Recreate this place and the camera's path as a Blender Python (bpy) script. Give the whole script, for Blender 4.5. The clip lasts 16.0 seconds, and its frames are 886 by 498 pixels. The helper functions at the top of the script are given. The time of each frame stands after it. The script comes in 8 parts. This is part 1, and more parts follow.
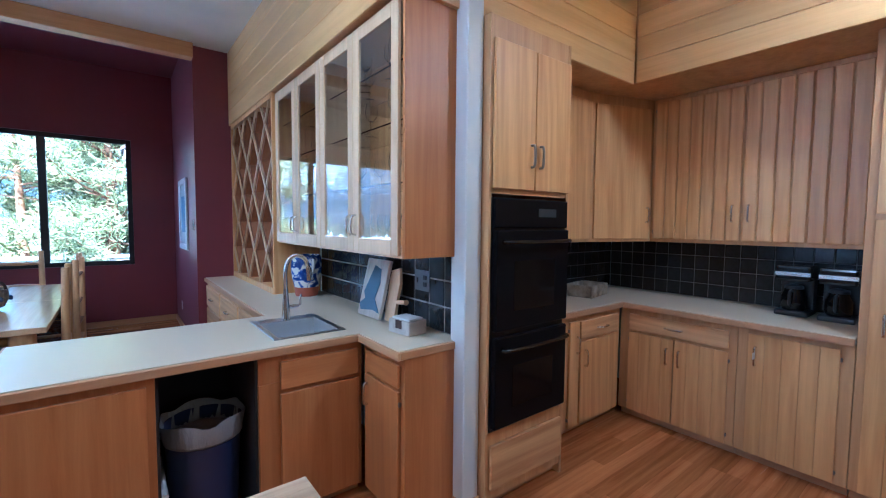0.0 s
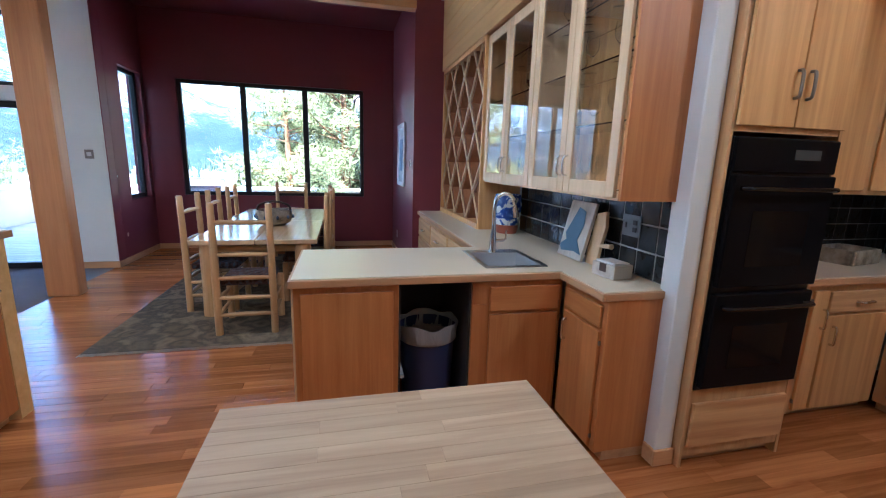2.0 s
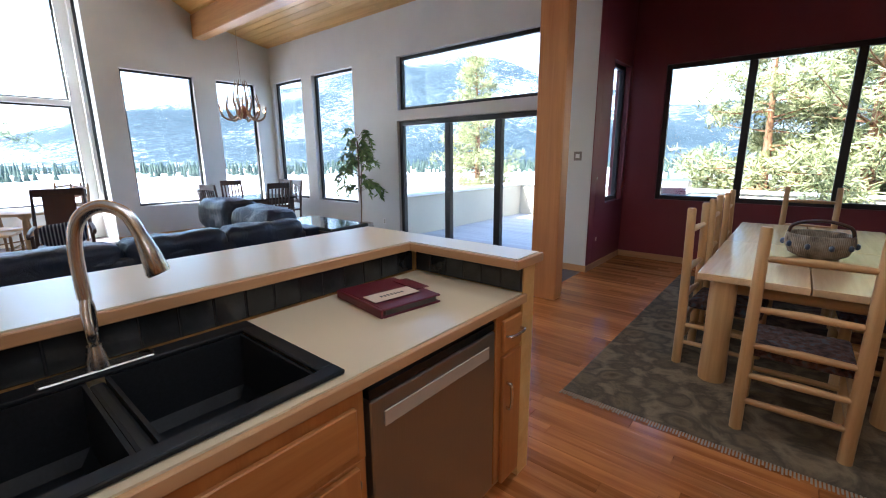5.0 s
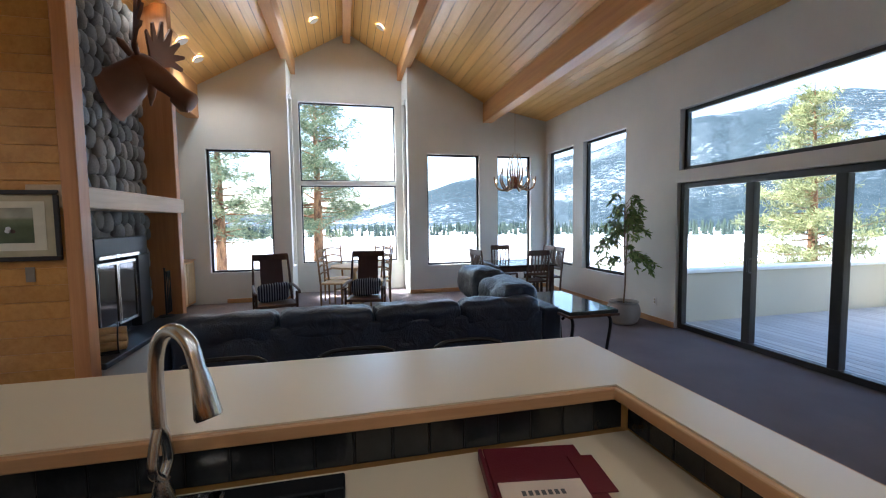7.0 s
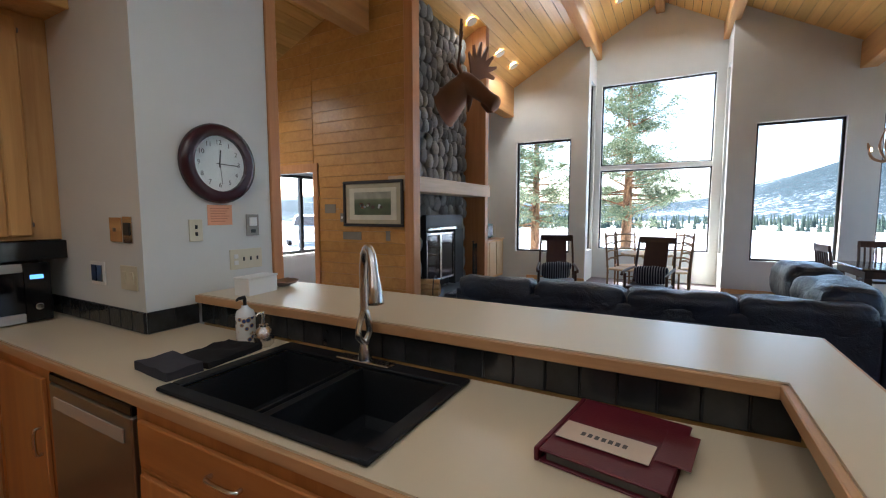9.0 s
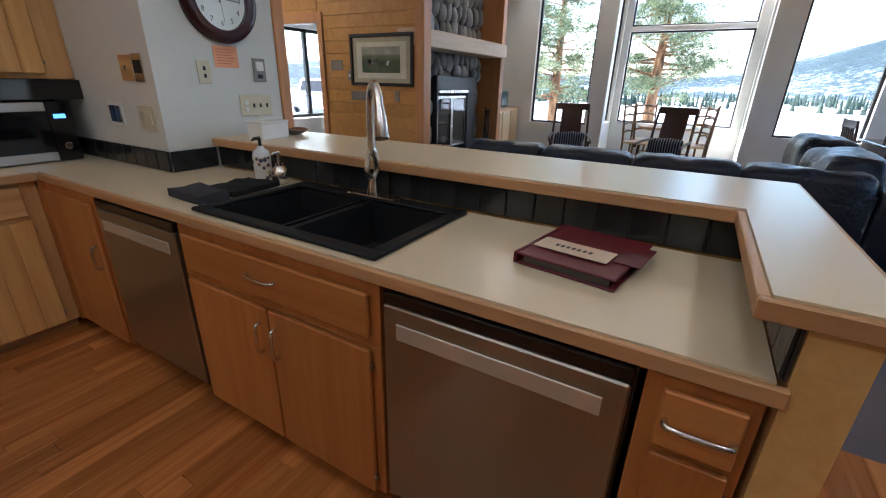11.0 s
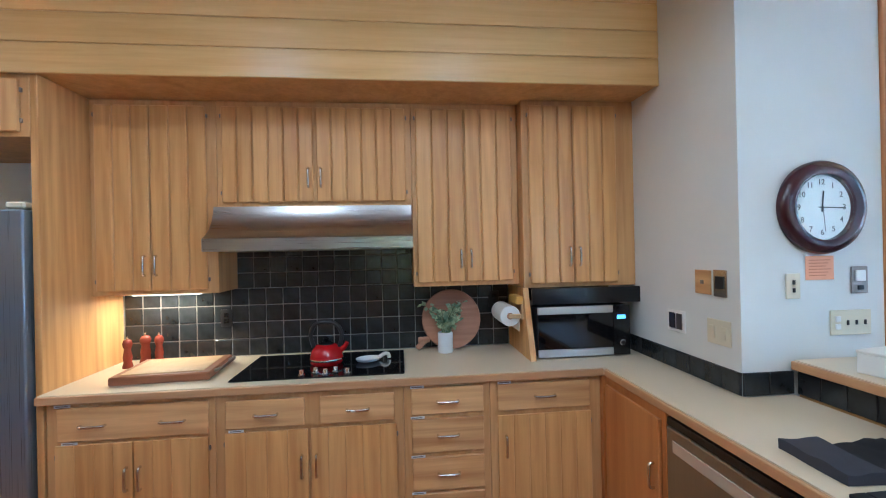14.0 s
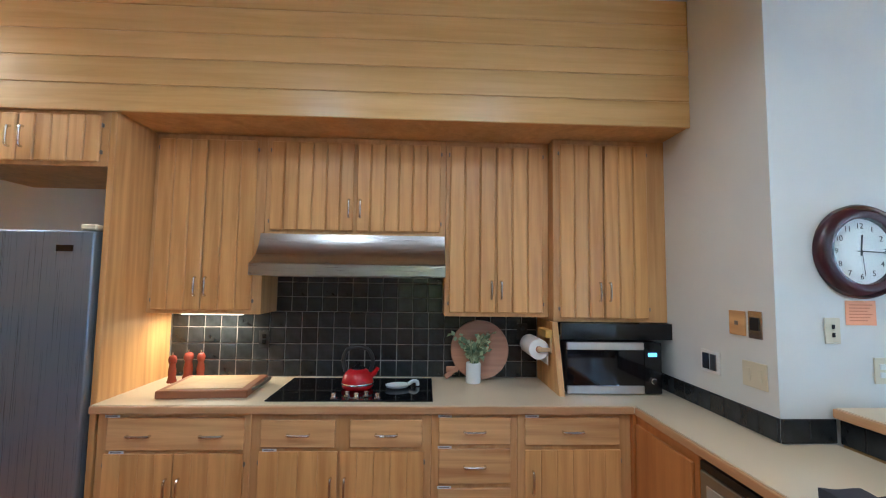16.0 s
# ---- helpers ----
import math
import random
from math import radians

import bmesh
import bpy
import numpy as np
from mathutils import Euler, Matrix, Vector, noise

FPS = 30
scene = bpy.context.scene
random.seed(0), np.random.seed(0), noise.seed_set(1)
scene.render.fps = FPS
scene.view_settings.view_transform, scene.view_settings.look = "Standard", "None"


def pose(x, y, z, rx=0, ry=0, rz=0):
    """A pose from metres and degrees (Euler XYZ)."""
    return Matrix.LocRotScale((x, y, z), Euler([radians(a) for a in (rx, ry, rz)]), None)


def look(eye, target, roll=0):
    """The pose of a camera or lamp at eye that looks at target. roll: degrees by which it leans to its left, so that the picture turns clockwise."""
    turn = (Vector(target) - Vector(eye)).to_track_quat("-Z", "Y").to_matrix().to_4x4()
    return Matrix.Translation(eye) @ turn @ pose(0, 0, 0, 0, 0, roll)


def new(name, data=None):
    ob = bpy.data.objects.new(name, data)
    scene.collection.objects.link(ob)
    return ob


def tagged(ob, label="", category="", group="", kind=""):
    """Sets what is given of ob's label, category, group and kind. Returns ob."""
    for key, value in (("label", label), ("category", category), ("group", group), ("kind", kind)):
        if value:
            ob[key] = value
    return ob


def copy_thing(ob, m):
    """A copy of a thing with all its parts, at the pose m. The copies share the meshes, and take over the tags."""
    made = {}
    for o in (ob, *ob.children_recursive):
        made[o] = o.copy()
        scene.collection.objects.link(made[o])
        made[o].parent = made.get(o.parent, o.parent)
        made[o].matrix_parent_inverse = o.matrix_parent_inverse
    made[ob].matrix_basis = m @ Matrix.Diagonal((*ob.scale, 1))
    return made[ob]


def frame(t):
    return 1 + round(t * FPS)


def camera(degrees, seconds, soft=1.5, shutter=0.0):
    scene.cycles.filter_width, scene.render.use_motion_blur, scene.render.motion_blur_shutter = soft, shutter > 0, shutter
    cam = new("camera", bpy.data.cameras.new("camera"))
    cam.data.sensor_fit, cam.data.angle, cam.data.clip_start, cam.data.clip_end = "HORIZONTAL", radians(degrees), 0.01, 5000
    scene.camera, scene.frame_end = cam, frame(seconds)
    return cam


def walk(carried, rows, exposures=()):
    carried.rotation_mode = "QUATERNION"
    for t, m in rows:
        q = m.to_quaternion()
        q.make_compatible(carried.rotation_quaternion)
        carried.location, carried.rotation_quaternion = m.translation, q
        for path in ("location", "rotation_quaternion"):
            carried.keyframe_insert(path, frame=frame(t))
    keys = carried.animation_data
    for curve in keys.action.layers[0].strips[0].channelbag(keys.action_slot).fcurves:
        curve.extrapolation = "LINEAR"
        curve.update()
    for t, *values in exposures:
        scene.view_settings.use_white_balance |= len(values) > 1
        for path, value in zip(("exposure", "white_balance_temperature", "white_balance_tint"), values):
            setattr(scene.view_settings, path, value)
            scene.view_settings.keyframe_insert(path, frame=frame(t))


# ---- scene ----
cam = camera(92.9, 16.0, soft=1.1)
PATH = [
    (0, (-0.455, 1.516, 1.511), (0.767, 3.094, 1.39), 0.5),
    (0.5, (-0.509, 1.496, 1.493), (0.516, 3.199, 1.275), 1.2),
    (1, (-0.55, 1.472, 1.489), (0.285, 3.265, 1.196), 1.4),
    (1.5, (-0.587, 1.459, 1.485), (0.094, 3.307, 1.139), 1.8),
    (2, (-0.629, 1.483, 1.486), (-0.17, 3.389, 1.091), 1.7),
    (2.5, (-0.676, 1.569, 1.505), (-0.511, 3.516, 1.08), 2.1),
    (3, (-0.852, 1.729, 1.515), (-0.949, 3.679, 1.081), 1.2),
    (3.5, (-1.054, 1.945, 1.535), (-1.487, 3.848, 1.096), 0.5),
    (4, (-1.209, 2.175, 1.504), (-2.001, 3.959, 1.067), -0.3),
    (4.5, (-1.428, 2.352, 1.486), (-2.376, 4.058, 1.048), -0.4),
    (5, (-1.58, 2.571, 1.478), (-2.831, 4.072, 1.052), -0.4),
    (5.2, (-1.62, 2.673, 1.479), (-3.014, 4.045, 1.058), 0.2),
    (7.3, (-1.874, 3.304, 1.61), (-3.844, 3.637, 1.517), -0.6),
    (7.5, (-1.871, 3.375, 1.61), (-3.854, 3.626, 1.534), -0.3),
    (8, (-1.852, 3.536, 1.58), (-3.85, 3.533, 1.5), -0.1),
    (8.5, (-1.778, 3.622, 1.519), (-3.707, 3.104, 1.415), -1.2),
    (9, (-1.729, 3.785, 1.491), (-3.478, 2.83, 1.319), -0.1),
    (9.2, (-1.709, 3.817, 1.474), (-3.42, 2.813, 1.219), 0.2),
    (11.3, (-1.575, 3.894, 1.376), (-3.115, 2.914, 0.559), 0.1),
    (11.5, (-1.543, 3.866, 1.39), (-2.969, 2.714, 0.592), -0.2),
    (12, (-1.488, 3.811, 1.421), (-2.511, 2.225, 0.757), -0.7),
    (12.5, (-1.432, 3.708, 1.444), (-2.099, 1.913, 0.865), 1.0),
    (13, (-1.348, 3.518, 1.444), (-1.799, 1.646, 0.903), 1.1),
    (13.5, (-1.27, 3.347, 1.493), (-1.59, 1.406, 1.134), -0.3),
    (14, (-1.264, 3.337, 1.601), (-1.471, 1.348, 1.603), -1.2),
    (14.5, (-1.272, 3.364, 1.656), (-1.408, 1.382, 1.883), -2.0),
    (15, (-1.259, 3.396, 1.691), (-1.345, 1.44, 2.099), -2.1),
    (15.5, (-1.238, 3.401, 1.638), (-1.313, 1.441, 2.033), 0.2),
    (16, (-1.222, 3.42, 1.603), (-1.305, 1.427, 1.749), 0.8),
]
walk(cam, [(t, look(eye, target, roll)) for t, eye, target, roll in PATH], [
    (0, 3.75, 4000, 3), (1.5, 3.65, 4400, 5), (2.5, 3.5, 4800, 6), (3.5, 3.4, 5100, 7), (4.5, 3.3, 5300, 8), (5, 3.1, 5400, 8), (7.5, 2.45, 5650, 6), (9, 2.6, 5750, 6),
    (11.5, 2.95, 5550, 6), (12, 3.55, 5500, 5), (12.5, 3.8, 5250, 3), (13.5, 3.8, 4800, 0), (14.5, 3.85, 4650, 0), (15.2, 3.85, 4700, 0), (16, 3.7, 4950, 0)])

# ---- light ----
KITCHEN_WATTS, LIVING_WATTS = 2.5, 5.0
SUN_EL, SUN_AZ = 46.0, 205.0      # degrees; azimuth clockwise from +y
world = bpy.data.worlds.new("world")
scene.world = world
world.use_nodes = True
wn = world.node_tree
sky = wn.nodes.new("ShaderNodeTexSky")
sky.sky_type, sky.sun_disc = "NISHITA", False
sky.sun_elevation, sky.sun_rotation = radians(SUN_EL), radians(SUN_AZ)
sky.air_density, sky.dust_density = 1.0, 2.0
wn.links.new(sky.outputs[0], wn.nodes["Background"].inputs[0])
wn.nodes["Background"].inputs[1].default_value = 0.15
sun = new("sun", bpy.data.lights.new("sun", "SUN"))
sun.data.energy, sun.data.angle, sun.data.color = 3.4, radians(0.6), (1.0, 0.94, 0.86)
_d = Vector((math.sin(radians(SUN_AZ)) * math.cos(radians(SUN_EL)), math.cos(radians(SUN_AZ)) * math.cos(radians(SUN_EL)), math.sin(radians(SUN_EL))))
sun.matrix_world = look(_d * 60, (0, 0, 0))


# ---- materials ----
class Mat:
    """A small builder of procedural materials."""

    def __init__(self, name, rough=0.5, metal=0.0, spec=0.5):
        self.m = bpy.data.materials.new(name)
        self.m.use_nodes = True
        self.t = self.m.node_tree
        self.b = self.t.nodes["Principled BSDF"]
        self.b.inputs["Roughness"].default_value = rough
        self.b.inputs["Metallic"].default_value = metal
        self.b.inputs["Specular IOR Level"].default_value = spec
        self.co = self.n("ShaderNodeTexCoord").outputs["Object"]

    def n(self, kind, **values):
        node = self.t.nodes.new(kind)
        for key, value in values.items():
            node.inputs[key.replace("_", " ")].default_value = value
        return node

    def link(self, a, b):
        self.t.links.new(a, b)

    def scaled(self, sx, sy, sz, spread=0.0):
        mp = self.n("ShaderNodeMapping")
        mp.inputs["Scale"].default_value = (sx, sy, sz)
        self.link(self.co, mp.inputs["Vector"])
        if spread:
            info = self.n("ShaderNodeObjectInfo").outputs["Random"]
            mul = self.n("ShaderNodeMath")
            mul.operation = "MULTIPLY"
            self.link(info, mul.inputs[0])
            mul.inputs[1].default_value = spread
            self.link(mul.outputs[0], mp.inputs["Location"])
        return mp.outputs[0]

    def noise(self, vec, scale, detail=4.0, rough=0.55, distort=0.0):
        nz = self.n("ShaderNodeTexNoise", Scale=scale, Detail=detail, Roughness=rough, Distortion=distort)
        self.link(vec, nz.inputs["Vector"])
        return nz.outputs["Fac"]

    def ramp(self, fac, stops):
        r = self.n("ShaderNodeValToRGB")
        el = r.color_ramp.elements
        while len(el) < len(stops):
            el.new(0.5)
        for e, (p, c) in zip(el, stops):
            e.position, e.color = p, (*c, 1)
        self.link(fac, r.inputs[0])
        return r.outputs[0]

    def mix(self, a, b, fac, mode="MIX"):
        mx = self.n("ShaderNodeMix")
        mx.data_type, mx.blend_type = "RGBA", mode
        for sock, v in ((mx.inputs[6], a), (mx.inputs[7], b), (mx.inputs[0], fac)):
            if isinstance(v, (int, float)):
                sock.default_value = v
            elif isinstance(v, tuple):
                sock.default_value = (*v, 1)
            else:
                self.link(v, sock)
        return mx.outputs[2]

    def colour(self, c):
        if isinstance(c, tuple):
            self.b.inputs["Base Color"].default_value = (*c, 1)
        else:
            self.link(c, self.b.inputs["Base Color"])
        return self

    def bump(self, fac, strength, distance=0.01):
        bp = self.n("ShaderNodeBump", Strength=strength, Distance=distance)
        self.link(fac, bp.inputs["Height"])
        self.link(bp.outputs[0], self.b.inputs["Normal"])
        return self

    def rough(self, fac, lo, hi):
        mr = self.n("ShaderNodeMapRange", To_Min=lo, To_Max=hi)
        self.link(fac, mr.inputs["Value"])
        self.link(mr.outputs[0], self.b.inputs["Roughness"])
        return self


def wood(name, dark, light, axis, rough=0.4, tone=0.25, knots=0.0, grain=1.0, island=False, figure=0.0):
    """Wood with grain along an axis of the object ('x', 'y', 'z'), each piece with its own tone."""
    m = Mat(name, rough)
    long, across = 1.4 * grain, 26.0 * grain
    sc = {"x": (long, across, across), "y": (across, long, across), "z": (across, across, long)}[axis]
    v = m.scaled(*sc, spread=37.0)
    fine = m.noise(v, 1.0, 6.0, 0.62, 0.6)
    sc2 = tuple(s * 0.16 for s in sc)
    broad = m.noise(m.scaled(*sc2, spread=19.0), 1.0, 3.0, 0.5, 1.6)
    f = m.mix(fine, broad, 0.45)
    if figure:
        wv = m.n("ShaderNodeTexWave", Scale=1.0, Distortion=11.0, Detail=3.0)
        wv.bands_direction = "DIAGONAL"
        wv.inputs["Detail Scale"].default_value = 0.7
        m.link(m.scaled(*[c * 0.30 for c in sc], spread=29.0), wv.inputs["Vector"])
        f = m.mix(f, wv.outputs["Fac"], figure)
    col = m.ramp(f, [(0.3, dark), (0.52, tuple(0.45 * a + 0.55 * b for a, b in zip(dark, light))), (0.72, light)])
    src = m.n("ShaderNodeNewGeometry").outputs["Random Per Island"] if island else m.n("ShaderNodeObjectInfo").outputs["Random"]
    shade = m.ramp(src, [(0.0, (1 - tone, 1 - tone * 1.1, 1 - tone * 1.25)), (1.0, (1 + tone * 0.35, 1 + tone * 0.3, 1 + tone * 0.25))])
    col = m.mix(col, shade, 1.0, "MULTIPLY")
    if knots:
        kn = m.n("ShaderNodeTexVoronoi", Scale=1.0)
        m.link(m.scaled(*[s * 0.09 for s in sc], spread=53.0), kn.inputs["Vector"])
        k = m.ramp(kn.outputs["Distance"], [(0.02, (1, 1, 1)), (0.12, (0, 0, 0))])
        col = m.mix(col, tuple(c * 0.35 for c in dark), m.mix((0, 0, 0), k, knots))
    m.colour(col).bump(fine, 0.12, 0.002).rough(fine, rough - 0.08, rough + 0.14)
    return m.m


def paint(name, c, rough=0.6, relief=0.08, scale=90.0, vary=0.05, spec=0.35):
    m = Mat(name, rough, spec=spec)
    big = m.noise(m.co, 1.3, 4.0)
    lo, hi = tuple(x * (1 - vary) for x in c), tuple(min(1, x * (1 + vary)) for x in c)
    m.colour(m.ramp(big, [(0.3, lo), (0.7, hi)]))
    fine = m.noise(m.co, scale, 3.0)
    return m.bump(fine, relief, 0.003).m


def plain(name, c, rough=0.4, metal=0.0, spec=0.5, vary=0.08, scale=8.0):
    m = Mat(name, rough, metal, spec)
    f = m.noise(m.co, scale, 5.0)
    m.colour(m.ramp(f, [(0.3, tuple(x * (1 - vary) for x in c)), (0.7, tuple(min(1, x * (1 + vary)) for x in c))]))
    return m.rough(f, max(0.02, rough - 0.06), rough + 0.08).m


def brushed(name, c, axis, rough=0.28, metal=1.0):
    m = Mat(name, rough, metal)
    sc = {"x": (2, 300, 300), "y": (300, 2, 300), "z": (300, 300, 2)}[axis]
    f = m.noise(m.scaled(*sc), 1.0, 3.0)
    m.colour(m.ramp(f, [(0.2, tuple(x * 0.88 for x in c)), (0.8, c)]))
    return m.rough(f, rough - 0.05, rough + 0.1).bump(f, 0.03, 0.001).m


def emit(name, c, strength):
    m = Mat(name)
    m.b.inputs["Emission Color"].default_value = (*c, 1)
    m.b.inputs["Emission Strength"].default_value = strength
    m.colour(c)
    return m.m


def glass(name, tint=(0.98, 0.99, 0.985), ior=1.18):
    m = Mat(name, 0.0)
    m.b.inputs["Transmission Weight"].default_value = 1.0
    m.b.inputs["IOR"].default_value = ior
    m.colour(tint)
    return m.m


OAK_Z = wood("oak_upright", (0.52, 0.25, 0.072), (0.82, 0.49, 0.185), "z", 0.36, 0.05, figure=0.10)
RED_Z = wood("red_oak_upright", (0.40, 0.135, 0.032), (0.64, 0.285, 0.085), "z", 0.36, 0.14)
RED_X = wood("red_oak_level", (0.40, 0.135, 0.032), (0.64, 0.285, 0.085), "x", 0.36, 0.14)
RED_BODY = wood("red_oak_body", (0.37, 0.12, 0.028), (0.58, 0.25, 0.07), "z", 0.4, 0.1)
OAK_X = wood("oak_level", (0.44, 0.21, 0.07), (0.82, 0.52, 0.23), "x", 0.42, 0.16, figure=0.10)
OAK_BODY = wood("oak_body", (0.46, 0.23, 0.075), (0.74, 0.45, 0.19), "z", 0.45, 0.1)
EDGE_X = wood("oak_edge_x", (0.42, 0.21, 0.09), (0.62, 0.37, 0.18), "x", 0.4, 0.08)
EDGE_Y = wood("oak_edge_y", (0.42, 0.21, 0.09), (0.62, 0.37, 0.18), "y", 0.4, 0.08)
FIR_X = wood("fir_board_x", (0.66, 0.38, 0.12), (0.86, 0.59, 0.25), "x", 0.32, 0.10)
FIR_Y = wood("fir_board_y", (0.55, 0.30, 0.09), (0.78, 0.50, 0.20), "y", 0.32, 0.14)
FIR_CEIL = wood("fir_ceiling", (0.64, 0.34, 0.08), (0.86, 0.54, 0.18), "x", 0.3, 0.14, island=True)
FIR_WALL = wood("fir_wall", (0.46, 0.19, 0.036), (0.66, 0.335, 0.085), "x", 0.3, 0.12)
BEAM = wood("beam_fir", (0.46, 0.22, 0.07), (0.68, 0.38, 0.15), "x", 0.4, 0.12, 0.5)
POST_W = wood("post_fir", (0.46, 0.18, 0.06), (0.66, 0.32, 0.125), "z", 0.36, 0.12)
PLANK = wood("floor_plank", (0.25, 0.070, 0.017), (0.70, 0.28, 0.080), "x", 0.2, 0.36, 0.9)
PLANK_REST = wood("floor_plank_rest", (0.25, 0.070, 0.017), (0.70, 0.28, 0.080), "x", 0.2, 0.36, 0.9, island=True)
# red-brown rack wood, darkened in colour for the shade behind the lattice
RACK_SHADED = wood("rack_inside_shaded", (0.32, 0.12, 0.045), (0.50, 0.22, 0.09), "z", 0.5, 0.1)
LOG = wood("peeled_log", (0.48, 0.26, 0.095), (0.72, 0.46, 0.21), "z", 0.4, 0.15, 0.4)
LOG_X = wood("peeled_log_level", (0.48, 0.26, 0.095), (0.72, 0.46, 0.21), "x", 0.4, 0.15, 0.4)
TABLE_TOP = wood("table_top", (0.60, 0.38, 0.18), (0.80, 0.56, 0.32), "y", 0.16, 0.1)
BLOCK = wood("butcher_stave", (0.34, 0.21, 0.11), (0.68, 0.50, 0.31), "x", 0.55, 0.16, 0.8)
BLOCK_LEG = wood("butcher_leg", (0.5, 0.32, 0.17), (0.72, 0.5, 0.29), "z", 0.5, 0.1, 0.5)
DARK_WOOD = wood("dark_walnut", (0.035, 0.016, 0.010), (0.11, 0.05, 0.03), "z", 0.35, 0.2)
PALE_WOOD = wood("pale_maple", (0.55, 0.36, 0.18), (0.78, 0.57, 0.33), "z", 0.4, 0.15)
WALL_W = paint("white_wall", (0.70, 0.70, 0.665))
WALL_M = paint("maroon_wall", (0.185, 0.037, 0.048), 0.38, 0.1, 70.0, 0.06, 0.45)
CEIL_W = paint("white_ceiling", (0.82, 0.815, 0.79))
WHITE = paint("white_paint", (0.78, 0.77, 0.74), 0.5, 0.03)
LAMINATE = paint("cream_laminate", (0.70, 0.585, 0.41), 0.3, 0.02, 200.0, 0.02, 0.5)
CARPET = Mat("taupe_carpet", 0.95, spec=0.1)
_f = CARPET.noise(CARPET.co, 260.0, 3.0)
_g = CARPET.noise(CARPET.co, 1.6, 4.0)
CARPET = CARPET.colour(CARPET.mix(CARPET.ramp(_f, [(0.25, (0.13, 0.11, 0.115)), (0.75, (0.27, 0.235, 0.24))]), CARPET.ramp(_g, [(0.3, (0.85, 0.85, 0.85)), (0.7, (1.05, 1.05, 1.05))]), 1.0, "MULTIPLY")).bump(_f, 0.7, 0.006).m
BLACK_FRAME = plain("dark_bronze", (0.018, 0.016, 0.015), 0.42)
GLASS = glass("window_glass")
STEEL = brushed("steel_x", (0.58, 0.58, 0.58), "x", 0.26, 1.0)
STEEL_D = brushed("steel_dark_y", (0.36, 0.34, 0.295), "z", 0.30, 0.9)
STEEL_Z = brushed("steel_fridge", (0.25, 0.30, 0.37), "z", 0.27, 0.62)
CHROME = plain("chrome", (0.78, 0.78, 0.79), 0.09, 1.0, vary=0.02)
NICKEL = plain("nickel", (0.68, 0.66, 0.63), 0.24, 1.0, vary=0.04)
PEWTER = plain("pewter", (0.28, 0.25, 0.22), 0.34, 1.0, vary=0.1)
BLACK_GLOSS = plain("black_enamel", (0.006, 0.006, 0.007), 0.12)
BLACK_GLASS = plain("black_glass", (0.004, 0.004, 0.005), 0.03)
BLACK_SINK = plain("black_composite", (0.010, 0.011, 0.013), 0.55, spec=0.25, scale=120.0, vary=0.3)
BLACK = plain("black_plastic", (0.012, 0.012, 0.013), 0.4)
DARK_VOID = plain("dark_board_and_shade", (0.03, 0.028, 0.03), 0.7)
TILE = Mat("dark_tile", 0.08)
_f, _g = TILE.noise(TILE.co, 26.0, 2.0), TILE.noise(TILE.co, 9.0, 5.0)
_r = TILE.n("ShaderNodeObjectInfo").outputs["Random"]
TILE = TILE.colour(TILE.mix(TILE.ramp(_g, [(0.3, (0.013, 0.014, 0.0145)), (0.7, (0.034, 0.037, 0.040))]), TILE.ramp(_r, [(0.0, (0.7, 0.7, 0.7)), (1.0, (1.3, 1.3, 1.3))]), 1.0, "MULTIPLY")).bump(_f, 0.22, 0.012).rough(_g, 0.05, 0.16).m
PALE_GROUT = paint("pale_grout", (0.40, 0.365, 0.32), 0.85, 0.2, 150.0)
GROUT = paint("grey_grout", (0.24, 0.215, 0.19), 0.85, 0.2, 150.0)
IVORY = plain("ivory_plastic", (0.66, 0.60, 0.44), 0.4, vary=0.03)

# ---- building helpers ----
ROOT = {}


def box(bm, x0, x1, y0, y1, z0, z1, bevel=0.0, segs=1):
    """Adds a box, its edges rounded by bevel."""
    x0, x1, y0, y1, z0, z1 = min(x0, x1), max(x0, x1), min(y0, y1), max(y0, y1), min(z0, z1), max(z0, z1)
    vs = [bm.verts.new((x, y, z)) for z in (z0, z1) for x, y in ((x0, y0), (x1, y0), (x1, y1), (x0, y1))]
    fs = [bm.faces.new([vs[i] for i in q]) for q in ((3, 2, 1, 0), (4, 5, 6, 7), (0, 1, 5, 4), (1, 2, 6, 5), (2, 3, 7, 6), (3, 0, 4, 7))]
    if bevel > 0:
        es = list({e for f in fs for e in f.edges})
        bmesh.ops.bevel(bm, geom=es, offset=bevel, segments=segs, affect="EDGES", profile=0.6)
    return bm


def bx(*a, **k):
    return box(bmesh.new(), *a, **k)


def lathe(profile, segs=24, bm=None, at=(0, 0, 0), axis="z"):
    """A turned solid from (radius, height) pairs, bottom to top, round the z axis."""
    bm = bm or bmesh.new()
    rings = []
    for r, h in profile:
        ring = []
        for i in range(segs):
            a = 2 * math.pi * i / segs
            p = (r * math.cos(a), r * math.sin(a), h)
            p = {"z": p, "y": (p[0], p[2], p[1]), "x": (p[2], p[0], p[1])}[axis]
            ring.append(bm.verts.new(Vector(p) + Vector(at)))
        rings.append(ring)
    for a, b in zip(rings, rings[1:]):
        for i in range(segs):
            bm.faces.new((a[i], a[(i + 1) % segs], b[(i + 1) % segs], b[i]))
    bm.faces.new(list(reversed(rings[0])))
    bm.faces.new(rings[-1])
    bmesh.ops.recalc_face_normals(bm, faces=bm.faces)
    return bm


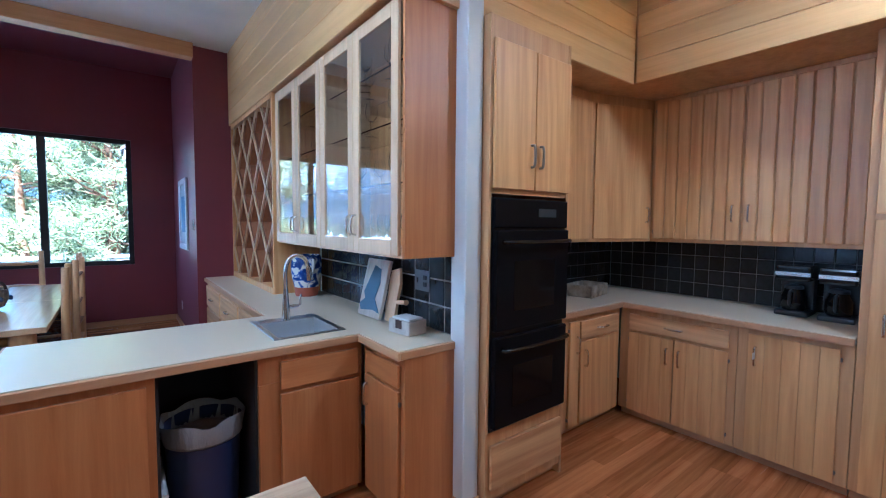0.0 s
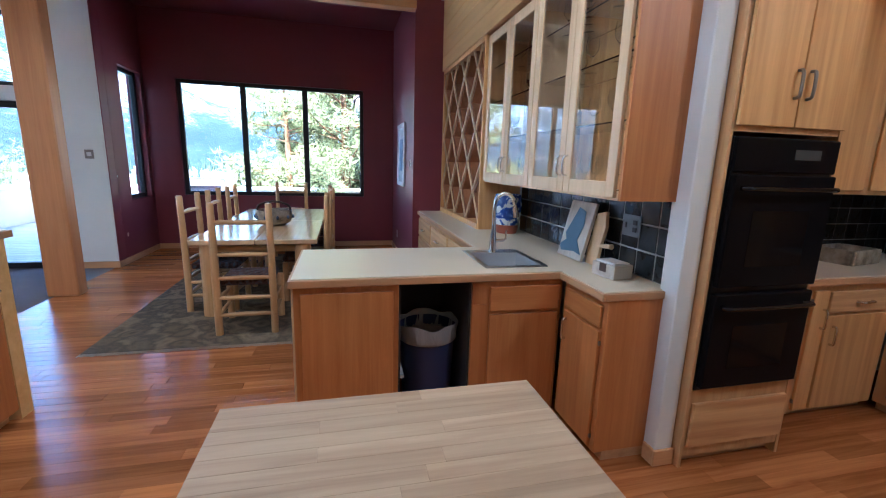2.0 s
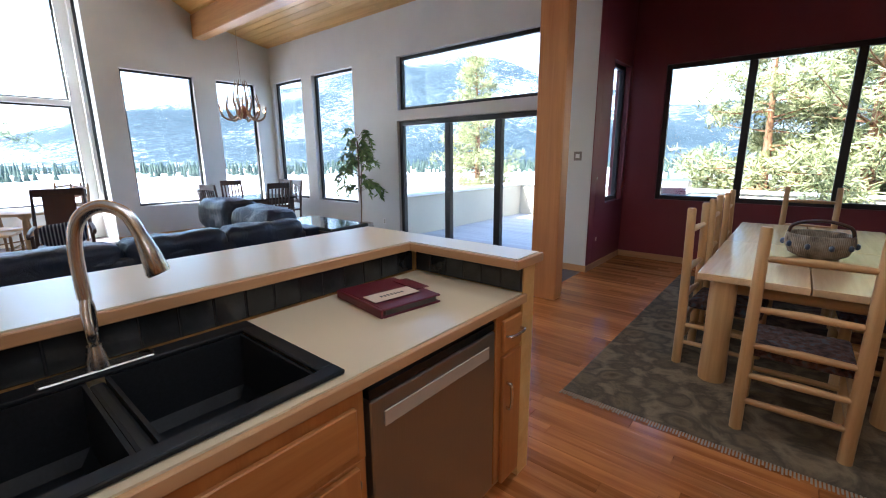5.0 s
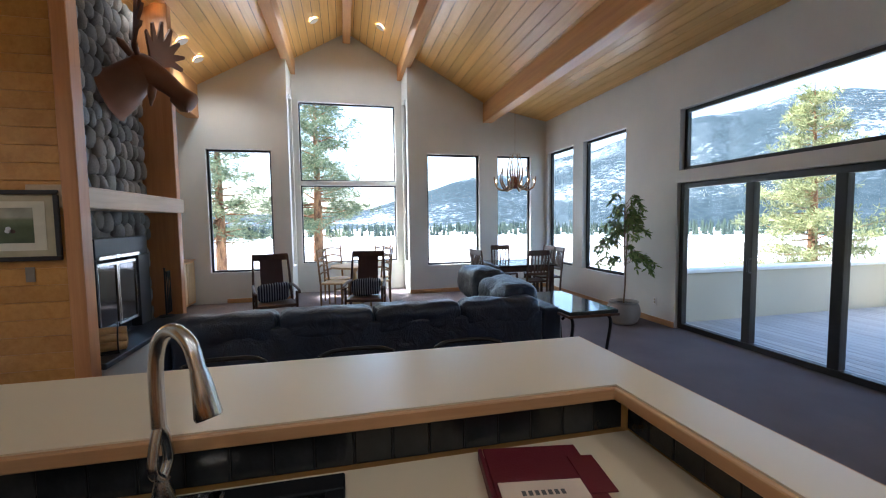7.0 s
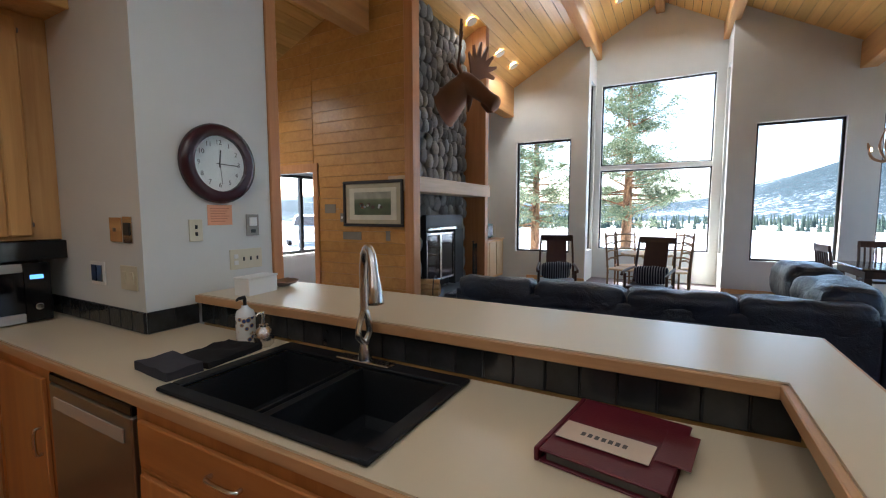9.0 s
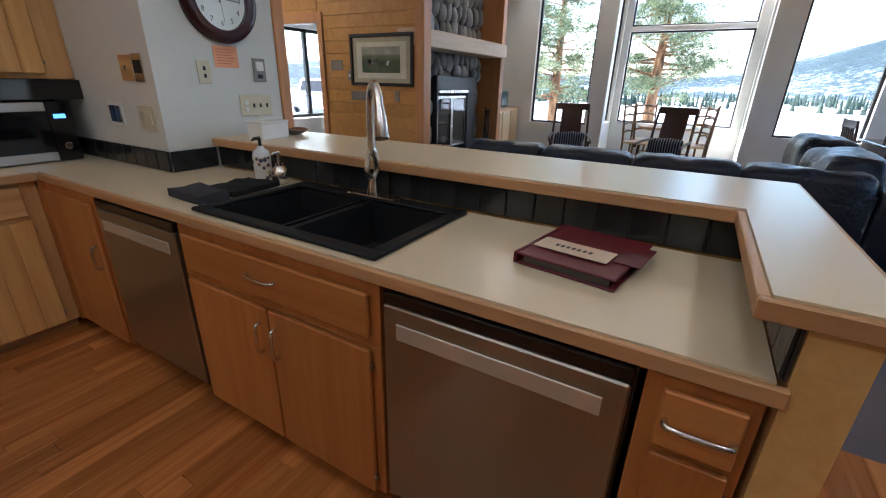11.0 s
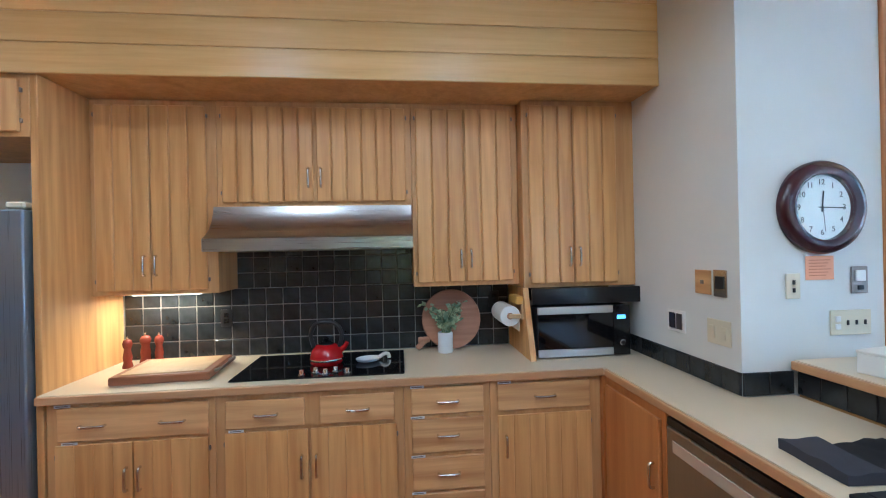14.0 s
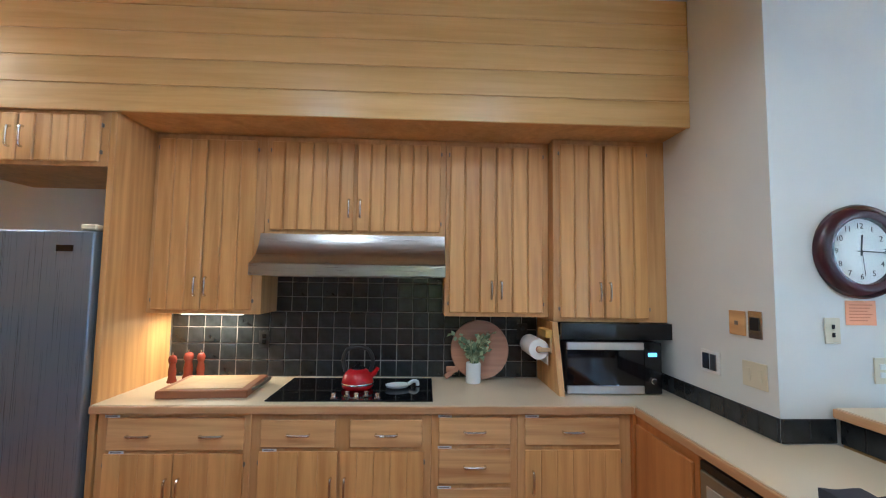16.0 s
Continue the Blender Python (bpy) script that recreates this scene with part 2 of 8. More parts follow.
def tube(points, radii, segs=10, bm=None):
    """A round bar along points, with a radius at each (or one for all)."""
    bm = bm or bmesh.new()
    pts = [Vector(p) for p in points]
    if isinstance(radii, (int, float)):
        radii = [radii] * len(pts)
    rings, up = [], None
    for i, p in enumerate(pts):
        d = (pts[min(i + 1, len(pts) - 1)] - pts[max(i - 1, 0)]).normalized()
        if up is None:
            up = d.orthogonal().normalized()
        up = (up - d * up.dot(d)).normalized()
        side = d.cross(up)
        rings.append([bm.verts.new(p + radii[i] * (math.cos(2 * math.pi * k / segs) * up + math.sin(2 * math.pi * k / segs) * side)) for k in range(segs)])
    for a, b in zip(rings, rings[1:]):
        for k in range(segs):
            bm.faces.new((a[k], a[(k + 1) % segs], b[(k + 1) % segs], b[k]))
    bm.faces.new(list(reversed(rings[0])))
    bm.faces.new(rings[-1])
    bmesh.ops.recalc_face_normals(bm, faces=bm.faces)
    return bm


def curve_pts(ctrl, n=8):
    """Smooth points through control points (Catmull-Rom)."""
    c = [Vector(p) for p in ctrl]
    c = [2 * c[0] - c[1]] + c + [2 * c[-1] - c[-2]]
    out = []
    for i in range(1, len(c) - 2):
        for k in range(n):
            t = k / n
            p0, p1, p2, p3 = c[i - 1], c[i], c[i + 1], c[i + 2]
            out.append(0.5 * (2 * p1 + (p2 - p0) * t + (2 * p0 - 5 * p1 + 4 * p2 - p3) * t * t + (3 * p1 - p0 - 3 * p2 + p3) * t ** 3))
    out.append(c[-2])
    return out


def prism(poly, h0, h1, axis="z", bm=None):
    """A flat outline of (a, b) pairs pulled from h0 to h1 along an axis."""
    bm = bm or bmesh.new()
    put = {"z": lambda a, b, h: (a, b, h), "y": lambda a, b, h: (a, h, b), "x": lambda a, b, h: (h, a, b)}[axis]
    lo = [bm.verts.new(put(a, b, h0)) for a, b in poly]
    hi = [bm.verts.new(put(a, b, h1)) for a, b in poly]
    n = len(poly)
    for i in range(n):
        bm.faces.new((lo[i], lo[(i + 1) % n], hi[(i + 1) % n], hi[i]))
    bm.faces.new(list(reversed(lo)))
    bm.faces.new(hi)
    bmesh.ops.recalc_face_normals(bm, faces=bm.faces)
    return bm


def mesh_of(name, bm, material, smooth=None):
    me = bpy.data.meshes.new(name)
    if smooth is not None:
        for f in bm.faces:
            f.smooth = True
        for e in bm.edges:
            if len(e.link_faces) == 2 and e.calc_face_angle(0) > radians(smooth):
                e.smooth = False
    bm.to_mesh(me)
    bm.free()
    me.materials.append(material)
    return me


def thing(name, label, category, at=(0, 0, 0), rz=0.0, group="", kind=""):
    """An Empty at the thing's base; its parts are given in the thing's own axes."""
    ob = new(name)
    ob.empty_display_size = 0.1
    ob.matrix_world = pose(*at, 0, 0, rz)
    return tagged(ob, label, category, group, kind)


def part(name, bm, material, parent, label="", smooth=None, data=None):
    """One mesh object under a thing or under a part, in the thing's own axes."""
    ob = new(name, data or mesh_of(name, bm, material, smooth))
    ob.parent = parent
    return tagged(ob, label)


def solid(name, bm, material, label, category, kind="", group="", smooth=None, at=(0, 0, 0), rz=0.0):
    """A thing or a piece of the setting that is one mesh."""
    ob = new(name, mesh_of(name, bm, material, smooth))
    ob.matrix_world = pose(*at, 0, 0, rz)
    return tagged(ob, label, category, group, kind)


def wall_run(name, axis, u0, u1, v0, v1, z0, z1, holes, material, label):
    """A wall along x or y, v0..v1 thick, with openings (u0, u1, z0, z1) through it."""
    bm = bmesh.new()
    us = sorted({u0, u1, *[h[0] for h in holes], *[h[1] for h in holes]})
    for a, b in zip(us, us[1:]):
        mid = (a + b) / 2
        cuts = sorted((h[2], h[3]) for h in holes if h[0] < mid < h[1])
        z = z0
        for c0, c1 in cuts + [(z1, z1)]:
            if c0 > z:
                if axis == "x":
                    box(bm, a, b, v0, v1, z, c0)
                else:
                    box(bm, v0, v1, a, b, z, c0)
            z = c1
    bmesh.ops.remove_doubles(bm, verts=bm.verts, dist=0.0005)
    inner = [f for f in bm.faces if any(g is not f and set(g.verts) == set(f.verts) for g in f.verts[0].link_faces)]
    bmesh.ops.delete(bm, geom=inner, context="FACES_ONLY")
    return solid(name, bm, material, label, "wall", "structure")


PANE_BM = {}


def window(name, label, axis, u0, u1, v, z0, z1, bars=(), inward=-1, fw=0.055, depth=0.07, category="window", cross=()):
    """A framed window in an opening: frame bars, glass panes. axis: its run; v: the glass plane; bars: u of the mullions; cross: z of level bars."""
    w = thing(name, label, category, ((u0 + u1) / 2, v, z0) if axis == "x" else (v, (u0 + u1) / 2, z0), 0, kind="structure")
    L, Hh, um = u1 - u0, z1 - z0, (u0 + u1) / 2

    def bar(nm, a0, a1, b0, b1, d=depth):
        return part(nm, bx(a0, a1, -d / 2, d / 2, b0, b1, bevel=0.006) if axis == "x" else bx(-d / 2, d / 2, a0, a1, b0, b1, bevel=0.006), BLACK_FRAME, w)
    bar("frame_side", -L / 2, -L / 2 + fw, 0, Hh)
    bar("frame_side", L / 2 - fw, L / 2, 0, Hh)
    bar("frame_sill", -L / 2 + fw, L / 2 - fw, 0, fw)
    bar("frame_head", -L / 2 + fw, L / 2 - fw, Hh - fw, Hh)
    xs = [-L / 2 + fw] + [b - um for b in bars] + [L / 2 - fw]
    for b in bars:
        bar("mullion", b - um - fw * 0.7, b - um + fw * 0.7, fw, Hh - fw, depth * 1.1)
    zs = [fw] + [c - z0 for c in cross] + [Hh - fw]
    for c in cross:
        bar("crossbar", -L / 2 + fw, L / 2 - fw, c - z0 - fw * 0.6, c - z0 + fw * 0.6, depth * 0.9)
    for a, b in zip(xs, xs[1:]):
        for c, d in zip(zs, zs[1:]):
            p = part("pane", bx(a, b, -0.004, 0.004, c, d) if axis == "x" else bx(-0.004, 0.004, a, b, c, d), GLASS, w, "clear window glass")
            p.visible_shadow = False
    return w


# ---- the large structure ----
T = 0.18
CEIL = 3.32
solid("subfloor", bx(-3.6, 3.6, -0.2, 9.4, -0.2, -0.014), DARK_VOID, "dark subfloor below the oak planks", "floor", "structure")
solid("carpet_floor", bx(-12.0, -3.6, -3.2, 8.0, -0.2, 0.0), CARPET, "taupe carpet of the living room floor", "carpet", "structure")
# kitchen south, east and pantry walls
wall_run("wall_south", "x", -2.79, 3.6, 0.345 - T, 0.345, 0, CEIL, [], WALL_W, "white painted kitchen wall behind the cabinets")
wall_run("wall_east", "y", 0.345, 4.0, 3.43, 3.43 + T, 0, CEIL, [], WALL_W, "white painted kitchen wall behind the coffee makers")
wall_run("wall_pantry", "x", 1.0, 3.43, 3.80, 3.80 + T, 0, CEIL, [], WALL_W, "white painted wall behind the ovens")
wall_run("wall_bar", "y", 3.205, 6.68, 0.96, 1.0, 0, CEIL, [], WALL_W, "white painted partition beside the wet bar")
solid("wall_end", bx(0.90, 1.006, 3.085, 3.20, 0, CEIL, bevel=0.006), WALL_W, "white painted end of the partition wall", "wall", "structure")
solid("wall_column", bx(-3.52, -2.79, -0.2, 1.586, 0, CEIL + 0.6), WALL_W, "white painted column that carries the clock", "wall", "structure")
solid("trim_column", bx(-3.60, -3.522, 1.40, 1.60, 0, CEIL + 0.6, bevel=0.006), POST_W, "varnished fir trim on the column's end", "trim", "structure")
# dining room
wall_run("wall_dining_north", "x", -3.56 - T, 0.25 + T, 9.113, 9.113 + T, 0, 3.64, [(-3.115, -0.262, 0.877, 2.663)], WALL_M, "maroon painted dining room wall with the wide window")
wall_run("wall_dining_east", "y", 6.69, 9.113, 0.25, 0.25 + T, 0, 3.64, [], WALL_M, "maroon painted dining room wall with the picture")
solid("wall_maroon_corner", bx(-3.558, -3.548, 7.829, 8.003, 0, 3.64), WALL_M, "maroon painted corner beside the thermostat", "wall", "structure")
wall_run("wall_dining_west", "y", 8.006, 9.113, -3.56 - T, -3.548, 0, 3.64, [(8.36, 9.02, 0.86, 2.68)], WALL_M, "maroon painted dining room wall with a narrow window")
solid("wall_maroon_return", bx(0.21, 0.95, 6.635, 6.69, 0, CEIL), WALL_M, "maroon painted return wall beside the wine rack", "wall", "structure")
solid("ceiling_dining", bx(-3.9, 0.5, 6.78, 9.4, 3.64, 3.74), WALL_M, "maroon painted dining room ceiling", "ceiling", "structure")
solid("beam_dining", bx(-3.37, 0.21, 6.545, 6.685, 3.175, 3.318, bevel=0.006), BEAM, "varnished fir beam at the dining room opening", "beam", "structure")
solid("wall_over_beam", bx(-3.62, 0.50, 6.64, 6.78, 3.32, 3.70), WALL_M, "painted strip above the dining room beam", "wall", "structure")
solid("post_dining", bx(-3.66, -3.37, 6.53, 6.70, 0, 4.2, bevel=0.012), POST_W, "square varnished fir post on the wooden floor", "post", "structure")
solid("ceiling_kitchen", bx(-3.6, 3.6, 0.0, 6.635, CEIL, CEIL + 0.1), CEIL_W, "white painted kitchen ceiling", "ceiling", "structure")
# living room
NW = [(-10.88, -9.76, 0.605, 3.105), (-9.40, -8.10, 0.605, 3.105), (-6.96, -4.215, 0.0, 2.085), (-6.94, -4.215, 2.255, 3.105)]
wall_run("wall_living_north", "x", -10.983 - T, -3.56, 7.825, 7.825 + T, 0, 4.1, NW, WALL_W, "white painted living room wall with the sliding door")
WW = [(0.625, 1.82, 0.614, 3.05), (2.16, 4.60, 0, 6.2), (5.006, 6.203, 0.614, 3.05), (6.637, 7.454, 0.614, 3.05)]
wall_run("wall_living_west", "y", -3.2, 7.825, -10.983 - T, -10.983, 0, 6.2, WW, WALL_W, "white painted gable wall with tall windows")
wall_run("wall_bay", "y", 2.16 - T, 4.60 + T, -11.89 - T, -11.89, 0, 6.2, [(2.286, 4.434, 0.66, 4.28)], WALL_W, "white painted bay wall with the great window")
wall_run("wall_bay_south", "x", -11.89, -10.983 - T, 2.16 - T, 2.16, 0, 6.2, [(-11.78, -11.25, 0.66, 4.28)], WALL_W, "white painted side of the bay")
wall_run("wall_bay_north", "x", -11.89, -10.983 - T, 4.60, 4.60 + T, 0, 6.2, [(-11.78, -11.25, 0.66, 4.28)], WALL_W, "white painted side of the bay")

# vaulted living room ceiling: ridge along x at y = 3.38
RIDGE_Y, RIDGE_Z, KNEE_Y, KNEE_S = 3.38, 5.84, 6.45, 0.42


def roof_z(y):
    if y < KNEE_S:
        return RIDGE_Z - 0.56 * (RIDGE_Y - KNEE_S) - 0.4 * (KNEE_S - y)
    return RIDGE_Z - 0.56 * abs(y - RIDGE_Y) if y < KNEE_Y else RIDGE_Z - 0.56 * (KNEE_Y - RIDGE_Y) - 0.2 * (y - KNEE_Y)


def ceiling_boards():
    bm = bmesh.new()
    y = -2.7
    while y < 7.825:
        y1 = min(y + 0.145, 7.87)
        if y < RIDGE_Y < y1:
            y1 = RIDGE_Y
        if y < KNEE_Y < y1:
            y1 = KNEE_Y
        if y < KNEE_S < y1:
            y1 = KNEE_S
        a, b = y + 0.004, y1 - 0.004
        x = -12.05
        while x < -3.45:
            x1 = min(x + random.uniform(2.2, 4.2), -3.40)
            za, zb = roof_z(a), roof_z(b - 1e-4)
            lo = [bm.verts.new(p) for p in ((x + 0.001, a, za), (x1 - 0.001, a, za), (x1 - 0.001, b, zb), (x + 0.001, b, zb))]
            hi = [bm.verts.new(v.co + Vector((0, 0, 0.02))) for v in lo]
            bm.faces.new(lo)
            for i in range(4):
                bm.faces.new((lo[i], hi[i], hi[(i + 1) % 4], lo[(i + 1) % 4]))
            x = x1
        y = y1
    return bm


solid("ceiling_living", ceiling_boards(), FIR_CEIL, "varnished fir tongue-and-groove vaulted ceiling", "ceiling", "structure")
_bm = bmesh.new()
for _a, _b in ((-3.3, KNEE_S), (KNEE_S, RIDGE_Y), (RIDGE_Y, KNEE_Y), (KNEE_Y, 8.6)):
    za, zb = roof_z(_a) + 0.012, roof_z(_b - 1e-4) + 0.012
    vs = [_bm.verts.new(p) for p in ((-12.6, _a, za), (-3.4, _a, za), (-3.4, _b, zb), (-12.6, _b, zb), (-12.6, _a, za + 0.2), (-3.4, _a, za + 0.2), (-3.4, _b, zb + 0.2), (-12.6, _b, zb + 0.2))]
    for q in ((0, 1, 2, 3), (7, 6, 5, 4), (0, 4, 5, 1), (1, 5, 6, 2), (2, 6, 7, 3), (3, 7, 4, 0)):
        _bm.faces.new([vs[i] for i in q])
solid("roof", _bm, DARK_VOID, "dark roof deck above the board ceiling", "roof", "structure")
solid("wall_gable_kitchen", bx(-3.46, -3.36, -3.2, 8.0, CEIL + 0.1, 6.1), WALL_W, "white painted wall above the kitchen opening", "wall", "structure")
for _y, _z, _w in ((2.16, 4.85, 0.19), (RIDGE_Y, 5.60, 0.17), (4.60, 4.85, 0.19), (6.40, 3.76, 0.22)):
    _x0 = -11.89 if 2.1 < _y < 4.7 else -10.983
    solid("beam_living", bx(_x0, -3.46, _y - _w / 2, _y + _w / 2, _z, roof_z(_y) + 0.03 if _y != RIDGE_Y else RIDGE_Z, bevel=0.012), BEAM, "varnished fir purlin under the vaulted ceiling", "beam", "structure")

for _x0, _x1 in ((-10.983, -8.34), (-5.86, -3.46)):
    solid("beam_living", bx(_x0, _x1, 0.32, 0.55, 3.62, roof_z(0.55) + 0.02, bevel=0.012), BEAM, "varnished fir purlin under the vaulted ceiling", "beam", "structure")

# windows and the sliding door
window("window_1", "wide three-light dining room window in a dark bronze frame", "x", -3.115, -0.262, 9.19, 0.877, 2.663, bars=(-2.164, -1.213), fw=0.06)
window("window_2", "narrow dining room window in a dark bronze frame", "y", 8.36, 9.02, -3.65, 0.86, 2.68)
window("window_3", "tall living room window in a dark bronze frame", "x", -10.88, -9.76, 7.94, 0.605, 3.105, fw=0.045)
window("window_4", "tall living room window in a dark bronze frame", "x", -9.40, -8.10, 7.94, 0.605, 3.105, fw=0.045)
window("window_5", "long transom window above the sliding door", "x", -6.94, -4.215, 7.94, 2.255, 3.105)
window("window_6", "tall gable window in a dark bronze frame", "y", 0.625, 1.82, -11.10, 0.614, 3.05, fw=0.04)
window("window_7", "tall gable window in a dark bronze frame", "y", 5.006, 6.203, -11.10, 0.614, 3.05, fw=0.04)
window("window_8", "narrow gable window in a dark bronze frame", "y", 6.637, 7.454, -11.10, 0.614, 3.05, fw=0.04)
window("window_9", "lower light of the great bay window", "y", 2.286, 4.434, -12.0, 0.66, 2.43, fw=0.03)
window("window_10", "upper light of the great bay window", "y", 2.286, 4.434, -12.0, 2.525, 4.28, fw=0.03)
solid("trim_bay_bar", bx(-12.05, -11.89, 2.286, 4.434, 2.432, 2.523, bevel=0.004), WHITE, "white painted bar between the bay window lights", "trim", "structure")
window("window_11", "narrow side light of the bay", "x", -11.78, -11.25, 2.07, 0.66, 4.28, fw=0.03)
window("window_12", "narrow side light of the bay", "x", -11.78, -11.25, 4.69, 0.66, 4.28, fw=0.03)
_sd = window("sliding_door", "three-panel glass sliding door in a dark bronze frame", "x", -6.96, -4.217, 7.92, 0.005, 2.08, bars=(-5.90, -4.96), fw=0.075, depth=0.09, category="door")
part("door_handle", tube(curve_pts([(-0.26, -0.05, 0.93), (-0.26, -0.10, 0.95), (-0.26, -0.10, 1.08), (-0.26, -0.05, 1.10)], 6), 0.009), BLACK, _sd, smooth=40)

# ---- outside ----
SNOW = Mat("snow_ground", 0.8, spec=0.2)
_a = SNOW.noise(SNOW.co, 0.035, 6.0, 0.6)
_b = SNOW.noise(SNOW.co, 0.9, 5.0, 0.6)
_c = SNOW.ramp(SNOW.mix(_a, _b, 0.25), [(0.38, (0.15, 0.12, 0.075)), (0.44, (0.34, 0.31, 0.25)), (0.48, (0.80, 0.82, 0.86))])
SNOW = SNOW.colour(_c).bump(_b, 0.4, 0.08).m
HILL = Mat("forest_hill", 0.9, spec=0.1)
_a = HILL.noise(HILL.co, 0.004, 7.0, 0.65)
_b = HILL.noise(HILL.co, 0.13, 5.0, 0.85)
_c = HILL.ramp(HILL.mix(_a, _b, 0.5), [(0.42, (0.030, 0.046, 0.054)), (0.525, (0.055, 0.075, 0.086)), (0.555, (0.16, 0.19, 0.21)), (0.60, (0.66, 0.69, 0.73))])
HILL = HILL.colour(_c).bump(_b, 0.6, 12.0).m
BARK = Mat("pine_bark", 0.9, spec=0.1)
_a = BARK.noise(BARK.scaled(9, 9, 2.5), 1.0, 5.0)
BARK = BARK.colour(BARK.ramp(_a, [(0.3, (0.10, 0.05, 0.028)), (0.7, (0.38, 0.20, 0.10))])).bump(_a, 0.9, 0.03).m


def needle(name, a, b):
    m = Mat(name, 0.7, spec=0.2)
    g = m.n("ShaderNodeNewGeometry").outputs["Random Per Island"]
    m.colour(m.ramp(g, [(0.0, a), (1.0, b)]))
    m.b.inputs["Transmission Weight"].default_value = 0.0
    return m.m


NEEDLE_Y = needle("sunny_needles", (0.10, 0.115, 0.04), (0.38, 0.37, 0.17))
NEEDLE_G = needle("green_needles", (0.07, 0.10, 0.055), (0.29, 0.32, 0.17))
DECK = wood("deck_board", (0.30, 0.29, 0.28), (0.50, 0.48, 0.45), "x", 0.75, 0.15)
STUCCO = paint("beige_stucco", (0.50, 0.46, 0.36), 0.85, 0.4, 60.0)


def terrain():
    bm = bmesh.new()
    rings = [0, 8, 14, 22, 35, 55, 85, 130, 200, 320, 520, 900, 1600, 3000]
    n = 64
    prev = None
    for r in rings:
        if r == 0:
            prev = [bm.verts.new((-4, 4, -1.6))]
            continue
        ring = []
        for k in range(n):
            a = 2 * math.pi * k / n
            x, y = -4 + r * math.cos(a), 4 + r * math.sin(a)
            drop = -1.6 - 6.0 * (1 - math.exp(-max(0, r - 14) / 60))
            z = drop + 0.35 * noise.noise((x * 0.05, y * 0.05, 0)) * min(1, r / 25)
            ring.append(bm.verts.new((x, y, z)))
        if len(prev) == 1:
            for k in range(n):
                bm.faces.new((prev[0], ring[k], ring[(k + 1) % n]))
        else:
            for k in range(n):
                bm.faces.new((prev[k], ring[k], ring[(k + 1) % n], prev[(k + 1) % n]))
        prev = ring
    return bm


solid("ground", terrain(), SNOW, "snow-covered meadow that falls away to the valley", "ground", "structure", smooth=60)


def hills(r0, r1, base, a0, a1, crest, seed):
    """A range of forested hills between two distances and two bearings (degrees, counter-clockwise from +x)."""
    bm = bmesh.new()
    nr, na = 14, 150
    grid = []
    for i in range(nr + 1):
        u = i / nr
        row = []
        for k in range(na + 1):
            a = radians(a0 + (a1 - a0) * k / na)
            r = r0 + (r1 - r0) * u
            x, y = r * math.cos(a), r * math.sin(a)
            h = crest(math.degrees(a)) * (1.0 + 0.10 * noise.fractal((math.cos(a) * 6 + seed, math.sin(a) * 6, u * 0.8), 0.9, 2.1, 4))
            z = base + max(0.0, h) * math.sin(min(1.0, u * 1.25) * math.pi / 2) ** 1.3
            z += 7 * noise.fractal((x * 0.008, y * 0.008, seed), 0.9, 2.0, 4) * u
            row.append(bm.verts.new((x, y, z)))
        grid.append(row)
    for i in range(nr):
        for k in range(na):
            bm.faces.new((grid[i][k], grid[i][k + 1], grid[i + 1][k + 1], grid[i + 1][k]))
    bmesh.ops.recalc_face_normals(bm, faces=bm.faces)
    return bm


def bump_at(centre, width, height):
    return lambda a: height * math.exp(-((a - centre) / width) ** 2)


def crest_near(a):
    return 1100 * math.tan(radians(np.interp(a, (30, 90, 103, 115, 126, 136, 146, 155, 165, 171, 177, 185, 245), (4.5, 4.6, 5.0, 8.2, 10.8, 10.2, 7.6, 6.0, 4.6, 2.6, 1.2, 1.0, 1.5)))) + 12


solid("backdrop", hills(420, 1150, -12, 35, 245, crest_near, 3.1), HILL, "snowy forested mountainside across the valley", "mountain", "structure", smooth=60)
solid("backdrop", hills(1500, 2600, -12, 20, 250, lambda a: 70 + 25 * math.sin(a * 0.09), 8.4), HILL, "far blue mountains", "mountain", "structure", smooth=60)


